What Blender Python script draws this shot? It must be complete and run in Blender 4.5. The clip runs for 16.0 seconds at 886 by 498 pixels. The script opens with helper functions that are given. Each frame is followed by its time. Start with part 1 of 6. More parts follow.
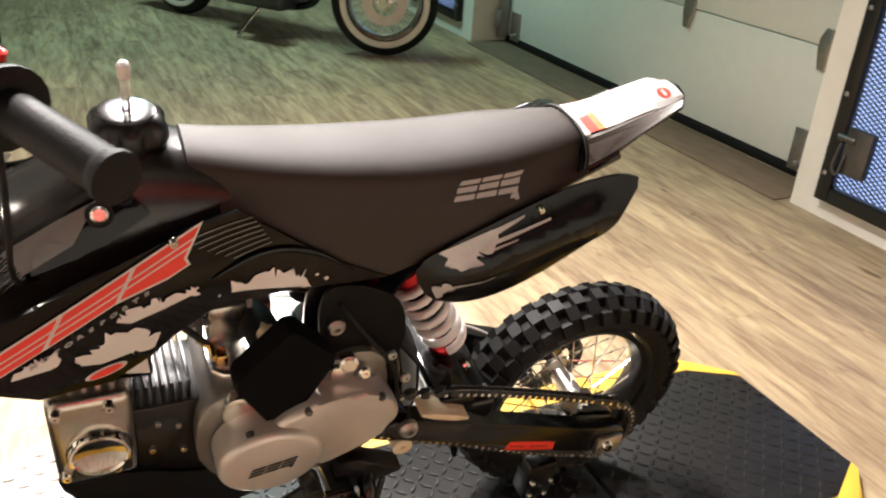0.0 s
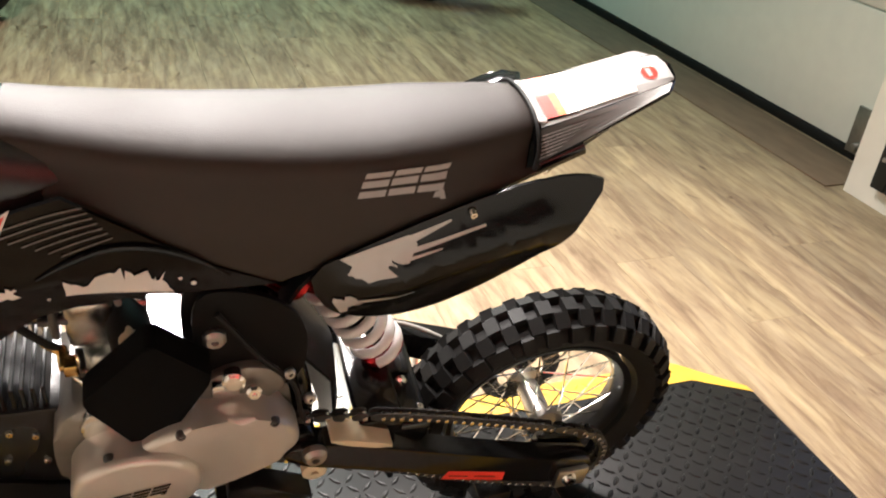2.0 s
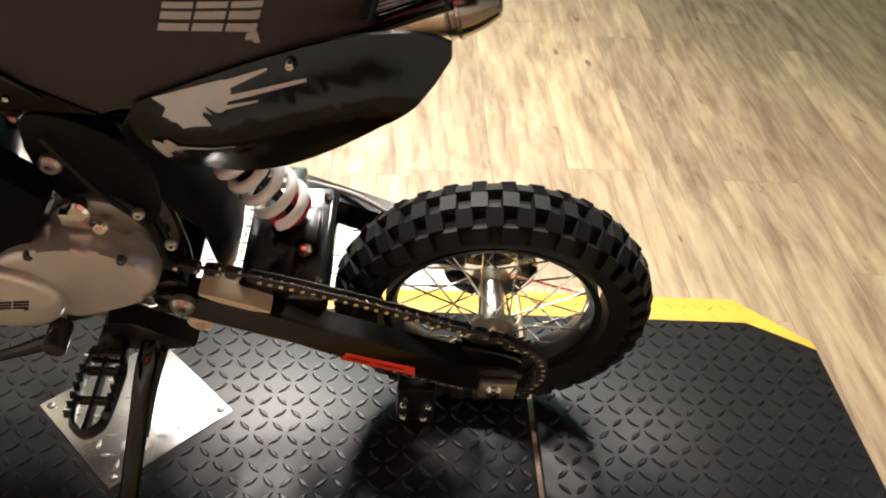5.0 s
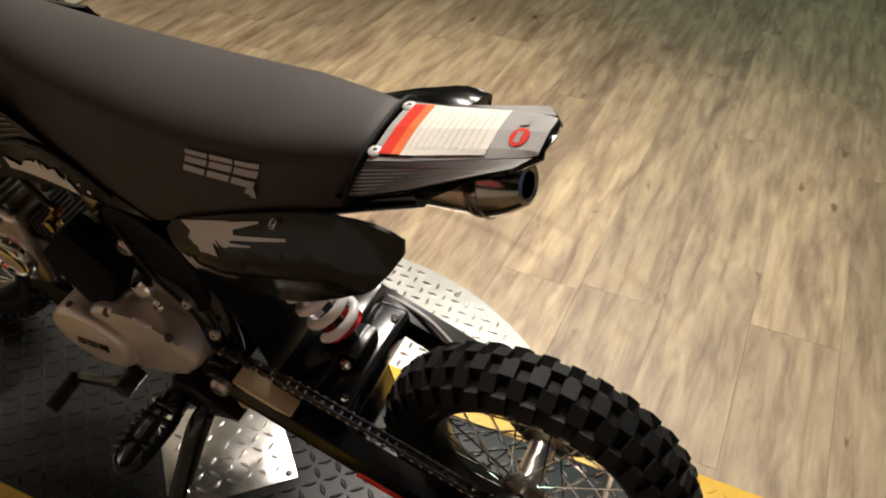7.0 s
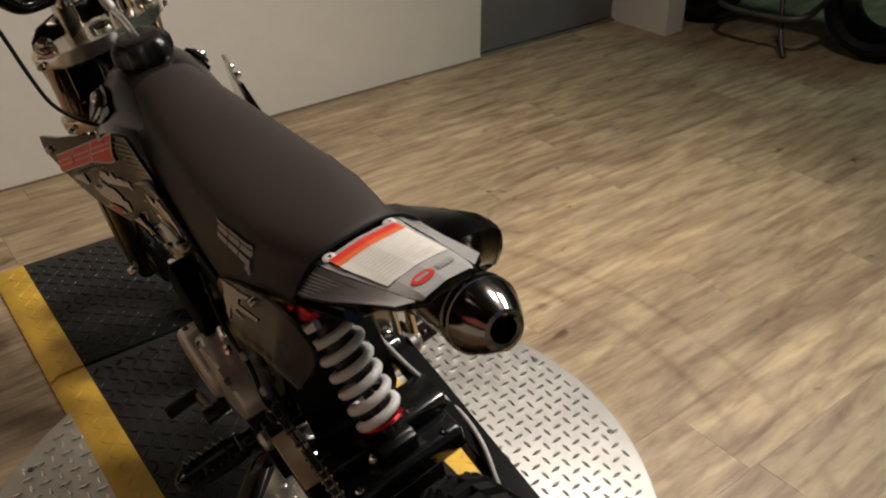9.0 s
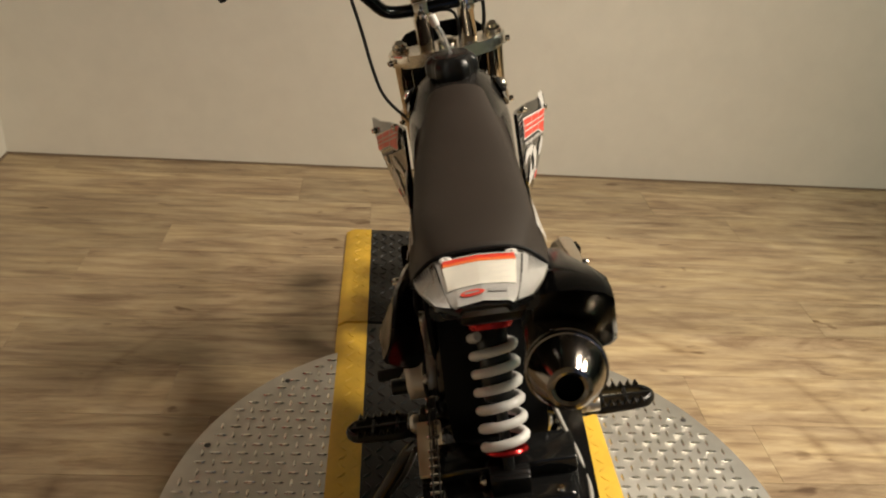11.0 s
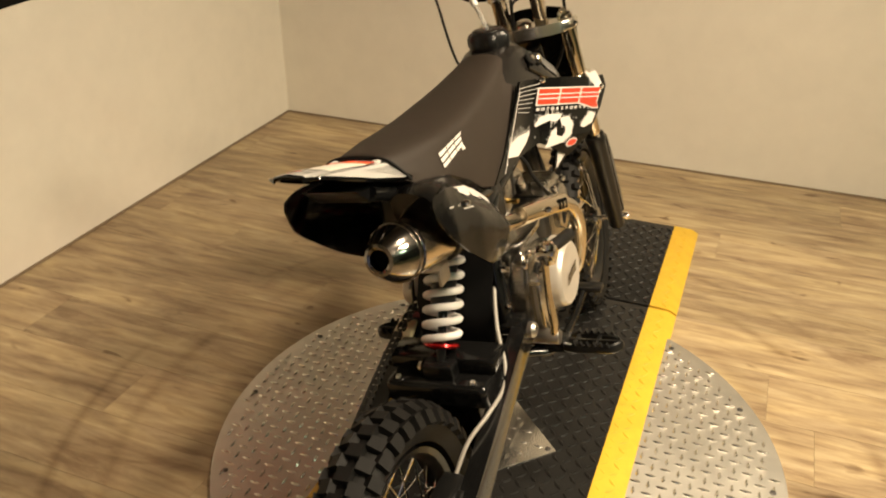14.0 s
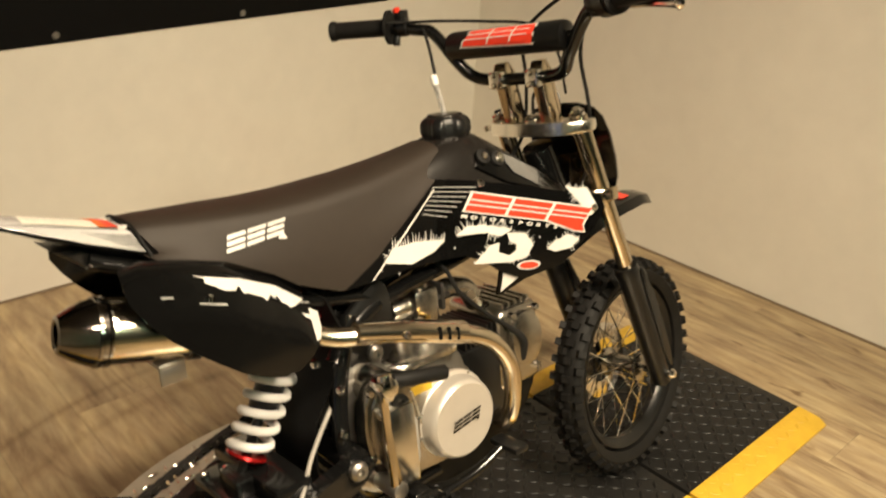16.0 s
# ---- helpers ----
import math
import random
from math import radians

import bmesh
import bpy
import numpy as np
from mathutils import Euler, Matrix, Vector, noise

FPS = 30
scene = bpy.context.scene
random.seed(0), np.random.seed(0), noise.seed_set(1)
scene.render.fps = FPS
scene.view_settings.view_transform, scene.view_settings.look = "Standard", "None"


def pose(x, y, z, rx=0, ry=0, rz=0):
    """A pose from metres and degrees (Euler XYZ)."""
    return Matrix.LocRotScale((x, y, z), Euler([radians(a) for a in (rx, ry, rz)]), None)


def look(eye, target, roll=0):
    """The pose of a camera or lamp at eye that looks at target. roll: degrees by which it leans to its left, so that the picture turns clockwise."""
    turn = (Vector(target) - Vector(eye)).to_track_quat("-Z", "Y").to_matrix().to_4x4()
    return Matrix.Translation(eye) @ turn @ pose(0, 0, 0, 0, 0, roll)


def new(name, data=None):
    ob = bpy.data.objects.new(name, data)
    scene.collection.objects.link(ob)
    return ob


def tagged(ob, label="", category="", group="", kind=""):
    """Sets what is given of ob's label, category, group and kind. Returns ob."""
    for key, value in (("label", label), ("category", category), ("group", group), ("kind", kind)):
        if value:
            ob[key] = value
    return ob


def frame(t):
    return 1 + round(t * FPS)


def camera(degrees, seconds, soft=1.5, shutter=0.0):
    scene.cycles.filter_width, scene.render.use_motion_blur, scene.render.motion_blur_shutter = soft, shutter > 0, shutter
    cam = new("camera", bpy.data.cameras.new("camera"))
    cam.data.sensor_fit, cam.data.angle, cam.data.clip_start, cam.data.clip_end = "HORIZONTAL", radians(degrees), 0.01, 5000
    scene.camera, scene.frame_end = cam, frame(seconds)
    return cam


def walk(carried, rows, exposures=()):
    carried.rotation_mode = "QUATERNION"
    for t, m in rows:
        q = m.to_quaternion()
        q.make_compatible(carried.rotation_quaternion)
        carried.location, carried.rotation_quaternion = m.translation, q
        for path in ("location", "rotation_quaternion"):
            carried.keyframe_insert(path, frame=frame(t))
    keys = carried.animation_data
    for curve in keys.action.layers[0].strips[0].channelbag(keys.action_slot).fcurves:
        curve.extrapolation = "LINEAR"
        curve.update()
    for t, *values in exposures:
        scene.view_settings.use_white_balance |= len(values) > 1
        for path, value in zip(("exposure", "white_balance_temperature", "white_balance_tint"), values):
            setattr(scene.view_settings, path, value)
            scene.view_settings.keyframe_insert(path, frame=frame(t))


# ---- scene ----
cam = camera(56.4, 16.0, 2.0, 0.4)
PATH = [
    (0, (-1.001, -0.409, 1.133), (0.601, -1.211, 0.245), 3.9),
    (0.5, (-0.925, -0.509, 1.146), (0.707, -1.232, 0.243), 5.9),
    (1, (-0.871, -0.598, 1.165), (0.762, -1.307, 0.254), 6.0),
    (1.5, (-0.871, -0.626, 1.142), (0.748, -1.277, 0.165), 4.6),
    (2, (-0.867, -0.641, 1.107), (0.729, -1.303, 0.1), 5.9),
    (2.5, (-0.866, -0.67, 1.07), (0.755, -1.214, 0.032), 6.8),
    (3, (-0.87, -0.72, 1.02), (0.701, -1.233, -0.106), 7.5),
    (3.5, (-0.871, -0.764, 0.995), (0.675, -1.256, -0.174), 7.3),
    (6, (-0.813, -1.249, 1.155), (0.733, -1.008, -0.09), 3.0),
    (6.5, (-0.742, -1.302, 1.188), (0.794, -0.898, -0.026), 3.1),
    (7, (-0.706, -1.347, 1.189), (0.743, -0.729, -0.043), 2.2),
    (7.5, (-0.66, -1.477, 1.222), (0.746, -0.63, 0.08), -1.2),
    (8, (-0.669, -1.587, 1.218), (0.509, -0.44, 0.08), -1.7),
    (8.5, (-0.579, -1.619, 1.196), (0.534, -0.4, 0.067), -3.3),
    (9, (-0.446, -1.612, 1.212), (0.573, -0.263, 0.143), -0.6),
    (9.5, (-0.427, -1.625, 1.215), (0.473, -0.17, 0.179), -1.4),
    (9.6, (-0.428, -1.622, 1.203), (0.398, -0.15, 0.13), -0.1),
    (12, (0.024, -1.867, 1.241), (-0.082, -0.086, 0.337), 1.0),
    (12.5, (0.104, -1.843, 1.253), (-0.177, -0.094, 0.325), -0.2),
    (13, (0.149, -1.877, 1.259), (-0.315, -0.175, 0.316), 1.9),
    (13.5, (0.245, -1.91, 1.264), (-0.265, -0.21, 0.342), 0.6),
    (14, (0.396, -1.99, 1.266), (-0.239, -0.364, 0.29), 0.4),
    (14.5, (0.468, -1.89, 1.241), (-0.346, -0.277, 0.383), 1.8),
    (15, (0.58, -1.712, 1.301), (-0.404, -0.189, 0.457), -1.2),
    (15.5, (0.734, -1.566, 1.281), (-0.373, -0.097, 0.496), 1.8),
    (16, (0.858, -1.39, 1.24), (-0.446, -0.135, 0.388), 3.4),
]
EXPOSURES = [(0.0, 1.24, 5200, 15), (2.5, 1.20, 5200, 15), (3.5, 1.22, 5200, 15), (6.0, 0.24, 5300, 12), (7.5, -0.54, 5350, 13), (8.5, -0.85, 5300, 14), (9.5, -0.86, 5350, 13), (12.0, -0.26, 6200, 8), (14.0, -0.18, 6700, 9), (16.0, -0.18, 6500, 8)]
walk(cam, [(t, look(eye, target, roll)) for t, eye, target, roll in PATH], EXPOSURES)

# ---- world and lights ----
world = bpy.data.worlds.new("world")
scene.world = world
world.use_nodes = True
world.node_tree.nodes["Background"].inputs[0].default_value = (0.5, 0.55, 0.65, 1)
world.node_tree.nodes["Background"].inputs[1].default_value = 0.05


def area_lamp(name, eye, target, size, power, colour, spread=180.0):
    d = bpy.data.lights.new(name, "AREA")
    d.shape, d.size, d.energy, d.color, d.spread = "DISK", size, power, colour, radians(spread)
    ob = new(name, d)
    ob.matrix_world = look(eye, target)
    return ob


WARM = (1.0, 0.81, 0.58)
area_lamp("ceiling_lamp", (1.10, -0.60, 2.8), (0.35, -0.45, 0), 0.30, 42, WARM, 120)
area_lamp("ceiling_lamp", (2.25, -0.70, 2.8), (0.0, -0.70, 0), 0.50, 26, WARM, 75)
area_lamp("ceiling_lamp", (2.0, -1.95, 2.8), (-0.1, -0.2, 0.6), 0.30, 13, WARM, 90)
area_lamp("ceiling_lamp", (4.1, -1.2, 2.85), (3.8, -1.0, 0), 0.8, 30, (0.66, 1.0, 0.70))


# ---- materials ----
def material(name, base, rough=0.5, metal=0.0, vary=0.12, scale=40.0, bump=0.0, bump_scale=300.0, coat=0.0, random_amount=0.0, rough_vary=0.1, stretch=(1, 1, 1), spec=0.5):
    m = bpy.data.materials.new(name)
    m.use_nodes = True
    n, l = m.node_tree.nodes, m.node_tree.links
    p = n["Principled BSDF"]
    p.inputs["Roughness"].default_value, p.inputs["Metallic"].default_value = rough, metal
    p.inputs["Coat Weight"].default_value = coat
    p.inputs["Specular IOR Level"].default_value = spec
    p.inputs["Coat Roughness"].default_value = 0.06
    co = n.new("ShaderNodeTexCoord")
    mp = n.new("ShaderNodeMapping")
    mp.inputs["Scale"].default_value = stretch
    l.new(co.outputs["Object"], mp.inputs["Vector"])
    a, b = n.new("ShaderNodeTexNoise"), n.new("ShaderNodeTexNoise")
    a.inputs["Scale"].default_value, b.inputs["Scale"].default_value = scale, scale / 9
    a.inputs["Detail"].default_value, b.inputs["Detail"].default_value = 6, 3
    for t in (a, b):
        l.new(mp.outputs["Vector"], t.inputs["Vector"])
    add = n.new("ShaderNodeMath")
    add.operation = "ADD"
    l.new(a.outputs["Fac"], add.inputs[0])
    l.new(b.outputs["Fac"], add.inputs[1])
    r = n.new("ShaderNodeMapRange")
    r.inputs["From Min"].default_value, r.inputs["From Max"].default_value = 0.6, 1.4
    r.inputs["To Min"].default_value, r.inputs["To Max"].default_value = 1 - vary, 1 + vary
    l.new(add.outputs[0], r.inputs["Value"])
    h = n.new("ShaderNodeHueSaturation")
    h.inputs["Color"].default_value = (*base, 1)
    value = r.outputs["Result"]
    if random_amount:
        oi = n.new("ShaderNodeObjectInfo")
        rr = n.new("ShaderNodeMapRange")
        rr.inputs["To Min"].default_value, rr.inputs["To Max"].default_value = 1 - random_amount, 1 + random_amount
        l.new(oi.outputs["Random"], rr.inputs["Value"])
        mul = n.new("ShaderNodeMath")
        mul.operation = "MULTIPLY"
        l.new(value, mul.inputs[0])
        l.new(rr.outputs["Result"], mul.inputs[1])
        value = mul.outputs[0]
    l.new(value, h.inputs["Value"])
    l.new(h.outputs["Color"], p.inputs["Base Color"])
    q = n.new("ShaderNodeMapRange")
    q.inputs["To Min"].default_value, q.inputs["To Max"].default_value = max(rough - rough_vary, 0.02), min(rough + rough_vary, 1)
    l.new(b.outputs["Fac"], q.inputs["Value"])
    l.new(q.outputs["Result"], p.inputs["Roughness"])
    if bump:
        c = n.new("ShaderNodeTexNoise")
        c.inputs["Scale"].default_value, c.inputs["Detail"].default_value = bump_scale, 4
        l.new(mp.outputs["Vector"], c.inputs["Vector"])
        bp = n.new("ShaderNodeBump")
        bp.inputs["Strength"].default_value, bp.inputs["Distance"].default_value = bump, 0.001
        l.new(c.outputs["Fac"], bp.inputs["Height"])
        l.new(bp.outputs["Normal"], p.inputs["Normal"])
    return m


def plank_material():
    m = bpy.data.materials.new("vinyl_plank")
    m.use_nodes = True
    n, l = m.node_tree.nodes, m.node_tree.links
    p = n["Principled BSDF"]
    p.inputs["Roughness"].default_value = 0.42
    co, oi = n.new("ShaderNodeTexCoord"), n.new("ShaderNodeObjectInfo")
    shift = n.new("ShaderNodeVectorMath")
    shift.operation = "ADD"
    cx = n.new("ShaderNodeCombineXYZ")
    k = n.new("ShaderNodeMath")
    k.operation = "MULTIPLY"
    k.inputs[1].default_value = 37.0
    l.new(oi.outputs["Random"], k.inputs[0])
    for i in range(3):
        l.new(k.outputs[0], cx.inputs[i])
    l.new(co.outputs["Object"], shift.inputs[0])
    l.new(cx.outputs[0], shift.inputs[1])

    def layer(stretch, scale, detail, rough=0.6, dist=0.0):
        mp, t = n.new("ShaderNodeMapping"), n.new("ShaderNodeTexNoise")
        mp.inputs["Scale"].default_value = stretch
        t.inputs["Scale"].default_value, t.inputs["Detail"].default_value = scale, detail
        t.inputs["Roughness"].default_value, t.inputs["Distortion"].default_value = rough, dist
        l.new(shift.outputs[0], mp.inputs["Vector"])
        l.new(mp.outputs["Vector"], t.inputs["Vector"])
        return t.outputs["Fac"]

    grain = layer((1.0, 8.0, 1), 4.5, 9, 0.64, 0.5)
    cloud = layer((1.0, 4.2, 1), 2.9, 6, 0.62, 0.9)
    fine = layer((1.0, 30.0, 1), 30.0, 4)

    def ramp(fac, stops):
        r = n.new("ShaderNodeValToRGB")
        r.color_ramp.elements[0].position, r.color_ramp.elements[0].color = stops[0][0], (*stops[0][1], 1)
        r.color_ramp.elements[1].position, r.color_ramp.elements[1].color = stops[-1][0], (*stops[-1][1], 1)
        for pos, col in stops[1:-1]:
            e = r.color_ramp.elements.new(pos)
            e.color = (*col, 1)
        l.new(fac, r.inputs[0])
        return r.outputs[0]

    base = ramp(grain, [(0.26, (0.175, 0.118, 0.068)), (0.42, (0.285, 0.208, 0.128)), (0.54, (0.375, 0.29, 0.183)), (0.72, (0.455, 0.37, 0.25))])
    wash = ramp(cloud, [(0.30, (0.60, 0.53, 0.47)), (0.42, (0.86, 0.82, 0.77)), (0.52, (1.02, 1.0, 0.92)), (0.66, (1.20, 1.19, 1.05))])
    mix = n.new("ShaderNodeMix")
    mix.data_type, mix.blend_type = "RGBA", "MULTIPLY"
    mix.inputs["Factor"].default_value = 1.0
    l.new(base, mix.inputs["A"])
    l.new(wash, mix.inputs["B"])
    # small dark knots
    knot = layer((1.0, 2.2, 1), 9.0, 2, 0.5, 0.4)
    spots = ramp(knot, [(0.24, (0.42, 0.34, 0.28)), (0.31, (1, 1, 1))])
    kmix = n.new("ShaderNodeMix")
    kmix.data_type, kmix.blend_type = "RGBA", "MULTIPLY"
    kmix.inputs["Factor"].default_value = 1.0
    l.new(mix.outputs["Result"], kmix.inputs["A"])
    l.new(spots, kmix.inputs["B"])
    mix = kmix
    # tyre scuffs round the turntable
    geo, dist = n.new("ShaderNodeNewGeometry"), n.new("ShaderNodeVectorMath")
    dist.operation = "DISTANCE"
    dist.inputs[1].default_value = (0.0, -0.652, 0.0)
    l.new(geo.outputs["Position"], dist.inputs[0])
    rings = n.new("ShaderNodeValToRGB")
    rings.color_ramp.elements[0].position, rings.color_ramp.elements[1].position = 0.0, 1.0
    rings.color_ramp.elements[0].color = rings.color_ramp.elements[1].color = (0, 0, 0, 1)
    for pos, val in ((0.62, 0.0), (0.655, 0.55), (0.69, 0.1), (0.80, 0.05), (0.825, 0.8), (0.85, 0.1), (0.93, 0.05), (0.95, 0.75), (0.97, 0.0)):
        e = rings.color_ramp.elements.new(pos)
        e.color = (val, val, val, 1)
    l.new(dist.outputs["Value"], rings.inputs[0])
    patch = n.new("ShaderNodeTexNoise")
    patch.inputs["Scale"].default_value, patch.inputs["Detail"].default_value = 3.0, 3
    l.new(geo.outputs["Position"], patch.inputs["Vector"])
    pr = n.new("ShaderNodeMapRange")
    pr.inputs["From Min"].default_value, pr.inputs["From Max"].default_value = 0.42, 0.66
    l.new(patch.outputs["Fac"], pr.inputs["Value"])
    amt = n.new("ShaderNodeMath")
    amt.operation = "MULTIPLY"
    l.new(rings.outputs["Color"], amt.inputs[0])
    l.new(pr.outputs["Result"], amt.inputs[1])
    dirt = n.new("ShaderNodeMix")
    dirt.data_type, dirt.blend_type = "RGBA", "MULTIPLY"
    dirt.inputs["B"].default_value = (0.55, 0.48, 0.42, 1)
    l.new(amt.outputs[0], dirt.inputs["Factor"])
    l.new(mix.outputs["Result"], dirt.inputs["A"])
    hs = n.new("ShaderNodeHueSaturation")
    v = n.new("ShaderNodeMapRange")
    v.inputs["To Min"].default_value, v.inputs["To Max"].default_value = 0.84, 1.13
    l.new(oi.outputs["Random"], v.inputs["Value"])
    l.new(v.outputs["Result"], hs.inputs["Value"])
    l.new(dirt.outputs["Result"], hs.inputs["Color"])
    l.new(hs.outputs["Color"], p.inputs["Base Color"])
    rg = n.new("ShaderNodeMapRange")
    rg.inputs["To Min"].default_value, rg.inputs["To Max"].default_value = 0.36, 0.58
    l.new(grain, rg.inputs["Value"])
    l.new(rg.outputs["Result"], p.inputs["Roughness"])
    bp = n.new("ShaderNodeBump")
    bp.inputs["Strength"].default_value, bp.inputs["Distance"].default_value = 0.35, 0.001
    l.new(fine, bp.inputs["Height"])
    l.new(bp.outputs["Normal"], p.inputs["Normal"])
    return m


PLANK = plank_material()
GAP = material("joint_dark", (0.20, 0.15, 0.10), 0.8)
WALL = material("wall_paint", (0.72, 0.68, 0.60), 0.75, vary=0.05, scale=14, bump=0.25, bump_scale=220)
WALL_GREY = material("grey_door_paint", (0.16, 0.155, 0.16), 0.55, vary=0.06, scale=20, bump=0.15)
# wall colour with the gloom of the unlit end put into it
WALL_DARK = material("wall_shaded_dark", (0.10, 0.10, 0.10), 0.7, vary=0.1, scale=12)
# near-black base for the unseen ceiling, whose own colour is unknown
CEIL = material("ceiling_near_black", (0.07, 0.066, 0.06), 0.85, vary=0.05, scale=10)
DOORW = material("steel_door_white", (0.66, 0.67, 0.60), 0.45, vary=0.05, scale=16, bump=0.12, bump_scale=120)
# brown of the plank floor where it lies in shade by the garage door
THRESH = material("shaded_floor_strip", (0.155, 0.108, 0.066), 0.8, vary=0.3, scale=24, bump=0.4, stretch=(0.3, 1, 1))
STEEL = material("galvanised_steel", (0.42, 0.40, 0.37), 0.4, 1.0, vary=0.15, scale=60)
RUBBER = material("black_rubber", (0.0075, 0.0071, 0.0066), 0.6, vary=0.35, scale=70, bump=0.4, bump_scale=420, spec=0.20)
MATBLACK = material("mat_black", (0.012, 0.0115, 0.011), 0.36, vary=0.3, scale=25, bump=0.15, bump_scale=400, spec=0.19)
YELLOW = material("mat_yellow", (0.62, 0.385, 0.028), 0.5, vary=0.16, scale=30, bump=0.25, bump_scale=300)
TREADPLATE = material("tread_plate", (0.58, 0.56, 0.52), 0.50, 1.0, vary=0.16, scale=18, bump=0.2, bump_scale=260)
TREADBAR = material("polished_tread_bar", (0.82, 0.79, 0.73), 0.24, 1.0, vary=0.08, scale=40)
PLATE2 = material("bright_tread_plate", (0.74, 0.71, 0.66), 0.24, 1.0, vary=0.08, scale=18, bump=0.15)
SEAT = material("seat_vinyl", (0.0195, 0.0132, 0.0088), 0.6, vary=0.15, scale=60, bump=0.35, bump_scale=900, spec=0.42)
PLASTIC = material("gloss_black_plastic", (0.0035, 0.0034, 0.0033), 0.07, vary=0.2, scale=12, rough_vary=0.03, spec=0.24)
PANELBLACK = material("worn_gloss_plastic", (0.0035, 0.0034, 0.0033), 0.17, vary=0.2, scale=12, rough_vary=0.03, spec=0.24)
SATIN = material("satin_black", (0.006, 0.006, 0.006), 0.30, vary=0.25, scale=50, bump=0.1, spec=0.4)
FRAME = material("frame_black_paint", (0.005, 0.005, 0.005), 0.16, vary=0.2, scale=30)
DARKCHROME = material("dark_chrome", (0.26, 0.235, 0.21), 0.13, 1.0, vary=0.2, scale=40, rough_vary=0.06)
POLISHED = material("polished_alloy", (0.78, 0.76, 0.72), 0.22, 1.0, vary=0.08, scale=50, bump=0.1, bump_scale=500)
BRASS = material("brass", (0.70, 0.48, 0.16), 0.25, 1.0, vary=0.1)
CHROME = material("chrome", (0.80, 0.76, 0.70), 0.08, 1.0, vary=0.06, scale=30, rough_vary=0.04)
BUFFED = material("buffed_alloy", (0.84, 0.80, 0.73), 0.24, 1.0, vary=0.08, scale=30, rough_vary=0.08)
FORKTUBE = material("fork_tube_champagne", (0.66, 0.56, 0.42), 0.14, 1.0, vary=0.05, scale=30, rough_vary=0.05)
PIPE = material("exhaust_steel", (0.66, 0.57, 0.44), 0.18, 1.0, vary=0.10, scale=26, rough_vary=0.08)
ALLOY = material("cast_alloy", (0.46, 0.43, 0.385), 0.25, 1.0, vary=0.12, scale=50, bump=0.15, bump_scale=700)
COVER = material("painted_engine_cover", (0.55, 0.51, 0.455), 0.32, 0.5, vary=0.05, scale=40, bump=0.1, bump_scale=800)
CASTGREY = material("rough_cast_alloy", (0.24, 0.225, 0.205), 0.42, 0.8, vary=0.15, scale=60, bump=0.3, bump_scale=600)
SATINCAST = material("satin_casting", (0.36, 0.34, 0.305), 0.38, 0.35, vary=0.10, scale=50, bump=0.15, bump_scale=700)
DARKALLOY = material("dark_alloy", (0.10, 0.095, 0.09), 0.42, 0.8, vary=0.2, scale=60, bump=0.2)
SPRING = material("spring_white", (0.74, 0.72, 0.70), 0.32, vary=0.05, scale=60, coat=0.3)
INNER = material("rough_black_plastic", (0.0028, 0.0028, 0.0028), 0.5, vary=0.2, scale=40, bump=0.2, spec=0.12)
RED = material("red_print", (0.72, 0.045, 0.02), 0.32, vary=0.05, scale=30)
REDANO = material("red_anodised", (0.45, 0.015, 0.015), 0.22, 0.7, vary=0.1)
WHITE = material("white_print", (0.62, 0.60, 0.57), 0.34, vary=0.05, scale=40)
TAILWHITE = material("tail_silver_plastic", (0.45, 0.44, 0.425), 0.2, vary=0.04, scale=30, coat=0.2)
GREYPRINT = material("grey_print", (0.34, 0.33, 0.32), 0.4, vary=0.08, scale=30)
DIMPRINT = material("dim_grey_print", (0.13, 0.127, 0.122), 0.3, vary=0.1, scale=30)
TANKBLACK = material("tank_black_plastic", (0.011, 0.0095, 0.0085), 0.24, vary=0.2, scale=18, bump=0.1, bump_scale=500, spec=0.5)
SILVER = material("silver_print", (0.42, 0.41, 0.39), 0.34, 0.2, vary=0.06, scale=30)
ORANGE = material("orange_print", (0.80, 0.17, 0.03), 0.45)
PAPER = material("label_paper", (0.80, 0.77, 0.68), 0.5, vary=0.03)
PRINT = material("label_ink", (0.66, 0.64, 0.60), 0.6)
BANNER = material("banner_vinyl", (0.0035, 0.0033, 0.0035), 0.5, vary=0.2, scale=8, bump=0.1, bump_scale=60, spec=0.12)
CREAM = material("cream_plastic", (0.60, 0.50, 0.33), 0.45)
FOAM = material("filter_foam", (0.003, 0.003, 0.003), 0.95, bump=0.5, bump_scale=700, spec=0.1)
CABLEGREY = material("cable_grey", (0.30, 0.28, 0.25), 0.4)
CHAINM = material("chain_steel", (0.045, 0.042, 0.04), 0.35, 0.6, vary=0.2, scale=90)
WHITEWALL = material("whitewall_rubber", (0.70, 0.67, 0.58), 0.5, vary=0.05)
CLEAR = material("clear_plastic", (0.9, 0.9, 0.88), 0.08, vary=0.02)
CLEAR.node_tree.nodes["Principled BSDF"].inputs["Transmission Weight"].default_value = 0.85
FADE = bpy.data.materials.new("faded_silver_print")
FADE.use_nodes = True
FADE.node_tree.nodes["Principled BSDF"].inputs["Roughness"].default_value = 0.2
_n, _l = FADE.node_tree.nodes, FADE.node_tree.links
_co, _sep, _map, _ramp = _n.new("ShaderNodeTexCoord"), _n.new("ShaderNodeSeparateXYZ"), _n.new("ShaderNodeMapRange"), _n.new("ShaderNodeValToRGB")
_map.inputs["From Min"].default_value, _map.inputs["From Max"].default_value = -1.02, -1.19
_ramp.color_ramp.elements[0].color = (0.05, 0.046, 0.043, 1)
_ramp.color_ramp.elements[1].color = (0.46, 0.45, 0.43, 1)
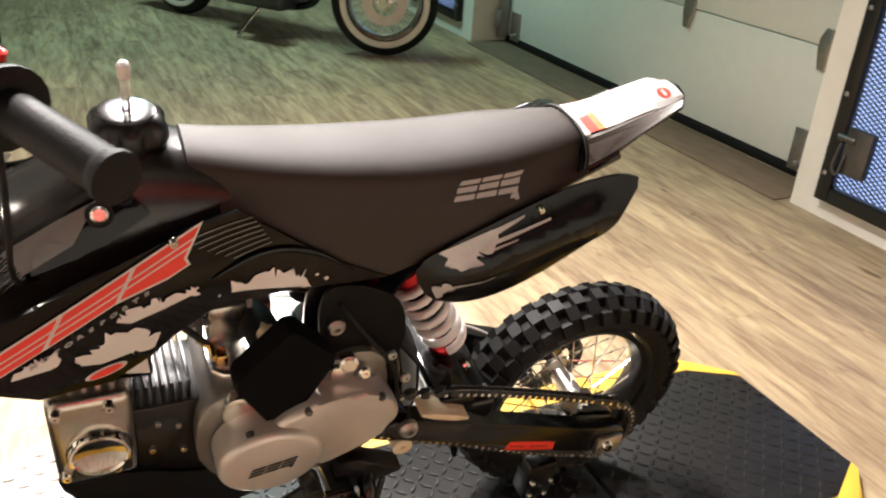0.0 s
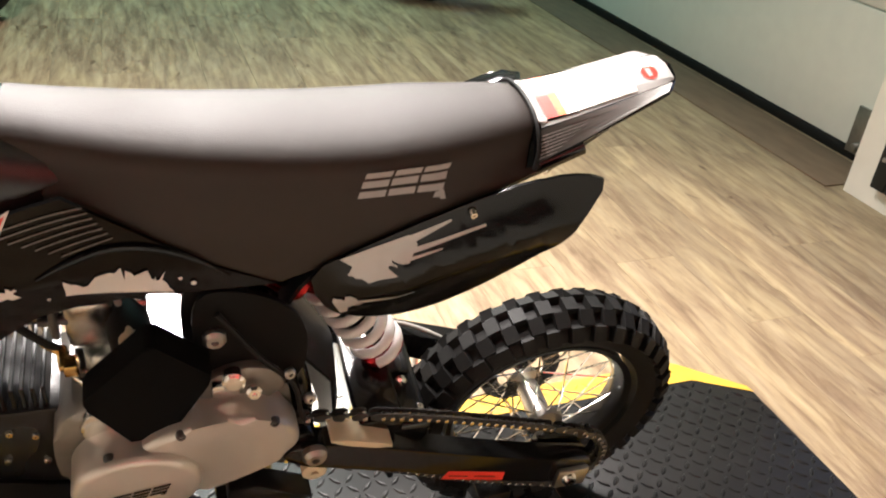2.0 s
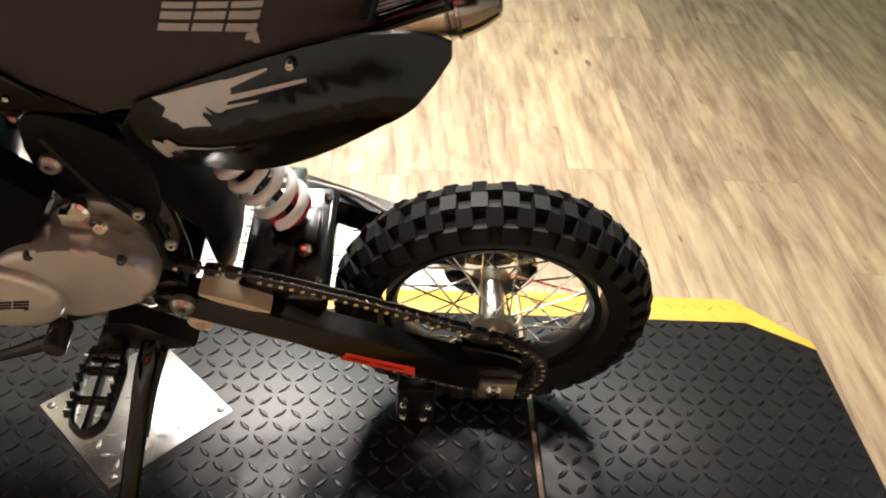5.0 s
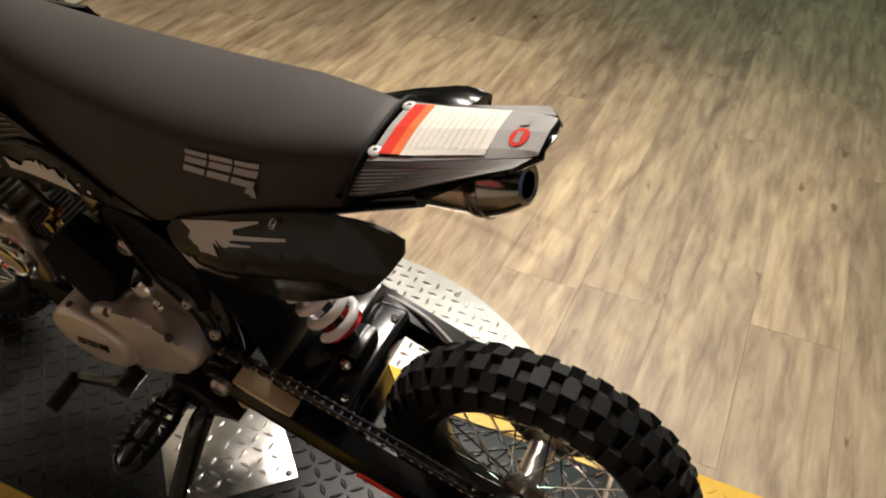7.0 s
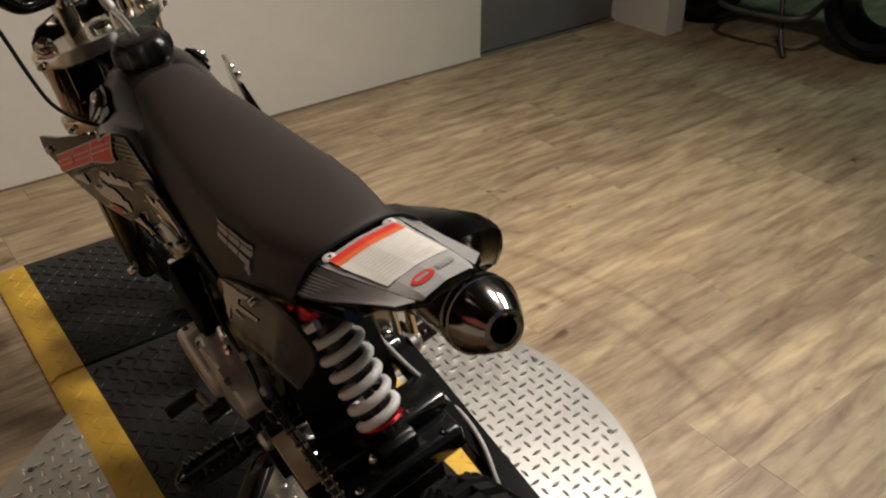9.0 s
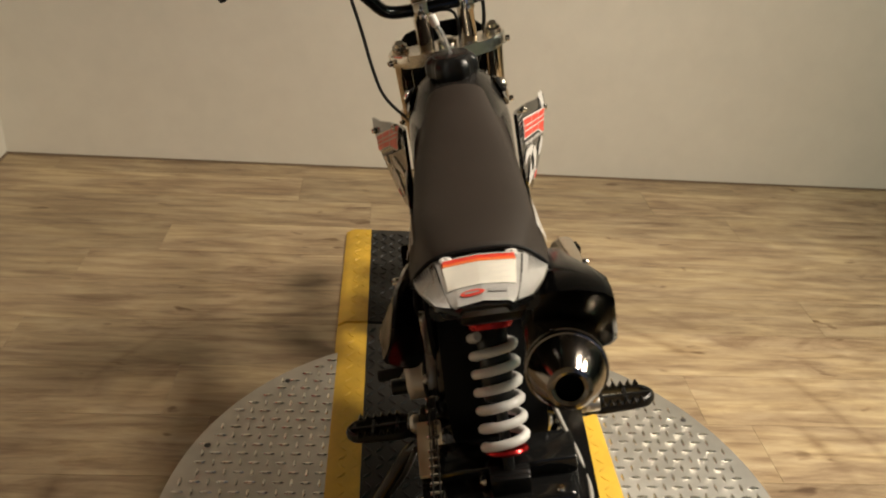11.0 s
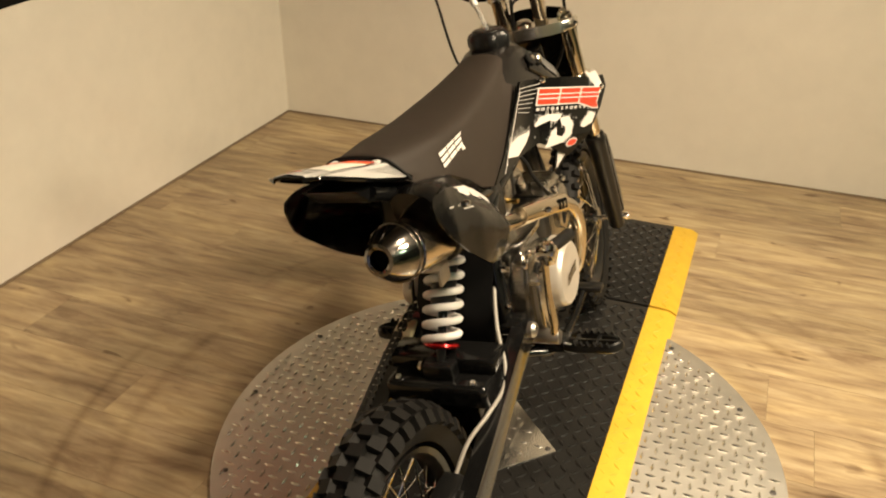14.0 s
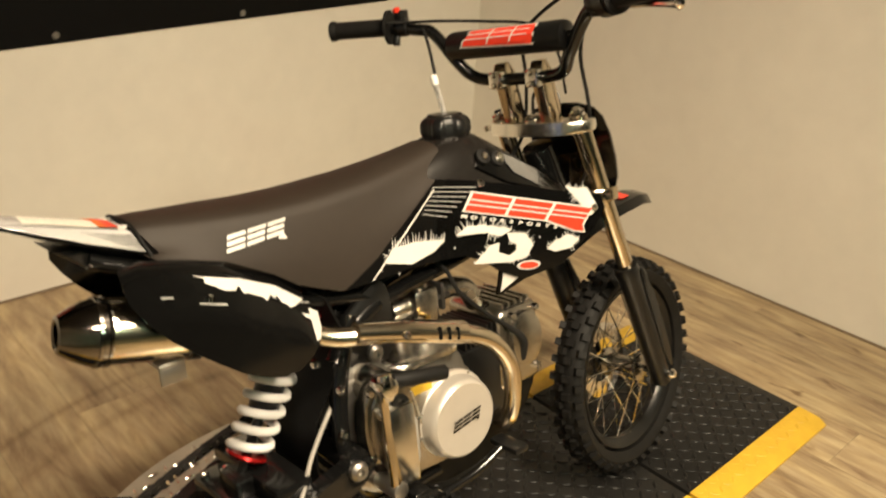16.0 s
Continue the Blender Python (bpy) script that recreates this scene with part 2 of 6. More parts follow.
_ramp.color_ramp.elements.new(0.35).color = (0.12, 0.112, 0.106, 1)
_ramp.color_ramp.elements.new(0.65).color = (0.26, 0.25, 0.24, 1)
_l.new(_co.outputs["Object"], _sep.inputs[0])
_l.new(_sep.outputs["Y"], _map.inputs["Value"])
_l.new(_map.outputs["Result"], _ramp.inputs[0])
_l.new(_ramp.outputs[0], _n["Principled BSDF"].inputs["Base Color"])
GLASSBLUE = bpy.data.materials.new("lit_glazing")
GLASSBLUE.use_nodes = True
GLASSBLUE.node_tree.nodes["Principled BSDF"].inputs["Base Color"].default_value = (0.35, 0.42, 0.55, 1)
GLASSBLUE.node_tree.nodes["Principled BSDF"].inputs["Emission Color"].default_value = (0.55, 0.68, 1.0, 1)
GLASSBLUE.node_tree.nodes["Principled BSDF"].inputs["Emission Strength"].default_value = 0.45


# ---- mesh helpers ----
def link(name, bm, mat, parent=None, label="", smooth=35.0):
    me = bpy.data.meshes.new(name)
    bmesh.ops.recalc_face_normals(bm, faces=bm.faces)
    bm.to_mesh(me)
    bm.free()
    me.materials.append(mat)
    if smooth:
        me.shade_smooth()
        me.set_sharp_from_angle(angle=radians(smooth))
    ob = new(name, me)
    if parent:
        ob.parent = parent
    if label:
        ob["label"] = label
    return ob


def part(name, bm, mat, parent, label="", smooth=35.0):
    return link(name, bm, mat, parent, label, smooth)


def thing(name, label, category, m=None, group="", kind=""):
    ob = new(name)
    ob.empty_display_size = 0.1
    if m is not None:
        ob.matrix_world = m
    return tagged(ob, label, category, group, kind)


def solid(name, bm, mat, label, category, kind="", group="", smooth=35.0):
    return tagged(link(name, bm, mat, None, "", smooth), label, category, group, kind)


def box(lo, hi, bevel=0.0, segs=2):
    bm = bmesh.new()
    bmesh.ops.create_cube(bm, size=1)
    for v in bm.verts:
        v.co = [a + (c + 0.5) * (b - a) for a, b, c in zip(lo, hi, v.co)]
    if bevel:
        bmesh.ops.bevel(bm, geom=list(bm.edges), offset=bevel, segments=segs, affect="EDGES", profile=0.5)
    return bm


def join(*bms):
    out = bms[0]
    for b in bms[1:]:
        me = bpy.data.meshes.new("tmp")
        b.to_mesh(me)
        b.free()
        out.from_mesh(me)
        bpy.data.meshes.remove(me)
    return out


def smooth_path(pts, n=8):
    """Catmull-Rom through the points."""
    p = [Vector(q) for q in pts]
    if len(p) < 3:
        return p
    p = [2 * p[0] - p[1]] + p + [2 * p[-1] - p[-2]]
    out = []
    for i in range(1, len(p) - 2):
        a, b, c, d = p[i - 1:i + 3]
        for k in range(n):
            t = k / n
            out.append(0.5 * (2 * b + (c - a) * t + (2 * a - 5 * b + 4 * c - d) * t * t + (3 * b - a - 3 * c + d) * t ** 3))
    return out + [p[-2]]


def tube(pts, r, sides=12, n=8, caps=True, flat=1.0):
    """A tube along a smooth path; r is a radius or a list of them, one a point."""
    path = smooth_path(pts, n)
    rs = [r] * len(path)
    if not isinstance(r, (int, float)):
        rs = [float(np.interp(i / (len(path) - 1), np.linspace(0, 1, len(r)), r)) for i in range(len(path))]
    bm = bmesh.new()
    up = Vector((0.13, 0.2, 1)).normalized()
    rings = []
    for i, q in enumerate(path):
        d = (path[min(i + 1, len(path) - 1)] - path[max(i - 1, 0)]).normalized()
        x = up.cross(d)
        x = x.normalized() if x.length > 1e-4 else Vector((1, 0, 0))
        y = d.cross(x).normalized()
        up = y
        rings.append([bm.verts.new(q + rs[i] * (math.cos(a) * x + flat * math.sin(a) * y)) for a in (2 * math.pi * k / sides for k in range(sides))])
    for a, b in zip(rings, rings[1:]):
        for k in range(sides):
            bm.faces.new((a[k], a[(k + 1) % sides], b[(k + 1) % sides], b[k]))
    if caps:
        bm.faces.new(rings[0][::-1])
        bm.faces.new(rings[-1])
    return bm


def rod(a, b, r, sides=14, bevel=0.0):
    """A straight rod with slightly rounded ends."""
    a, b = Vector(a), Vector(b)
    d = (b - a).normalized()
    e = min(bevel or r * 0.18, (b - a).length * 0.3)
    return tube([a, a + d * 1e-5], 0, sides) if (b - a).length < 1e-5 else lathe(a, d, [(0, r - e), (e * 0.3, r - e * 0.3), (e, r), ((b - a).length - e, r), ((b - a).length - e * 0.3, r - e * 0.3), ((b - a).length, r - e)], sides)


def lathe(origin, axis, profile, sides=32, closed=False):
    """Turn a profile of (along, radius) about an axis."""
    o, d = Vector(origin), Vector(axis).normalized()
    x = d.orthogonal().normalized()
    y = d.cross(x)
    bm = bmesh.new()
    rings = [[bm.verts.new(o + d * h + max(r, 1e-5) * (math.cos(a) * x + math.sin(a) * y)) for a in (2 * math.pi * k / sides for k in range(sides))] for h, r in profile]
    pairs = list(zip(rings, rings[1:])) + ([(rings[-1], rings[0])] if closed else [])
    for a, b in pairs:
        for k in range(sides):
            bm.faces.new((a[k], a[(k + 1) % sides], b[(k + 1) % sides], b[k]))
    if not closed:
        bm.faces.new(rings[0][::-1])
        bm.faces.new(rings[-1])
    return bm


def loft(rings, closed=True, caps=True):
    """Skin over rings of points of one length."""
    bm = bmesh.new()
    vs = [[bm.verts.new(p) for p in ring] for ring in rings]
    n = len(vs[0])
    for a, b in zip(vs, vs[1:]):
        for k in range(n if closed else n - 1):
            bm.faces.new((a[k], a[(k + 1) % n], b[(k + 1) % n], b[k]))
    if caps and closed:
        bm.faces.new(vs[0][::-1])
        bm.faces.new(vs[-1])
    return bm


def rounded(poly, n=3, cut=0.25):
    """Corner-cutting of a closed outline."""
    pts = [Vector(p) for p in poly]
    for _ in range(n):
        out = []
        for a, b in zip(pts, pts[1:] + pts[:1]):
            out += [a.lerp(b, cut), a.lerp(b, 1 - cut)]
        pts = out
    return pts


def skin(poly, place, thick=0.004, step=0.02, out=(0, 0, 1)):
    """A plate with the outline poly (p, q), each point set into space by place(p, q); thickened away from out."""
    bm = bmesh.new()
    f = bm.faces.new([bm.verts.new((p[0], p[1], 0)) for p in poly])
    lo = [min(p[i] for p in poly) for i in (0, 1)]
    hi = [max(p[i] for p in poly) for i in (0, 1)]
    bmesh.ops.triangulate(bm, faces=[f])
    for i in (0, 1):
        k = lo[i] + step
        while k < hi[i]:
            no = (1, 0, 0) if i == 0 else (0, 1, 0)
            bmesh.ops.bisect_plane(bm, geom=list(bm.verts) + list(bm.edges) + list(bm.faces), plane_co=[k * c for c in no], plane_no=no)
            k += step
    for v in bm.verts:
        v.co = place(v.co.x, v.co.y)
    if thick:
        rim = [e for e in bm.edges if e.is_boundary]
        twin = {}
        for v in list(bm.verts):
            twin[v] = bm.verts.new(v.co - Vector(out) * thick)
        for f in list(bm.faces):
            bm.faces.new([twin[v] for v in f.verts][::-1])
        for e in rim:
            a, b = e.verts
            bm.faces.new((a, b, twin[b], twin[a]))
    return bm


def slab(poly, axis, lo, hi, bevel=0.0, segs=2):
    """Extrude an outline along an axis; the outline runs over the two other axes in order."""
    bm = bmesh.new()
    at = [i for i in range(3) if i != axis]

    def put(p, h):
        c = [0, 0, 0]
        c[at[0]], c[at[1]], c[axis] = p[0], p[1], h
        return bm.verts.new(c)

    a, b = [put(p, lo) for p in poly], [put(p, hi) for p in poly]
    n = len(poly)
    bm.faces.new(a)
    bm.faces.new(b[::-1])
    for k in range(n):
        bm.faces.new((a[k], b[k], b[(k + 1) % n], a[(k + 1) % n]))
    if bevel:
        edges = [e for e in bm.edges if abs(e.verts[0].co[axis] - e.verts[1].co[axis]) < 1e-7]
        bmesh.ops.bevel(bm, geom=edges, offset=bevel, segments=segs, affect="EDGES", profile=0.5)
    return bm


def treads(spots, z, length, width, height, turn=0.0):
    """Raised tread bars, pointed at both ends, at spots of (x, y, which)."""
    verts, faces = [], []
    for x, y, k in spots:
        a = turn + (0.785 if k else -0.785)
        c, s = math.cos(a), math.sin(a)
        i = len(verts)
        low = [(-length / 2, 0), (-length * 0.15, -width / 2), (length * 0.15, -width / 2), (length / 2, 0), (length * 0.15, width / 2), (-length * 0.15, width / 2)]
        for p, q in low:
            verts.append((x + c * p - s * q, y + s * p + c * q, z))
        for p, q in ((-length * 0.3, 0), (-length * 0.1, -width * 0.22), (length * 0.1, -width * 0.22), (length * 0.3, 0), (length * 0.1, width * 0.22), (-length * 0.1, width * 0.22)):
            verts.append((x + c * p - s * q, y + s * p + c * q, z + height))
        faces += [(i + j, i + (j + 1) % 6, i + 6 + (j + 1) % 6, i + 6 + j) for j in range(6)]
        faces.append(tuple(i + 6 + j for j in range(6)))
    me = bpy.data.meshes.new("tread")
    me.from_pydata(verts, [], faces)
    return me


def stuff(name, me, mat, parent, label):
    me.materials.append(mat)
    ob = new(name, me)
    ob.parent = parent
    return tagged(ob, label, kind="stuff")


# ---- the room ----
X0, X1, Y0, Y1, H = -1.53, 7.0, -2.84, 1.035, 2.9
wall_w = solid("wall_west", box((X0 - 0.12, Y0 - 0.12, 0), (X0, Y1 + 0.12, H)), WALL, "cream painted wall behind the black banner", "wall", "structure")
wall_n = solid("wall_north", box((X0, Y1, 0), (1.765, Y1 + 0.12, H)), WALL, "cream painted wall in front of the bike", "wall", "structure")
solid("wall_north_2", box((1.765, Y1 + 0.03, 2.05), (2.62, Y1 + 0.12, H)), WALL, "cream painted wall over the grey door", "wall", "structure")
solid("wall_return", box((2.62, 0.74, 0), (2.74, Y1 + 0.12, H)), WALL, "short cream wall beside the grey door", "wall", "structure")
# far-end walls: their dark colour stands for missing light
solid("wall_north_3", box((2.74, Y1 + 0.03, 0), (X1, Y1 + 0.12, H)), WALL_DARK, "wall coloured dark for the unlit end of the showroom", "wall", "structure")
solid("wall_east", box((X1, Y0 - 0.12, 0), (X1 + 0.12, Y1 + 0.12, H)), WALL_DARK, "far wall of the showroom, coloured dark as unlit", "wall", "structure")
solid("wall_south", box((X0, Y0 - 0.24, 0), (1.0, Y0, H)), WALL, "cream painted wall beside the garage door", "wall", "structure")
solid("wall_south_2", box((3.66, Y0 - 0.24, 0), (X1, Y0, H)), WALL, "cream painted wall past the garage door", "wall", "structure")
solid("wall_south_3", box((1.0, Y0 - 0.24, 2.3), (3.66, Y0, H)), WALL, "cream wall over the garage door", "wall", "structure")
# unseen ceiling, added to close the room and kept very dark
solid("ceiling", box((X0 - 0.12, Y0 - 0.4, H), (X1 + 0.12, Y1 + 0.12, H + 0.1)), CEIL, "plain near-black ceiling, out of view", "ceiling", "structure")
floor = solid("floor", box((X0 - 0.1, Y0 - 0.45, -0.05), (X1 + 0.1, Y1 + 0.15, -0.0035)), GAP, "weathered oak-look vinyl plank floor", "floor", "structure")
for lo, hi in (((X0, Y1 - 0.007, 0), (1.765, Y1 - 0.0005, 0.006)), ((X0 + 0.0005, Y0, 0), (X0 + 0.007, Y1 - 0.008, 0.006))):
    solid("trim", box(lo, hi), GAP, "thin dark joint where wall meets floor", "trim", "structure")

door = solid("door_1", box((1.767, Y1 + 0.035, 0.012), (2.618, Y1 + 0.075, 2.045), 0.003), WALL_GREY, "dark grey flush door, closed", "door", "structure")
part("sill", box((1.767, Y1 + 0.012, 0.0), (2.618, Y1 + 0.034, 0.012), 0.002), STEEL, door, "pale metal threshold strip")
part("door_handle", join(rod((1.84, Y1 + 0.036, 1.02), (1.84, Y1 - 0.015, 1.02), 0.01), rod((1.84, Y1 - 0.015, 1.02), (1.95, Y1 - 0.015, 1.02), 0.009)), STEEL, door)

# garage door in its recess
garage = thing("door_2", "white sectional steel garage door, closed, with galvanised brackets", "garage door", kind="structure")
GY = Y0 - 0.225
for k in range(5):
    z = 0.045 + 0.475 * k
    part("door_panel", box((1.07, GY - 0.045, z), (3.62, GY, z + 0.471), 0.006), DOORW, garage)
part("bottom_seal", box((1.07, GY - 0.05, 0.0), (3.62, GY + 0.004, 0.042), 0.008), RUBBER, garage, "black rubber bottom seal")
for x in (1.19, 3.50):
    part("bottom_bracket", join(box((x - 0.05, GY + 0.001, 0.03), (x + 0.05, GY + 0.012, 0.20), 0.003), rod((x, GY + 0.01, 0.06), (x, GY + 0.035, 0.06), 0.014)), STEEL, garage, "galvanised steel bottom bracket")
for x in (1.20, 1.98, 2.75, 3.50):
    for k in range(1, 4):
        z = 0.043 + 0.475 * k
        hinge = [(x - 0.035, z - 0.015), (x - 0.018, z - 0.085), (x + 0.018, z - 0.085), (x + 0.035, z - 0.015), (x + 0.035, z + 0.03), (x + 0.015, z + 0.07), (x - 0.015, z + 0.07), (x - 0.035, z + 0.03)]
        part("hinge", slab(hinge, 1, GY + 0.001, GY + 0.012, 0.002), STEEL, garage, "grey steel hinge")
for x in (1.02, 3.585):
    part("track", join(box((x, GY + 0.01, 0.03), (x + 0.055, GY + 0.06, 2.25), 0.004), box((x + 0.008, GY + 0.055, 0.1), (x + 0.02, GY + 0.1, 0.2), 0.003)), STEEL, garage, "galvanised door track")
solid("wall_lintel", box((1.0, GY - 0.06, 2.42), (3.66, Y0 - 0.24, H)), WALL, "cream panel closing the recess over the garage door", "wall", "structure")
# added thin sheet: paints the shade on the planks along the door
threshold = solid("door_shade_strip", box((1.03, GY + 0.02, 0.0005), (3.62, Y0 + 0.05, 0.006), 0.002), THRESH, "brown strip standing in for the shaded floor along the garage door", "mat")


def mesh_window(name, x_lo, x_hi, z_lo, z_hi):
    """A black steel frame with expanded metal over lit glazing, set on the south wall."""
    w = thing(name, "black steel framed glazing behind diamond security mesh", "window", kind="structure")
    y = Y0 + 0.002
    t = 0.055
    part("window_frame", box((x_lo, y, z_lo), (x_lo + t, y + 0.035, z_hi), 0.004), SATIN, w)
    part("window_frame", box((x_hi - t, y, z_lo), (x_hi, y + 0.035, z_hi), 0.004), SATIN, w)
    part("window_frame", box((x_lo + t, y, z_lo), (x_hi - t, y + 0.034, z_lo + t), 0.004), SATIN, w)
    part("window_frame", box((x_lo + t, y, z_hi - t), (x_hi - t, y + 0.034, z_hi), 0.004), SATIN, w)
    part("pane", box((x_lo + t * 0.6, y + 0.001, z_lo + t * 0.6), (x_hi - t * 0.6, y + 0.006, z_hi - t * 0.6)), GLASSBLUE, w, "pane lit bluish from outside")
    # expanded metal strands
    bm = bmesh.new()
    dx, dz, r = 0.030, 0.016, 0.0021
    xa, xb, za, zb = x_lo + t, x_hi - t, z_lo + t, z_hi - t
    i = 0
    for s in (1, -1):
        n = int(((xb - xa) / dx + (zb - za) / dz)) + 2
        for k in range(-n, n):
            # line x = xa + dx * k + s * (z - za) * dx / dz
            pts = []
            c = xa + dx * k
            g = s * dx / dz
            z1, z2 = sorted(((xa - c) / g + za, (xb - c) / g + za))
            z1, z2 = max(z1, za), min(z2, zb)
            if z2 - z1 < 0.004:
                continue
            p, q = Vector((c + g * (z1 - za), y + 0.016, z1)), Vector((c + g * (z2 - za), y + 0.016, z2))
            d = (q - p).normalized()
            o = Vector((-d.z, 0, d.x)) * r
            f = Vector((0, 0.002, 0))
            vs = [bm.verts.new(v) for v in (p - o - f, p + o - f, p + o + f, p - o + f, q - o - f, q + o - f, q + o + f, q - o + f)]
            for a in ((0, 1, 5, 4), (1, 2, 6, 5), (2, 3, 7, 6), (3, 0, 4, 7)):
                bm.faces.new([vs[j] for j in a])
    part("security_mesh", bm, DARKALLOY, w, "dark expanded metal mesh", smooth=0)
    for z in np.arange(z_lo + 0.1, z_hi, 0.28):
        for x in (x_lo + 0.02, x_hi - 0.02):
            part("bolt", lathe((x, y + 0.034, z), (0, 1, 0), [(0, 0.009), (0.004, 0.008), (0.006, 0.004)], 10), STEEL, w)
    return w


win = mesh_window("window_1", 0.05, 0.88, 0.075, 1.95)
part("latch", join(box((0.70, Y0 + 0.03, 0.20), (0.80, Y0 + 0.06, 0.36), 0.006), rod((0.83, Y0 + 0.055, 0.32), (0.76, Y0 + 0.055, 0.32), 0.012), tube([(0.81, Y0 + 0.06, 0.30), (0.81, Y0 + 0.075, 0.22), (0.79, Y0 + 0.07, 0.20), (0.785, Y0 + 0.06, 0.27)], 0.005)), DARKALLOY, win, "black latch with a brass knob")
mesh_window("window_2", 3.80, 4.65, 0.095, 1.95)

# ---- banner on the west wall ----
banner = thing("banner", "black vinyl banner with red and white print on the wall", "banner")
BX = X0 + 0.004
part("sheet", slab([(-2.1, 0.668), (-1.0, 0.712), (-0.3, 0.741), (0.553, 0.770), (0.553, 1.76), (-2.1, 1.70)], 0, X0 + 0.001, BX), BANNER, banner)


def text_mesh(body, size, name, mat, parent, m, shear=0.25, label=""):
    cu = bpy.data.curves.new(name, "FONT")
    cu.body, cu.size, cu.extrude, cu.shear, cu.offset = body, size, 0.0006, shear, size * 0.03
    cu.align_x, cu.align_y = "CENTER", "CENTER"
    cu.space_character = 1.0
    tmp = bpy.data.objects.new(name, cu)
    scene.collection.objects.link(tmp)
    me = bpy.data.meshes.new_from_object(tmp.evaluated_get(bpy.context.evaluated_depsgraph_get()))
    bpy.data.objects.remove(tmp)
    me.materials.clear()
    me.materials.append(mat)
    ob = new(name, me)
    ob.parent, ob.matrix_basis = parent, m
    if label:
        ob["label"] = label
    return ob


# white letters, read along +y on the wall
for ch, y in zip("MOTORSPORTS", np.arange(-10, 1) * 0.134 - 0.073):
    text_mesh(ch, 0.105, "letter", WHITE, banner, Matrix(((0, 0, 1, BX + 0.001), (1, 0, 0, y), (0.03, 1, 0, 0.942 + 0.03 * y), (0, 0, 0, 1))))


def blocks(n=3, slant=0.35, gap=0.12):
    """A slanted mark of n blocks, each of three bars; the last has a foot."""
    out = []
    for k in range(n):
        a, b = k * 1.25, k * 1.25 + 1.25 - gap
        for lo, hi in ((0.0, 0.25), (0.375, 0.625), (0.75, 1.0)):
            out.append([(a + slant * lo, lo), (b + slant * lo, lo), (b + slant * hi, hi), (a + slant * hi, hi)])
    b = n * 1.25 - gap
    out.append([(b - 0.42, -0.25), (b - 0.10, -0.25), (b - 0.01, -0.03), (b - 0.33, -0.03)])
    return out, n * 1.25 - gap + slant


def poly_mesh(polys, place, step=0.5):
    bm = bmesh.new()
    for p in polys:
        join(bm, skin(p, place, 0, step))
    return bm


mark, mark_w = blocks()
mw, mh = 1.75, 0.42


def on_banner(dx):
    return lambda p, q: Vector((BX + dx, -1.58 + p * mw / mark_w, 0.985 + q * mh))


part("mark_outline", poly_mesh([[(-0.1, -0.05), (mark_w - 0.4, -0.05), (mark_w - 0.28, -0.18), (mark_w - 0.02, -0.18), (mark_w + 0.08, 1.05), (0.2, 1.05)]], on_banner(0.0008)), WHITE, banner, "white outline of the red mark", smooth=0)
part("mark", poly_mesh([[(0.0, 0.0), (mark_w - 0.4, 0.0), (mark_w - 0.28, -0.12), (mark_w - 0.06, -0.12), (mark_w, 1.0), (0.28, 1.0)]], on_banner(0.0016)), RED, banner, "red slanted block mark", smooth=0)
for y in (-1.757, -1.182, -0.607, -0.032, 0.541):
    part("eyelet", lathe((BX, y, 0.769 + 0.032 * y), (1, 0, 0), [(0, 0.010), (0.003, 0.009), (0.003, 0.005), (0.001, 0.004)], 14), STEEL, banner)

# ---- turntable ----
TC, TR = (0.0, -0.652), 0.612
table = thing("turntable", "round aluminium tread-plate turntable let into the floor", "turntable")
part("disc", lathe((TC[0], TC[1], -0.002), (0, 0, 1), [(0, TR), (0.010, TR), (0.012, TR - 0.004)], 128), TREADPLATE, table)
sp = []
P = 0.027
n = int(TR / P) + 1
for i in range(-n, n):
    for j in range(-n, n):
        x, y = TC[0] + i * P + P / 2, TC[1] + j * P + P / 2
        if math.hypot(x - TC[0], y - TC[1]) < TR - 0.02 and abs(x) > 0.30:
            sp.append((x, y, (i + j) % 2))
stuff("tread", treads(sp, 0.0098, 0.027, 0.0075, 0.0028, 0.785), TREADBAR, table, "raised bars of the tread plate")
for a in np.arange(0.1, 6.28, 0.449):
    part("screw", lathe((TC[0] + (TR - 0.03) * math.cos(a), TC[1] + (TR - 0.03) * math.sin(a), 0.0098), (0, 0, 1), [(0, 0.007), (0.002, 0.006), (0.003, 0.003)], 10), DARKALLOY, table)
handle = thing("locking_pin", "small red locking pin with a steel tip at the turntable's edge", "pin", pose(0.40, -1.13, 0.0))
part("shank", rod((0, 0, 0), (0, 0, 0.06), 0.006), STEEL, handle)
part("grip", rod((0.0, -0.01, 0.02), (-0.055, -0.045, 0.022), 0.011), RED, handle, "red plastic grip")

# ---- rubber mats ----
IN, OUT, MT = 0.230, 0.306, 0.019


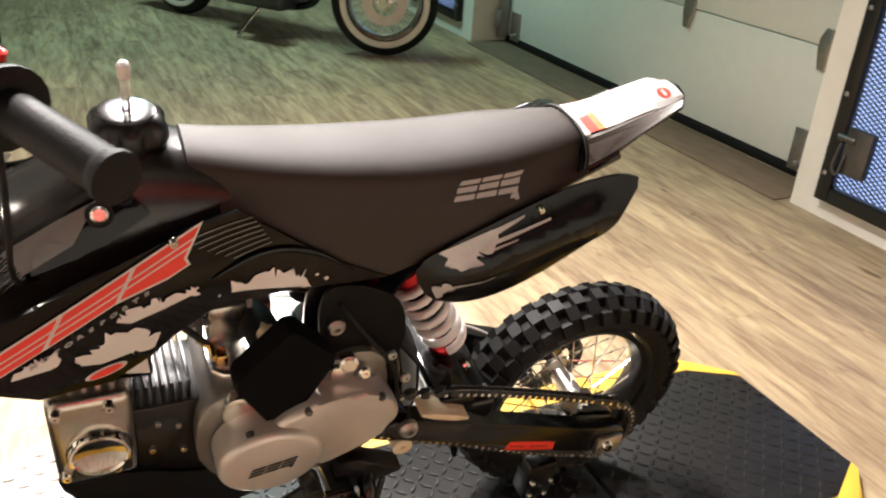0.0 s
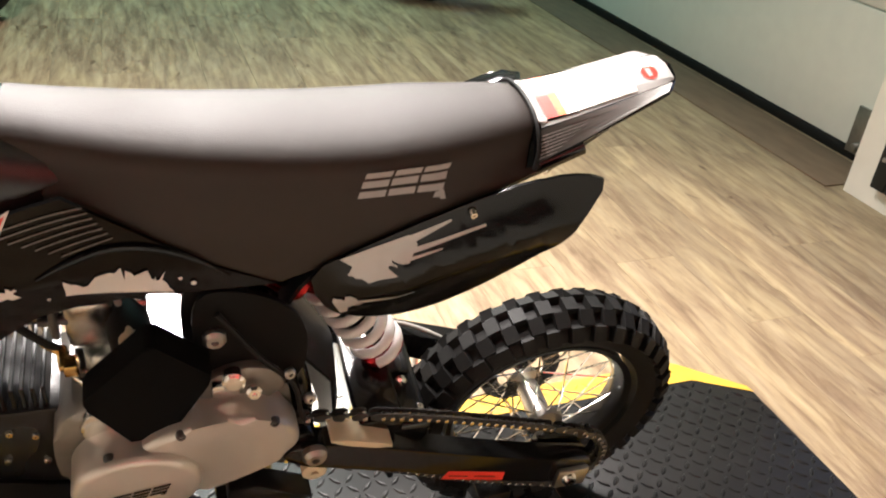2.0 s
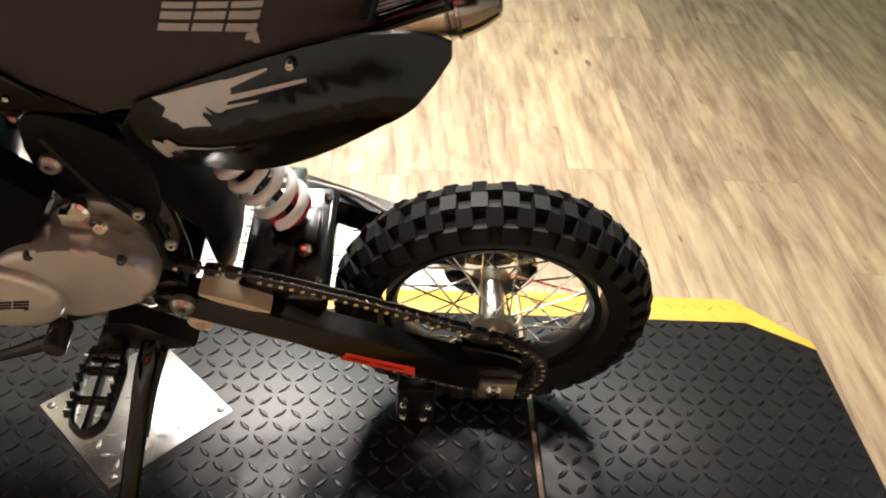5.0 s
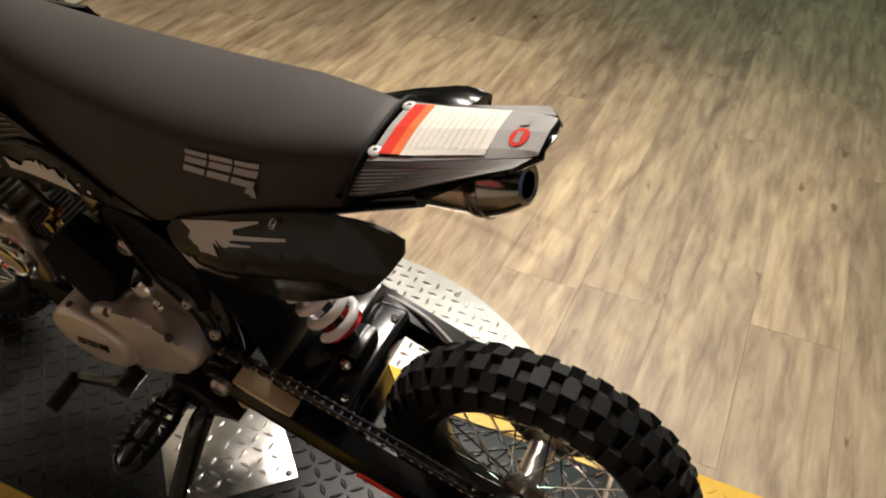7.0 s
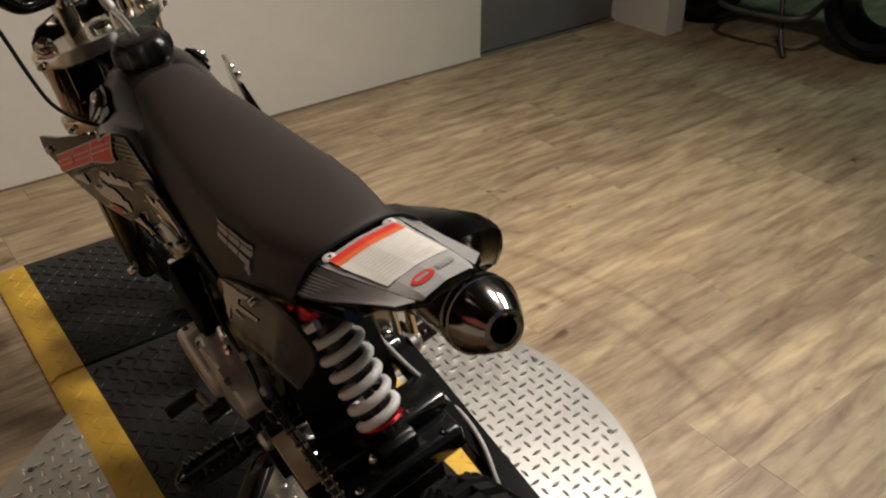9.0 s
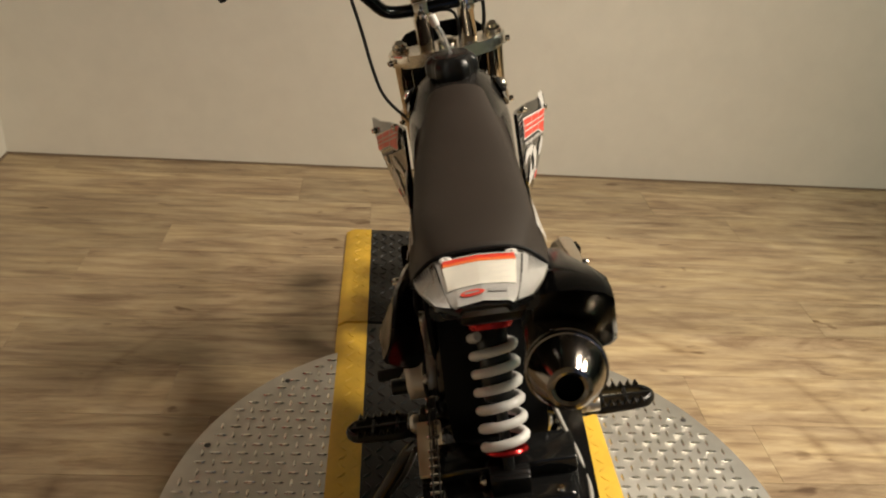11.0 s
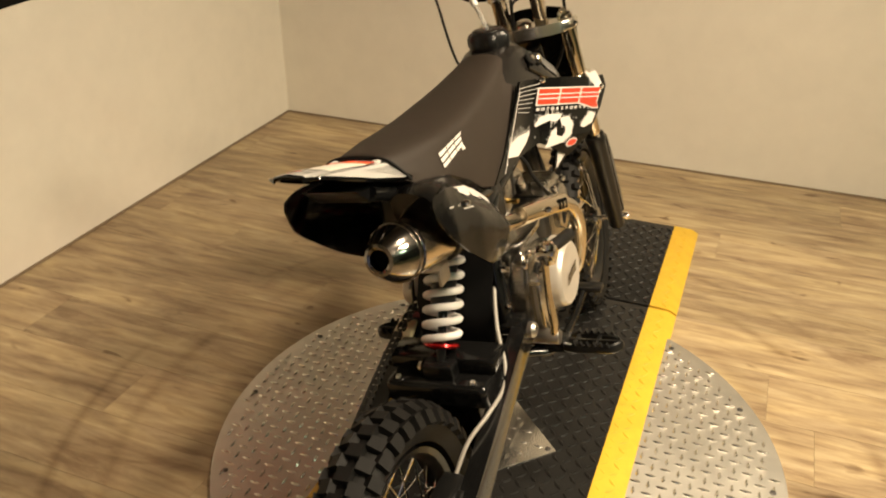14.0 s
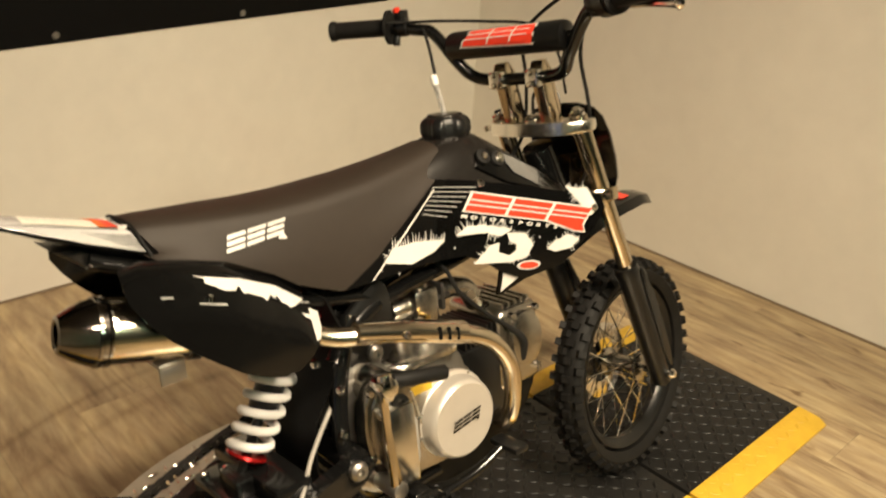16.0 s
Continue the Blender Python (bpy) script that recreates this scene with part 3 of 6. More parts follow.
def rubber_mat(y_lo, y_hi, cut_lo, label):
    m = thing("anti_fatigue_mat", label, "mat", group="rubber mats under the bike")
    z0 = 0.0112
    g = 0.0018
    a, b = y_lo + g, y_hi - g
    if cut_lo:
        centre = [(-IN, b), (IN, b), (IN, a + 0.112), (0.165, a), (-0.165, a), (-IN, a + 0.112)]
    else:
        centre = [(-IN, b), (IN, b), (IN, a), (-IN, a)]
    part("centre", slab(centre, 2, z0 - 0.011, MT, 0.0015), MATBLACK, m, "black rubber with a tread pattern")
    for s in (-1, 1):
        end = a + (0.112 if cut_lo else 0.0)
        prof = [(IN, 0.0005), (IN, MT + 0.0006), (IN + 0.055, MT - 0.001), (OUT, 0.006), (OUT, 0.0005)]
        rings = [[Vector((s * x, y, z)) for x, z in prof] for y in np.linspace(end, b, 6)]
        if cut_lo:
            # the strip turns round the cut corner
            rings.insert(0, [Vector((s * (0.165 + (x - IN) * 0.35), a + (x - IN) * 0.02, z)) for x, z in prof])
        part("yellow_edge", loft(rings), YELLOW, m, "yellow bevelled safety edge")
    pts, epts = [], []
    q = 0.0255
    for i in range(-12, 12):
        for j in range(int((b - a) / q)):
            x, y = i * q + q / 2, a + 0.016 + j * q
            inside = abs(x) < IN - 0.012 and not (cut_lo and y < a + 0.13 and abs(x) > 0.165 + (y - a) * 0.55 - 0.012)
            hatch = abs(x + 0.01) + abs(y + 0.653) < 0.152
            if inside and not hatch:
                pts.append((x, y, (i + j) % 2))
            if IN + 0.012 < abs(x) < IN + 0.055 and y > a + (0.13 if cut_lo else 0):
                epts.append((x, y, (i + j) % 2))
    stuff("tread", treads(pts, MT - 0.0003, 0.029, 0.0088, 0.0028, 0.0), MATBLACK, m, "raised black tread bars")
    stuff("edge_tread", treads(epts, MT - 0.0012, 0.028, 0.008, 0.0022, 0.0), YELLOW, m, "raised yellow tread bars")
    return m


rubber_mat(0.004, 0.516, False, "black rubber mat end piece with yellow safety edges")
rubber_mat(-1.276, -0.003, False, "black rubber tread mat with yellow edges, under the bike")
rubber_mat(-1.816, -1.283, True, "black rubber mat end piece with cut corners and yellow edges")
hatch = thing("cover_plate", "bright square tread plate screwed over the turntable's pivot", "plate", pose(-0.01, -0.653, 0.0, 0, 0, 45))
part("plate", box((-0.105, -0.105, 0.0), (0.105, 0.105, MT + 0.0025), 0.001), PLATE2, hatch)
hp = [(i * 0.0255, j * 0.0255, (i + j) % 2) for i in range(-3, 4) for j in range(-3, 4)]
stuff("tread", treads(hp, MT + 0.0022, 0.026, 0.007, 0.0012, 0.0), PLATE2, hatch, "raised bars of the bright plate")
for sx in (-1, 1):
    for sy in (-1, 1):
        part("screw", lathe((sx * 0.092, sy * 0.092, MT + 0.002), (0, 0, 1), [(0, 0.007), (0.002, 0.006), (0.003, 0.003)], 12), DARKALLOY, hatch)

# ---- the dirt bike, in its own frame: x to its right, y ahead, z up; it leans on its side stand ----
LEAN, BIKE_X, BIKE_YAW = 11.87, 0.08, -1.37
BIKE = pose(0, 0, 0, 0, 0, BIKE_YAW) @ pose(BIKE_X, 0, 0.0195, 0, -LEAN, 0)
bike = thing("dirt_bike", "black dirt bike with red and white graphics on its side stand", "motorcycle", BIKE)


def bolt(name, at, axis, r, parent, mat=CHROME, h=0.008):
    return part(name, lathe(at, axis, [(0, r), (h * 0.6, r), (h, r * 0.7), (h, r * 0.35), (h * 0.5, r * 0.3)], 12), mat, parent)


# wheels
def wheel(name, yc, zc, rim_r, outer, half, rows, count, rear):
    w = part(name, lathe((-half * 0.62, yc, zc), (1, 0, 0), [(0, rim_r + 0.006), (half * 0.10, rim_r - 0.004), (half * 0.45, rim_r - 0.013), (half * 0.8, rim_r - 0.013), (half * 1.14, rim_r - 0.004), (half * 1.24, rim_r + 0.006), (half * 1.1, rim_r + 0.004), (half * 0.14, rim_r + 0.004)], 72, True), SATIN, bike, "black spoked wheel with a knobbly tyre")
    prof = []
    carc = outer - 0.0095
    for a in np.linspace(-2.35, 2.35, 17):
        mid = (carc + rim_r) / 2 + 0.004
        prof.append((half * math.sin(a) if abs(a) < 1.57 else half * math.copysign(1 - 0.28 * (abs(a) - 1.57) / 0.78, a), mid + (carc - mid) * math.cos(a) * (1.0 if math.cos(a) > 0 else 1.1)))
    part("tyre", lathe((0, yc, zc), (1, 0, 0), [(h, r) for h, r in prof], 72, True), RUBBER, w)
    wob = random.Random(count)
    # knobs: one mesh a row, shared by all knobs of that row
    for lat, tilt, sx, sy, phase in rows:
        bm = box((-sx / 2, -sy / 2, -0.004), (sx / 2, sy / 2, 0.0100), 0.0)
        for v in bm.verts:
            if v.co.z > 0:
                v.co.x *= 0.90
                v.co.y *= 0.90
        me = bpy.data.meshes.new("knob")
        bm.to_mesh(me)
        bm.free()
        me.materials.append(RUBBER)
        mid = (carc + rim_r) / 2 + 0.004
        for k in range(count):
            a = 2 * math.pi * (k + phase) / count
            ob = new("knob", me)
            ob.parent = w
            r = mid + (carc - mid) * math.cos(tilt) - 0.001
            ob.matrix_basis = Matrix.Translation((half * math.sin(tilt) * lat, yc, zc)) @ Matrix.Rotation(a, 4, "X") @ Matrix.Translation((0, 0, r)) @ Matrix.Rotation(tilt * lat + wob.uniform(-0.05, 0.05), 4, "Y") @ Matrix.Rotation(wob.uniform(-0.06, 0.06), 4, "X")
    hub = part("hub", lathe((-0.05, yc, zc), (1, 0, 0), [(0, 0.012), (0.004, 0.030), (0.014, 0.032), (0.018, 0.019), (0.082, 0.019), (0.086, 0.032), (0.096, 0.030), (0.10, 0.012)], 28), ALLOY, w, "bare alloy hub")
    part("axle", rod((-0.125, yc, zc), (0.125, yc, zc), 0.0075), CHROME, w)
    # spokes
    length = 1.0
    bm = rod((0, 0, 0), (0, 0, 1), 0.0015, 6)
    me = bpy.data.meshes.new("spoke")
    bm.to_mesh(me)
    bm.free()
    me.materials.append(CHROME)
    for k in range(36):
        s = 1 if k % 2 else -1
        a = 2 * math.pi * k / 36
        b = a + (0.62 if (k // 2) % 2 else -0.62)
        p = Vector((s * 0.040, yc + 0.029 * math.cos(b), zc + 0.029 * math.sin(b)))
        q = Vector((s * 0.006, yc + (rim_r - 0.011) * math.cos(a), zc + (rim_r - 0.011) * math.sin(a)))
        ob = new("spoke", me)
        ob.parent = w
        d = q - p
        ob.matrix_basis = Matrix.Translation(p) @ d.to_track_quat("Z", "Y").to_matrix().to_4x4() @ Matrix.Diagonal((1, 1, d.length, 1))
    return w


RW, FW = (-1.190, 0.2285), (-0.017, 0.243)
rear = wheel("rear_wheel", *RW, 0.150, 0.2275, 0.042, [(0, 0.0, 0.026, 0.023, 0.0), (-1, 0.50, 0.026, 0.023, 0.5), (1, 0.50, 0.026, 0.023, 0.5), (-1, 1.05, 0.025, 0.021, 0.0), (1, 1.05, 0.025, 0.021, 0.0)], 36, True)
rear.matrix_basis = Matrix.Translation((0.012, 0, 0))
front = wheel("front_wheel", *FW, 0.176, 0.240, 0.034, [(-1, 0.22, 0.017, 0.015, 0.0), (1, 0.22, 0.017, 0.015, 0.5), (-1, 0.95, 0.018, 0.015, 0.5), (1, 0.95, 0.018, 0.015, 0.0)], 40, False)


def toothed(yc, zc, r, teeth, x, t, holes=0):
    bm = bmesh.new()
    out = []
    for k in range(teeth * 4):
        a = 2 * math.pi * k / (teeth * 4)
        rr = r + (0.004 if k % 4 in (0, 1) else -0.003)
        out.append((yc + rr * math.cos(a), zc + rr * math.sin(a)))
    bm.free()
    return slab(out, 0, x, x + t)


part("sprocket", toothed(*RW, 0.068, 37, -0.1000, 0.004), CHROME, rear, "steel rear sprocket")
part("sprocket_carrier", lathe((-0.096, *RW), (1, 0, 0), [(0, 0.045), (0.012, 0.045), (0.02, 0.03), (0.03, 0.03)], 24), ALLOY, rear)
part("brake_disc", lathe((0.062, *RW), (1, 0, 0), [(0, 0.07), (0.003, 0.07), (0.003, 0.04), (0, 0.04)], 40, True), CHROME, rear, "steel brake disc")
part("brake_disc", lathe((-0.055, *FW), (1, 0, 0), [(0, 0.085), (0.003, 0.085), (0.003, 0.05), (0, 0.05)], 40, True), CHROME, front, "steel brake disc")

# swing arm
arm = [(-0.775, 0.405), (-0.765, 0.375), (-0.84, 0.345), (-0.955, 0.300), (-1.136, 0.217), (-1.225, 0.208), (-1.232, 0.257), (-1.155, 0.270), (-0.95, 0.350), (-0.84, 0.396)]
swing = part("swing_arm", join(slab(rounded(arm, 2), 0, -0.122, -0.092, 0.004), slab(rounded(arm, 2), 0, 0.092, 0.122, 0.004), box((-0.1, -0.925, 0.372), (0.1, -0.865, 0.402), 0.005), rod((-0.11, -0.79, 0.392), (0.11, -0.79, 0.392), 0.022)), FRAME, bike, "gloss black box-section swing arm")
for s in (-1, 1):
    bolt("pivot_nut", (s * 0.122, -0.805, 0.392), (s, 0, 0), 0.015, swing, STEEL, 0.014)
    bolt("axle_nut", (s * 0.122, *RW), (s, 0, 0), 0.013, swing, CHROME, 0.016)
    part("chain_adjuster", box((s * 0.1265 - 0.005, RW[0] - 0.03, RW[1] - 0.022), (s * 0.1265 + 0.005, RW[0] + 0.02, RW[1] + 0.018), 0.003), STEEL, swing, "plated chain adjuster")
part("bridge", join(box((-0.094, -0.968, 0.330), (0.094, -0.87, 0.374), 0.010, 3), slab(rounded([(-0.945, 0.345), (-0.925, 0.350), (-0.915, 0.27), (-0.930, 0.20), (-0.945, 0.20), (-0.930, 0.27)], 1), 0, -0.062, 0.062, 0.002)), FRAME, swing, "gloss black swing-arm bridge and mud plate")
for s in (-1, 1):
    bolt("bridge_bolt", (s * 0.07, -0.955, 0.374), (0, -0.2, 1), 0.006, swing, CHROME, 0.006)
part("chain_slider", slab(rounded([(-0.825, 0.414), (-0.825, 0.403), (-0.905, 0.373), (-0.905, 0.384)], 1), 0, -0.124, -0.088, 0.002), CREAM, swing, "cream plastic chain slider")
part("chain_guide", join(box((-0.115, -1.115, 0.10), (-0.075, -1.06, 0.19), 0.006), rod((-0.118, -1.10, 0.115), (-0.07, -1.10, 0.115), 0.006), rod((-0.118, -1.07, 0.118), (-0.07, -1.07, 0.118), 0.006), rod((-0.118, -1.105, 0.15), (-0.07, -1.105, 0.15), 0.006)), SATIN, swing, "black chain guide")
for y, z in ((-1.10, 0.115), (-1.07, 0.118), (-1.105, 0.15), (-1.07, 0.152)):
    bolt("guide_bolt", (-0.116, y, z), (-1, 0, 0), 0.005, swing)

part("chain_roller", lathe((-0.085, -0.811, 0.326), (-1, 0, 0), [(0, 0.012), (0.002, 0.016), (0.024, 0.016), (0.026, 0.012), (0.026, 0.005), (0.030, 0.005)], 20), CREAM, swing, "cream plastic chain roller")

# chain: rollers as a strip, plates as links
run = [(-0.757, 0.440), (-0.90, 0.412), (-1.05, 0.362), (-1.192, 0.306)]
pts = [Vector((0, y, z)) for y, z in run]
for a in np.linspace(1.35, -1.35, 9):
    pts.append(Vector((0, RW[0] - 0.068 * math.cos(a), RW[1] + 0.068 * math.sin(a))))
pts += [Vector((0, y, z)) for y, z in ((-1.192, 0.168), (-1.05, 0.224), (-0.90, 0.300), (-0.757, 0.364))]
path = smooth_path(pts, 12)
chain = part("drive_chain", tube([p + Vector((-0.098, 0, 0)) for p in path[::4]], 0.0024, 8, 1), CHAINM, bike, "steel roller chain")
link_outline = rounded([(-0.0105, -0.0068), (0.0105, -0.0068), (0.0105, 0.0068), (-0.0105, 0.0068)], 2)
bm = join(slab([(p.x, p.y) for p in [Vector((q.x, q.y)) for q in link_outline]], 0, -0.0055, -0.004), slab([(q.x, q.y) for q in link_outline], 0, 0.004, 0.0055))
lm = bpy.data.meshes.new("chain_link")
bm.to_mesh(lm)
bm.free()
lm.materials.append(CHAINM)
bm = rod((-0.0085, 0.0, 0), (0.0085, 0.0, 0), 0.0034, 8)
pm = bpy.data.meshes.new("chain_pin")
bm.to_mesh(pm)
bm.free()
pm.materials.append(CHROME)
dist, last = 0.0, path[0]
for p, q in zip(path, path[1:]):
    dist += (q - p).length
    if dist >= 0.0125:
        dist = 0.0
        d = q - p
        ob = new("chain_link", lm)
        ob.parent = chain
        ob.matrix_basis = Matrix.Translation((-0.098, p.y, p.z)) @ Matrix.Rotation(math.atan2(d.z, d.y), 4, "X")
        pin = new("chain_pin", pm)
        pin.parent = chain
        pin.matrix_basis = ob.matrix_basis @ Matrix.Translation((0, 0.0062, 0))

# shock
ST, SB = Vector((0.004, -0.824, 0.580)), Vector((0.004, -0.936, 0.388))
ax = (SB - ST).normalized()
shock = part("rear_shock", join(rod(ST - ax * 0.012, ST + ax * 0.115, 0.022), rod(ST + ax * 0.1, SB, 0.008)), SATIN, bike, "coil-over shock with a white spring")
ex = ax.orthogonal().normalized()
ey = ax.cross(ex)
coil = []
turns, ln = 6.2, (SB - ST).length - 0.066
for k in range(int(turns * 16) + 1):
    a = 2 * math.pi * k / 16
    coil.append(ST + ax * (0.022 + ln * k / (turns * 16)) + 0.0290 * (math.cos(a) * ex + math.sin(a) * ey))
part("spring", tube(coil, 0.0068, 12, 1), SPRING, shock, "white coil spring")
part("top_cap", lathe(ST - ax * 0.006, ax, [(0, 0.03), (0.012, 0.033), (0.02, 0.03)], 24), REDANO, shock, "red anodised cap")
part("spring_seat", lathe(SB - ax * 0.042, ax, [(0, 0.029), (0.004, 0.031), (0.008, 0.026)], 24), REDANO, shock, "red lower spring seat")
part("clevis", join(rod(SB - Vector((0.028, 0, 0)), SB + Vector((0.028, 0, 0)), 0.013), box((-0.024, SB.y - 0.016, SB.z - 0.02), (0.032, SB.y + 0.016, SB.z + 0.012), 0.004)), SATIN, shock)
bolt("shock_bolt", (-0.03, SB.y, SB.z), (-1, 0, 0), 0.010, shock)
part("reservoir", rod((-0.012, -0.800, 0.566), (-0.012, -0.765, 0.60), 0.019), REDANO, shock, "red reservoir")

# frame
fr = part("frame", join(
    tube([(0, -0.235, 0.705), (0, -0.36, 0.685), (0, -0.52, 0.645), (0, -0.70, 0.60), (0, -0.77, 0.575)], 0.021),
    tube([(-0.05, -0.60, 0.272), (-0.05, -0.70, 0.268), (-0.06, -0.76, 0.29)], 0.012),
    tube([(0.05, -0.60, 0.272), (0.05, -0.70, 0.268), (0.06, -0.76, 0.29)], 0.012),
    tube([(-0.045, -0.70, 0.615), (-0.052, -0.85, 0.655), (-0.05, -1.0, 0.735), (-0.045, -1.09, 0.775)], 0.011),
    tube([(0.045, -0.70, 0.615), (0.052, -0.85, 0.655), (0.05, -1.0, 0.735), (0.045, -1.09, 0.775)], 0.011),
    tube([(-0.055, -0.745, 0.60), (-0.068, -0.785, 0.50), (-0.075, -0.795, 0.40), (-0.06, -0.76, 0.31), (-0.03, -0.70, 0.268)], 0.014),
    tube([(0.055, -0.745, 0.60), (0.068, -0.785, 0.50), (0.075, -0.795, 0.40), (0.06, -0.76, 0.31), (0.03, -0.70, 0.268)], 0.014),
    tube([(0.036, -0.36, 0.655), (0.038, -0.46, 0.634), (0.04, -0.56, 0.617), (0.042, -0.66, 0.603), (0.046, -0.75, 0.583)], 0.0125),
    tube([(-0.036, -0.36, 0.665), (-0.038, -0.46, 0.650), (-0.04, -0.56, 0.640), (-0.042, -0.66, 0.622), (-0.046, -0.75, 0.595)], 0.0125),
    tube([(0.042, -0.685, 0.60), (0.050, -0.74, 0.575), (0.062, -0.785, 0.535)], 0.016),
    rod((0, -0.262, 0.77), (0, -0.185, 0.595), 0.030),
    rod((-0.05, -1.08, 0.772), (0.05, -1.08, 0.772), 0.010),
), FRAME, bike, "gloss black tubular steel frame")
for s in (-1, 1):
    part("gusset", slab(rounded([(-0.665, 0.63), (-0.70, 0.64), (-0.775, 0.58), (-0.765, 0.52), (-0.71, 0.495), (-0.665, 0.515)], 2), 0, s * 0.052 - 0.004, s * 0.052 + 0.004, 0.0015), SATIN, fr, "black gusset plate")
    bolt("mount_bolt", (s * 0.056, -0.708, 0.527), (s, 0, 0), 0.0135, fr, STEEL, 0.012)
    bolt("mount_bolt", (s * 0.075, -0.745, 0.335), (s, 0, 0), 0.0125, fr, STEEL, 0.012)
    bolt("top_bolt", (s * 0.03, -0.775, 0.61), (s, 0, 0), 0.011, fr, CHROME, 0.014)

for y, z in ((-0.795, 0.505), (-0.800, 0.435), (-0.83, 0.56)):
    bolt("frame_bolt", (0.088, y, z), (1, -0.2, 0.2), 0.0075, fr, CHROME, 0.009)

# engine
eng = part("engine", join(
    slab(rounded([(-0.785, 0.43), (-0.775, 0.50), (-0.74, 0.530), (-0.695, 0.494), (-0.53, 0.488), (-0.515, 0.40), (-0.53, 0.32), (-0.62, 0.285), (-0.75, 0.305), (-0.785, 0.36)], 2), 0, -0.085, 0.060, 0.012)), CASTGREY, bike, "air-cooled single-cylinder engine with alloy covers")
part("crankcase_top", slab(rounded([(-0.062, -0.545), (0.082, -0.545), (0.082, -0.69), (-0.062, -0.69)], 2, 0.12), 2, 0.486, 0.4975, 0.003), POLISHED, eng, "bright flat crankcase top")
# right-hand cover and clutch cover
rc = [(-0.770, 0.380), (-0.778, 0.440), (-0.765, 0.500), (-0.735, 0.516), (-0.690, 0.490), (-0.630, 0.480), (-0.572, 0.464), (-0.545, 0.420), (-0.548, 0.360), (-0.600, 0.325), (-0.680, 0.330), (-0.738, 0.336)]
part("clutch_case", slab(rounded(rc, 2), 0, 0.084, 0.112, 0.006, 3), ALLOY, eng, "cast alloy clutch case")
part("case_rim", slab(rounded([(-0.668 + (p[0] + 0.668) * 0.93, 0.415 + (p[1] - 0.415) * 0.90) for p in rc], 2), 0, 0.110, 0.118, 0.005, 2), ALLOY, eng)
part("clutch_cover", lathe((0.110, -0.610, 0.402), (1, 0, 0), [(0, 0.074), (0.006, 0.073), (0.010, 0.068), (0.026, 0.066), (0.033, 0.063), (0.036, 0.059), (0.0355, 0.056), (0.0365, 0.0)], 56), COVER, eng, "round painted clutch cover")
back_case = part("rear_case", slab(rounded([(-0.748, 0.340), (-0.752, 0.448), (-0.742, 0.460), (-0.690, 0.460), (-0.690, 0.335)], 1), 0, 0.058, 0.132, 0.008, 3), SATINCAST, eng, "satin cast rear of the crankcase")
part("rear_flange", box((0.056, -0.757, 0.452), (0.136, -0.700, 0.466), 0.004, 2), POLISHED, back_case, "bright machined flange")
part("rear_flange", box((0.126, -0.756, 0.335), (0.137, -0.700, 0.462), 0.004, 2), POLISHED, back_case, "bright machined flange")
part("gearbox_hump", slab(rounded([(-0.752, 0.462), (-0.758, 0.492), (-0.742, 0.520), (-0.700, 0.505), (-0.700, 0.462)], 2), 0, 0.050, 0.108, 0.010, 3), ALLOY, eng, "rounded gearbox hump")
for y0, z0, y1, z1 in ((-0.706, 0.419, -0.655, 0.430), (-0.728, 0.378, -0.675, 0.389), (-0.690, 0.474, -0.672, 0.400)):
    part("rib", tube([(0.1175, y0, z0), (0.1185, (y0 + y1) / 2, (z0 + z1) / 2), (0.1175, y1, z1)], 0.003, 8, 3), POLISHED, eng, "raised casting rib")
part("foot_flange", slab(rounded([(-0.775, 0.372), (-0.735, 0.345), (-0.720, 0.318), (-0.760, 0.322), (-0.800, 0.352), (-0.800, 0.380)], 1), 0, 0.085, 0.106, 0.004), ALLOY, eng)
part("timing_plug", lathe((0.116, -0.714, 0.461), (1, 0, 0), [(0, 0.017), (0.006, 0.016), (0.006, 0.010), (0.002, 0.008)], 20), RUBBER, eng)
for y, z in ((-0.762, 0.495), (-0.735, 0.508), (-0.66, 0.478), (-0.765, 0.385), (-0.70, 0.338), (-0.575, 0.458), (-0.555, 0.352)):
    bolt("case_bolt", (0.112, y, z), (1, 0, 0), 0.0065, eng, CHROME, 0.007)
part("sticker", box((0.1125, -0.690, 0.464), (0.1195, -0.650, 0.478), 0.0006), YELLOW, eng, "small yellow sticker")
# left-hand covers
lob1 = [(-0.605 + 0.066 * math.cos(a) * (1.05), 0.405 + 0.056 * math.sin(a)) for a in np.linspace(0, 6.283, 30)[:-1]]
part("stator_cover", slab(lob1, 0, -0.146, -0.086, 0.010, 4), COVER, eng, "painted oval stator cover")
lob2 = rounded([(-0.61, 0.47), (-0.70, 0.498), (-0.755, 0.485), (-0.79, 0.445), (-0.775, 0.41), (-0.70, 0.372), (-0.64, 0.36), (-0.59, 0.40)], 2)
part("sprocket_cover", slab(lob2, 0, -0.134, -0.086, 0.010, 4), COVER, eng, "painted front sprocket cover")
lob3 = rounded([(-0.66, 0.49), (-0.70, 0.535), (-0.755, 0.535), (-0.78, 0.49), (-0.74, 0.478)], 2)
part("upper_case", slab(lob3, 0, -0.098, -0.05, 0.006, 2), CASTGREY, eng, "grey cast upper case")
part("cable_bracket", join(box((-0.108, -0.722, 0.498), (-0.094, -0.690, 0.522), 0.005, 2), lathe((-0.095, -0.715, 0.522), (-1, 0.1, 0.2), [(0, 0.014), (0.012, 0.013), (0.015, 0.009)], 16)), POLISHED, eng, "bright bracket over the sprocket cover")
bolt("bracket_bolt", (-0.108, -0.735, 0.508), (-1, 0, 0.3), 0.009, eng)
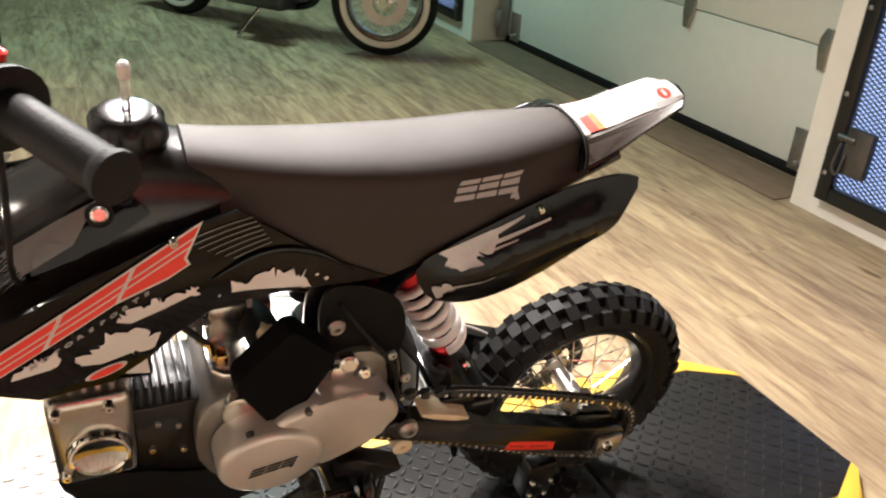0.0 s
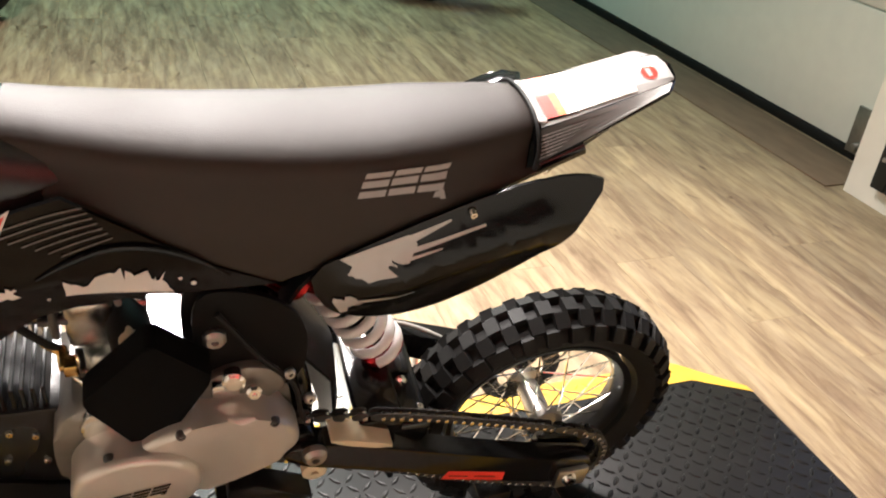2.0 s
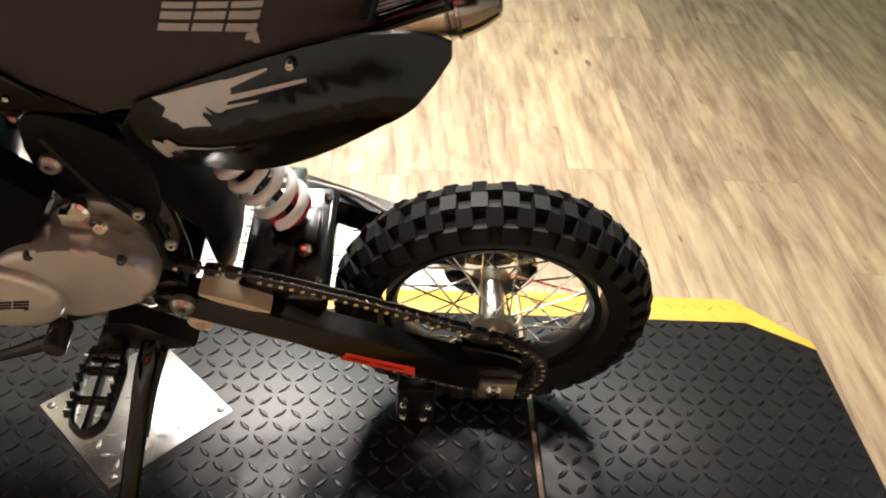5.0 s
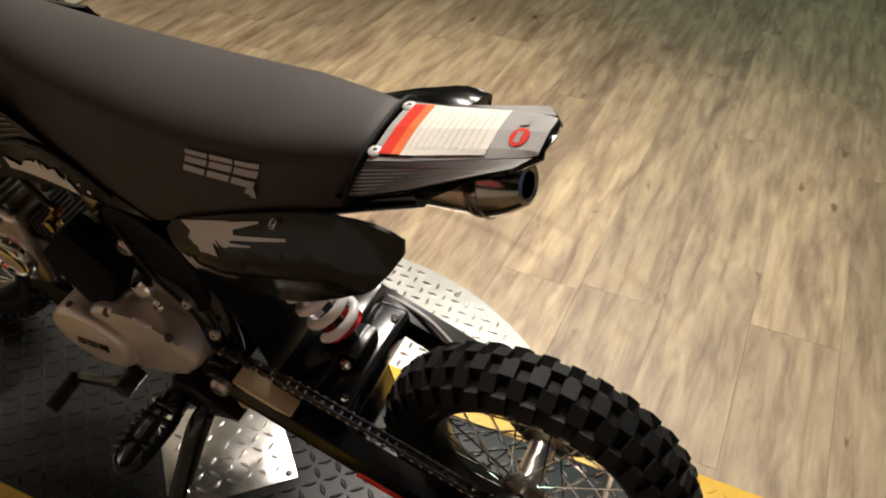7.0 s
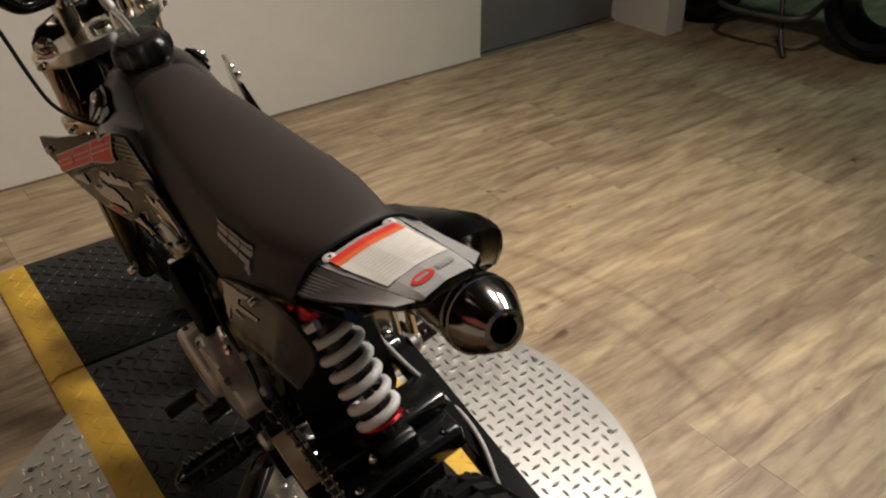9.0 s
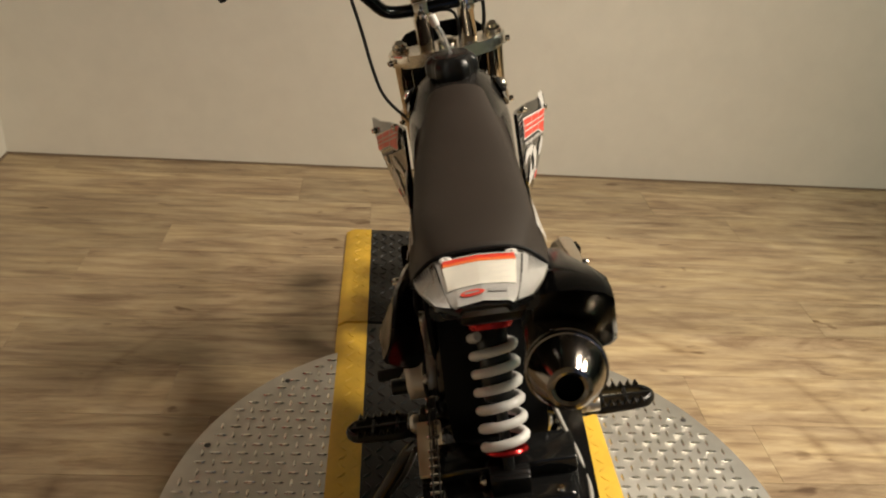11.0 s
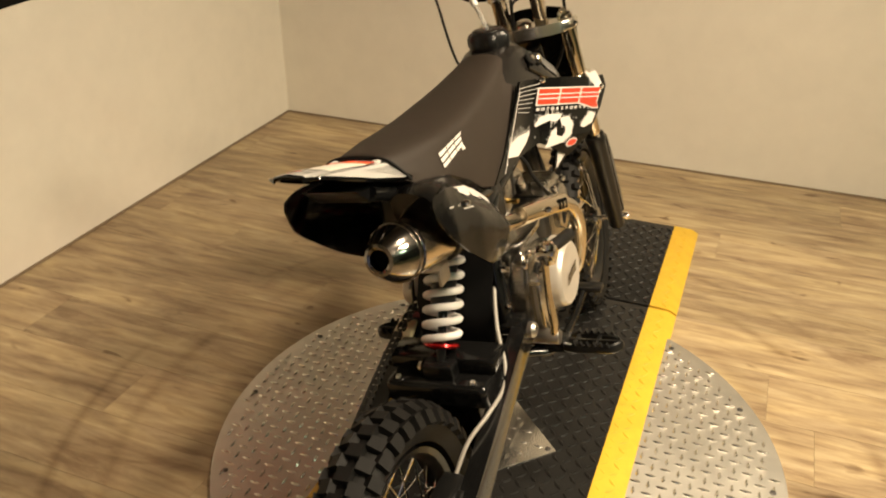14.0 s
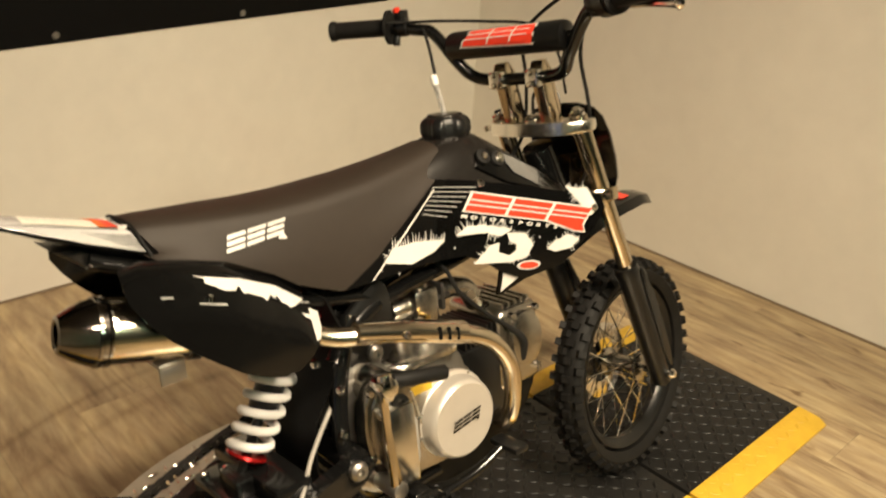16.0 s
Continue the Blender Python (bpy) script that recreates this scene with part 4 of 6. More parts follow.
part("case_web", slab(rounded([(-0.545, 0.455), (-0.565, 0.49), (-0.60, 0.475), (-0.61, 0.43), (-0.575, 0.41)], 2), 0, -0.095, -0.06, 0.006), POLISHED, eng, "bright rear of the crankcase")
for y, z in ((-0.655, 0.478), (-0.755, 0.478), (-0.58, 0.455), (-0.645, 0.362)):
    bolt("case_bolt", (-0.128, y, z), (-1, 0, 0), 0.006, eng, DARKALLOY, 0.008)
part("skid_plate", slab(rounded([(-0.345, 0.362), (-0.352, 0.330), (-0.42, 0.262), (-0.50, 0.236), (-0.60, 0.236), (-0.66, 0.262), (-0.66, 0.30), (-0.52, 0.32), (-0.44, 0.352)], 1), 0, -0.066, 0.046, 0.005), INNER, fr, "black skid plate under the engine")
# cylinder with fins, and head
part("cylinder", box((-0.060, -0.54, 0.315), (0.058, -0.435, 0.462), 0.006), SATIN, eng, "black finned cylinder")
for k in range(8):
    part("fin", box((-0.054, -0.520 + 0.0105 * k, 0.450), (0.054, -0.520 + 0.0105 * k + 0.005, 0.494), 0.0012, 1), SATIN, eng)
for y, z in ((-0.50, 0.42), (-0.465, 0.38), (-0.475, 0.43), (-0.505, 0.37)):
    bolt("cylinder_bolt", (-0.058, y, z), (-1, 0, 0), 0.005, eng, CHROME, 0.006)
part("cylinder_head", box((-0.075, -0.448, 0.358), (0.065, -0.348, 0.512), 0.014, 3), ALLOY, eng, "cast alloy cylinder head")
for k in range(5):
    part("fin", box((-0.06, -0.43 + 0.016 * k, 0.505), (0.055, -0.424 + 0.016 * k, 0.519), 0.001, 1), ALLOY, eng)
part("cam_cover", lathe((-0.073, -0.402, 0.420), (-1, 0, 0), [(0, 0.040), (0.010, 0.039), (0.015, 0.036), (0.0155, 0.033), (0.012, 0.031), (0.009, 0.018), (0.008, 0.0)], 36), CHROME, eng, "round ribbed cam cover")
part("cam_plate", slab(rounded([(-0.425, 0.40), (-0.36, 0.40), (-0.35, 0.47), (-0.39, 0.51), (-0.43, 0.49)], 2), 0, 0.064, 0.078, 0.004), ALLOY, eng)
for y, z in ((-0.36, 0.50), (-0.42, 0.50), (-0.36, 0.385), (-0.42, 0.385)):
    bolt("head_nut", (-0.075, y, z), (-1, 0, 0), 0.007, eng, CHROME, 0.010)
    bolt("head_nut", (0.065, y, z), (1, 0, 0), 0.007, eng, CHROME, 0.010)
part("spark_plug_cap", tube([(0.03, -0.57, 0.645), (0.062, -0.555, 0.62), (0.07, -0.537, 0.579), (0.07, -0.479, 0.522), (0.072, -0.436, 0.487), (0.078, -0.406, 0.453), (0.070, -0.405, 0.416)], [0.0038, 0.0038, 0.0038, 0.0038, 0.0045, 0.009, 0.010]), RUBBER, eng, "black plug cap and lead")
# carburettor and intake
carb = part("carburettor", join(box((-0.028, -0.575, 0.520), (0.030, -0.525, 0.585), 0.008, 2), rod((0, -0.61, 0.555), (0, -0.505, 0.560), 0.018)), ALLOY, bike, "alloy carburettor with brass jets")
carb.location.y = -0.022
part("float_bowl", lathe((0.004, -0.553, 0.502), (0, 0, 1), [(0, 0.012), (0.003, 0.021), (0.010, 0.024), (0.024, 0.024), (0.026, 0.027), (0.030, 0.027)], 22), POLISHED, carb, "polished float bowl")
part("carburettor_top", lathe((0.0, -0.550, 0.584), (0, 0, 1), [(0, 0.022), (0.018, 0.022), (0.020, 0.025), (0.028, 0.025), (0.036, 0.018), (0.046, 0.006), (0.056, 0.005)], 20), ALLOY, carb, "alloy screw top")
part("intake", tube([(0, -0.51, 0.560), (0, -0.475, 0.562), (0, -0.44, 0.55), (0, -0.42, 0.515)], 0.018), ALLOY, carb, "alloy intake pipe")
part("intake_flange", join(box((-0.030, -0.520, 0.538), (0.030, -0.511, 0.586), 0.004), rod((-0.023, -0.53, 0.562), (-0.023, -0.50, 0.562), 0.005), rod((0.023, -0.53, 0.562), (0.023, -0.50, 0.562), 0.005)), DARKALLOY, carb)
part("idle_screw", rod((0.030, -0.57, 0.548), (0.055, -0.572, 0.548), 0.005), BRASS, carb, "brass idle screw")
part("choke_knob", lathe((-0.028, -0.588, 0.560), (-1, -0.12, 0.12), [(0, 0.008), (0.034, 0.008), (0.035, 0.013), (0.056, 0.0135), (0.060, 0.011)], 20), CREAM, carb, "cream plastic choke knob")
part("fuel_tap", join(rod((-0.055, -0.545, 0.555), (-0.082, -0.549, 0.552), 0.006), box((-0.088, -0.562, 0.544), (-0.070, -0.548, 0.560), 0.002), rod((-0.06, -0.53, 0.57), (-0.06, -0.55, 0.548), 0.0045)), BRASS, bike, "brass fuel tap")
part("fuel_hose", tube([(-0.045, -0.50, 0.655), (-0.058, -0.505, 0.61), (-0.062, -0.53, 0.575), (-0.058, -0.545, 0.555)], 0.0045, 8), RUBBER, bike, "black fuel hose")
part("breather_tube", tube([(-0.03, -0.603, 0.655), (-0.022, -0.601, 0.60), (-0.012, -0.606, 0.545), (-0.01, -0.61, 0.50)], 0.004, 8), CABLEGREY, bike, "thin grey breather tube")
part("overflow_hose", tube([(-0.02, -0.556, 0.512), (-0.055, -0.560, 0.47), (-0.072, -0.553, 0.42), (-0.068, -0.548, 0.36), (-0.06, -0.545, 0.31)], 0.0042, 8), RUBBER, bike, "black overflow hose")
bolt("drain_plug", (-0.062, -0.566, 0.49), (-1, 0, 0.2), 0.008, carb, CHROME, 0.012)
af = slab(rounded([(-0.634, 0.612), (-0.694, 0.552), (-0.624, 0.426), (-0.560, 0.534)], 2, 0.05), 0, -0.118, -0.082, 0.004, 2)
filt = part("air_filter", af, FOAM, bike, "black foam air filter")
part("neck", rod((-0.084, -0.622, 0.545), (0.0, -0.605, 0.550), 0.024), RUBBER, filt, "black rubber neck")

# exhaust
MA, MB = Vector((0.071, -1.148, 0.705)), Vector((0.088, -0.905, 0.650))
md = (MB - MA).normalized()
ex_h = part("exhaust", tube([MB - md * 0.01, MB + md * 0.04, (0.110, -0.82, 0.604), (0.130, -0.76, 0.592), (0.137, -0.70, 0.578), (0.140, -0.60, 0.545), (0.140, -0.535, 0.508), (0.137, -0.497, 0.455), (0.130, -0.487, 0.40), (0.112, -0.482, 0.345), (0.07, -0.465, 0.318), (0.02, -0.42, 0.335), (0.0, -0.40, 0.375)], 0.0148, 18), PIPE, bike, "polished steel exhaust with a round silencer")
part("silencer", lathe(MA + md * 0.036, md, [(0, 0.0395), (0.004, 0.0405), (0.19, 0.0405), (0.197, 0.037), (0.215, 0.02)], 40), PIPE, ex_h, "brushed silencer can")
part("end_cap", lathe(MA, md, [(0.016, 0.0145), (0.0, 0.0145), (-0.002, 0.018), (-0.0005, 0.0225), (0.005, 0.0260), (0.015, 0.0320), (0.027, 0.0372), (0.038, 0.0405), (0.0385, 0.0425), (0.0425, 0.0430), (0.0435, 0.0410), (0.049, 0.0410), (0.050, 0.0428), (0.053, 0.0425), (0.054, 0.0405), (0.054, 0.03)], 48), DARKCHROME, ex_h, "dark chrome tapered end cap")
part("clamp_tab", join(box((0.066, -1.052, 0.634), (0.104, -1.018, 0.640), 0.002), box((0.098, -1.052, 0.612), (0.103, -1.018, 0.640), 0.002)), STEEL, ex_h, "grey steel clamp tab")
# black disc set inside the bore, painting its dark depth
part("outlet", lathe(MA + md * 0.012, md, [(0, 0.0144), (0.004, 0.0144)], 24), FOAM, ex_h, "black disc for the dark depth of the outlet")
part("clamp", lathe(MA + md * 0.150, md, [(0, 0.0415), (0.001, 0.043), (0.014, 0.043), (0.015, 0.0415)], 40), SATIN, ex_h, "black silencer clamp")
part("bracket", box((0.05, -1.045, 0.70), (0.085, -1.02, 0.76), 0.003), SATIN, ex_h)
for a in np.linspace(0, 6.28, 7)[:-1]:
    p = MA + md * 0.052 + 0.0405 * (math.cos(a) * md.orthogonal().normalized() + math.sin(a) * md.cross(md.orthogonal().normalized()))
    part("rivet", lathe(p, (p - MA - md * 0.052), [(0, 0.003), (0.002, 0.002)], 8), STEEL, ex_h)
shield = tube([(0.130, -0.785, 0.603), (0.1385, -0.70, 0.580), (0.1425, -0.60, 0.547)], [0.0150, 0.0180, 0.0185], 20)
part("heat_shield", shield, PIPE, ex_h, "polished heat shield with slots")
for k in range(3):
    y = -0.655 + 0.017 * k
    z = 0.5665 - 0.0055 * k
    part("slot", box((0.1550, y - 0.0025, z - 0.010), (0.1610, y + 0.0025, z + 0.011), 0.002), FOAM, ex_h)
bolt("shield_screw", (0.155, -0.715, 0.583), (1, 0, 0), 0.006, ex_h)

# kick starter, pegs, levers, stand
kick = part("kick_starter", tube([(0.128, -0.756, 0.350), (0.150, -0.758, 0.356), (0.152, -0.764, 0.45), (0.156, -0.768, 0.525)], [0.011, 0.009, 0.0065, 0.0075], 12), PIPE, bike, "folded kick-start lever")
part("knuckle", join(rod((0.145, -0.768, 0.525), (0.178, -0.768, 0.525), 0.015), rod((0.165, -0.768, 0.505), (0.165, -0.768, 0.545), 0.011)), CHROME, kick, "chrome knuckle")
part("pedal_rubber", rod((0.166, -0.757, 0.530), (0.172, -0.664, 0.512), 0.0115), RUBBER, kick, "ribbed black pedal rubber")
part("spindle", rod((0.105, -0.756, 0.348), (0.160, -0.756, 0.348), 0.014), STEEL, kick)


def foot_peg(s):
    base = part("foot_peg", join(box((s * 0.06 if s > 0 else -0.15, -0.722, 0.288), (0.15 if s > 0 else -0.06, -0.688, 0.318), 0.006), rod((s * 0.148, -0.724, 0.304), (s * 0.148, -0.682, 0.304), 0.011)), FRAME, bike, "black serrated foot peg")
    ring = [(0.152, -0.722), (0.175, -0.726), (0.235, -0.722), (0.250, -0.714), (0.256, -0.703), (0.250, -0.692), (0.235, -0.684), (0.175, -0.680), (0.152, -0.684)]
    part("rail", tube([(s * x, y, 0.305) for x, y in ring], 0.0042, 8, 4, True, 2.2), SATIN, base)
    part("rail", box((min(s * 0.155, s * 0.254), -0.7055, 0.297), (max(s * 0.155, s * 0.254), -0.7005, 0.313), 0.001, 1), SATIN, base)
    for x in (0.172, 0.212):
        part("crossbar", box((s * x - 0.003, -0.725, 0.297), (s * x + 0.003, -0.681, 0.312), 0.001, 1), SATIN, base)
    for y in (-0.725, -0.681):
        for k in range(6):
            x = s * (0.172 + 0.0125 * k)
            part("tooth", slab([(x - 0.005, 0.311), (x + 0.005, 0.311), (x, 0.321)], 1, y - 0.004, y + 0.004), SATIN, base, smooth=0)
    bolt("pin", (s * 0.148, -0.682, 0.304), (0, 1, 0), 0.006, base)
    return base


foot_peg(1)
foot_peg(-1)
stand = part("side_stand", tube([(-0.105, -0.755, 0.305), (-0.150, -0.745, 0.285), (-0.20, -0.728, 0.205), (-0.262, -0.705, 0.095), (-0.278, -0.700, 0.066)], [0.014, 0.0135, 0.013, 0.013, 0.013]), FRAME, bike, "black side stand, down")
part("foot", box((-0.305, -0.72, 0.056), (-0.262, -0.675, 0.066), 0.003), FRAME, stand)
part("stand_bracket", slab(rounded([(-0.70, 0.345), (-0.735, 0.345), (-0.775, 0.318), (-0.81, 0.300), (-0.765, 0.285), (-0.705, 0.285)], 1, 0.12), 0, -0.128, -0.095, 0.003), SATIN, stand)
part("return_spring", tube([(-0.14, -0.77, 0.31), (-0.165, -0.75, 0.25), (-0.20, -0.735, 0.19)], 0.005), SATIN, stand)
shift = part("gear_lever", tube([(-0.158, -0.657, 0.352), (-0.160, -0.60, 0.322), (-0.158, -0.54, 0.292)], [0.011, 0.0075, 0.0075], 10), SATIN, bike, "black gear lever")
part("boss", rod((-0.135, -0.657, 0.352), (-0.175, -0.657, 0.352), 0.014), SATIN, shift)
part("shaft", rod((-0.120, -0.650, 0.368), (-0.135, -0.655, 0.352), 0.007), CREAM, shift)
part("toe_rubber", rod((-0.155, -0.532, 0.289), (-0.215, -0.529, 0.282), 0.0115), RUBBER, shift, "rubber toe peg")
bp = part("brake_pedal", tube([(0.085, -0.745, 0.30), (0.125, -0.70, 0.285), (0.135, -0.60, 0.292), (0.140, -0.525, 0.318)], [0.009, 0.008, 0.007, 0.007]), FRAME, bike, "black brake pedal")
part("pad", box((0.115, -0.535, 0.315), (0.178, -0.505, 0.326), 0.003), SATIN, bp)
part("brake_hose", tube([(0.060, -0.74, 0.50), (0.064, -0.785, 0.488), (0.082, -0.850, 0.425), (0.104, -0.893, 0.374), (0.112, -0.935, 0.354), (0.104, -0.990, 0.343), (0.084, -1.046, 0.322), (0.070, -1.105, 0.272), (0.072, -1.14, 0.262)], 0.0036), CABLEGREY, bike, "grey rear brake hose")
bolt("hose_bolt", (0.094, -0.910, 0.330), (1, 0, 0.3), 0.007, bike, CHROME, 0.006)
part("rear_caliper", join(box((0.055, -1.15, 0.255), (0.092, -1.085, 0.30), 0.006), rod((0.09, -1.12, 0.28), (0.10, -1.12, 0.28), 0.012)), SATIN, bike, "black rear brake caliper")
part("front_caliper", join(box((-0.085, -0.10, 0.225), (-0.045, -0.055, 0.305), 0.006), rod((-0.09, -0.077, 0.265), (-0.08, -0.077, 0.265), 0.014)), SATIN, bike, "black front brake caliper")

# front fork
def at_fork(z, dy=0.0):
    return -0.250 + (0.818 - z) * 0.403 + dy


fork = part("fork", join(*[rod((s * 0.088, at_fork(0.49), 0.49), (s * 0.088, at_fork(0.822), 0.822), 0.0165, 20) for s in (-1, 1)]), FORKTUBE, bike, "upside-down look fork with bright tubes")
for s in (-1, 1):
    part("fork_leg", lathe((s * 0.088, at_fork(0.215), 0.215), Vector((0, -0.403, 1)), [(0, 0.012), (0.006, 0.020), (0.05, 0.021), (0.06, 0.0225), (0.29, 0.0225), (0.305, 0.025), (0.318, 0.022)], 24), SATIN, fork, "black lower fork leg")
    part("fork_cap", lathe((s * 0.088, at_fork(0.822), 0.822), Vector((0, -0.403, 1)), [(0, 0.014), (0.006, 0.014), (0.008, 0.009), (0.014, 0.008)], 16), CHROME, fork, "chrome fork cap")
    bolt("axle_bolt", (s * 0.110, *FW), (s, 0, 0), 0.011, fork, CHROME, 0.014)
    part("guard", slab(rounded([(at_fork(0.50, 0.012), 0.50), (at_fork(0.50, 0.035), 0.50), (at_fork(0.26, 0.035), 0.26), (at_fork(0.26, 0.010), 0.25)], 1), 0, s * 0.088 - 0.024, s * 0.088 + 0.024, 0.006), SATIN, fork, "black fork guard")
CLY = -0.011
cl = [(-0.115, -0.232), (-0.105, -0.205), (-0.06, -0.215), (0, -0.20), (0.06, -0.215), (0.105, -0.205), (0.115, -0.232), (0.095, -0.268), (0.05, -0.285), (0, -0.295), (-0.05, -0.285), (-0.095, -0.268)]
part("top_clamp", slab(rounded([(p[0], p[1] + CLY) for p in cl], 2), 2, 0.792, 0.815, 0.006, 3), BUFFED, fork, "polished alloy top clamp")
part("lower_clamp", slab(rounded([(p[0], p[1] + 0.058 + CLY) for p in cl], 2), 2, 0.655, 0.68, 0.004), FORKTUBE, fork, "alloy lower clamp")
part("steering_nut", lathe((0, -0.262, 0.813), (0, -0.2, 1), [(0, 0.018), (0.010, 0.018), (0.014, 0.012)], 16), CHROME, fork)
for s in (-1, 1):
    for z in (0.803, 0.668):
        bolt("pinch_bolt", (s * 0.108, at_fork(z) - 0.02, z), (s, -0.4, 0), 0.006, fork)

# handlebar
bar = part("handlebar", tube([(-0.352, -0.409, 1.016), (-0.27, -0.370, 1.012), (-0.195, -0.336, 1.000), (-0.168, -0.325, 0.99), (-0.125, -0.315, 0.935), (-0.100, -0.300, 0.905), (-0.06, -0.293, 0.896), (0.0, -0.292, 0.895), (0.06, -0.293, 0.896), (0.100, -0.300, 0.905), (0.125, -0.315, 0.935), (0.168, -0.325, 0.99), (0.195, -0.336, 1.000), (0.27, -0.370, 1.012), (0.352, -0.409, 1.016)], 0.0112, 16), FRAME, bike, "gloss black handlebar")
part("crossbar", rod((-0.143, -0.320, 0.963), (0.143, -0.320, 0.963), 0.007), FRAME, bar)
part("bar_pad", lathe((-0.128, -0.320, 0.963), (1, 0, 0), [(0, 0.018), (0.003, 0.024), (0.010, 0.0255), (0.246, 0.0255), (0.253, 0.024), (0.256, 0.018)], 28), SATIN, bar, "black crossbar pad with a red mark")
for s in (-1, 1):
    p, q = Vector((s * 0.352, -0.409, 1.016)), Vector((s * 0.27, -0.370, 1.012))
    d = (q - p).normalized()
    prof = [(-0.004, 0.012), (-0.002, 0.019), (0.004, 0.019)]
    for k in range(12):
        prof += [(0.008 + 0.0085 * k, 0.0168), (0.0125 + 0.0085 * k, 0.0158)]
    prof += [(0.112, 0.017), (0.114, 0.026 if s > 0 else 0.032), (0.119, 0.026 if s > 0 else 0.032), (0.121, 0.012)]
    part("grip", lathe(p, d, prof, 20), RUBBER, bar, "black ribbed rubber grip")
    tower = [(-0.244, 0.812), (-0.280, 0.812), (-0.304, 0.906), (-0.296, 0.924), (-0.282, 0.926), (-0.268, 0.908)]
    part("riser", slab(tower, 0, s * 0.041 - 0.013, s * 0.041 + 0.013, 0.004, 2), FORKTUBE, bar, "polished handlebar riser")
    part("bar_clamp", join(box((s * 0.041 - 0.0135, -0.3175, 0.880), (s * 0.041 + 0.0135, -0.296, 0.912), 0.005, 2), rod((s * 0.041, -0.318, 0.886), (s * 0.041, -0.322, 0.886), 0.005), rod((s * 0.041, -0.318, 0.905), (s * 0.041, -0.322, 0.905), 0.005)), CHROME, bar, "polished bar clamp")
# right: throttle and brake lever; left: kill switch
tp, td = Vector((0.352, -0.409, 1.016)), (Vector((0.27, -0.370, 1.012)) - Vector((0.352, -0.409, 1.016))).normalized()
part("throttle", join(lathe(tp + td * 0.122, td, [(0, 0.016), (0.002, 0.027), (0.026, 0.028), (0.030, 0.018)], 24), box(tuple(tp + td * 0.138 + Vector((-0.012, -0.012, 0.015))), tuple(tp + td * 0.138 + Vector((0.012, 0.015, 0.042))), 0.004)), SATIN, bar, "black throttle housing")
part("brake_perch", join(rod(tp + td * 0.160, tp + td * 0.185, 0.019), box((0.185, -0.345, 0.985), (0.225, -0.300, 1.012), 0.005)), SATIN, bar)
part("brake_lever", tube([(0.205, -0.312, 1.0), (0.25, -0.325, 0.998), (0.31, -0.372, 0.995), (0.378, -0.418, 0.990)], [0.008, 0.007, 0.006, 0.0075], 10), CHROME, bar, "bright brake lever")
part("lever_ball", lathe((0.376, -0.416, 0.990), (0.8, -0.55, 0), [(-0.008, 0.003), (-0.005, 0.007), (0, 0.009), (0.005, 0.007), (0.008, 0.003)], 16), CHROME, bar)
kp = Vector((-0.352, -0.409, 1.016))
kd = (Vector((-0.27, -0.370, 1.012)) - kp).normalized()
part("kill_switch", join(lathe(kp + kd * 0.134, kd, [(0, 0.014), (0.002, 0.019), (0.018, 0.019), (0.02, 0.014)], 18), box(tuple(kp + kd * 0.144 + Vector((-0.009, -0.014, 0.012))), tuple(kp + kd * 0.144 + Vector((0.010, 0.008, 0.030))), 0.003), rod(kp + kd * 0.13 + Vector((0, 0.0, -0.012)), kp + kd * 0.13 + Vector((0, -0.005, -0.034)), 0.007)), SATIN, bar, "black kill switch block")
part("kill_button", lathe(kp + kd * 0.144 + Vector((0.0, -0.012, 0.027)), (0, -0.3, 1), [(0, 0.007), (0.006, 0.007), (0.008, 0.004)], 14), RED, bar, "red kill button")
for nm, pts, r in (("throttle_cable", [(0.225, -0.36, 1.025), (0.15, -0.33, 1.03), (0.05, -0.30, 0.995), (-0.005, -0.27, 0.96), (-0.02, -0.25, 0.88), (-0.03, -0.27, 0.78), (-0.035, -0.40, 0.70), (-0.02, -0.55, 0.665), (0.0, -0.60, 0.645)], 0.0033),
                   ("brake_line", [(0.20, -0.315, 0.998), (0.12, -0.25, 0.985), (0.085, -0.225, 0.92), (0.082, -0.205, 0.83), (0.05, -0.17, 0.72), (-0.06, -0.13, 0.55), (-0.075, -0.08, 0.32)], 0.0036),
                   ("switch_wire", [(-0.23, -0.382, 1.018), (-0.16, -0.33, 1.012), (-0.05, -0.31, 1.0), (0.04, -0.30, 0.985), (0.06, -0.26, 0.94), (0.055, -0.235, 0.86)], 0.0026),
                   ("clutch_cable", [(-0.175, -0.345, 1.002), (-0.158, -0.352, 0.97), (-0.150, -0.350, 0.90), (-0.146, -0.345, 0.83), (-0.138, -0.340, 0.775), (-0.115, -0.345, 0.735), (-0.09, -0.37, 0.715)], 0.0030)):
    part(nm, tube(pts, r, 8), RUBBER, bike, "black cable")
part("wire_bracket", tube([(-0.03, -0.225, 0.815), (-0.028, -0.222, 0.855), (-0.012, -0.222, 0.868), (0.012, -0.222, 0.868), (0.028, -0.222, 0.855), (0.03, -0.225, 0.815)], 0.003, 8, 4), SATIN, bike)


# ---- plastics ----
def u_shroud(s):
    def f(y, z):
        u = 0.098 + (y + 0.535) * 0.257 - 0.9 * (z - 0.69) ** 2
        return s * (0.5 * (u + 0.086 + math.sqrt((u - 0.086) ** 2 + 0.00006)))
    return f


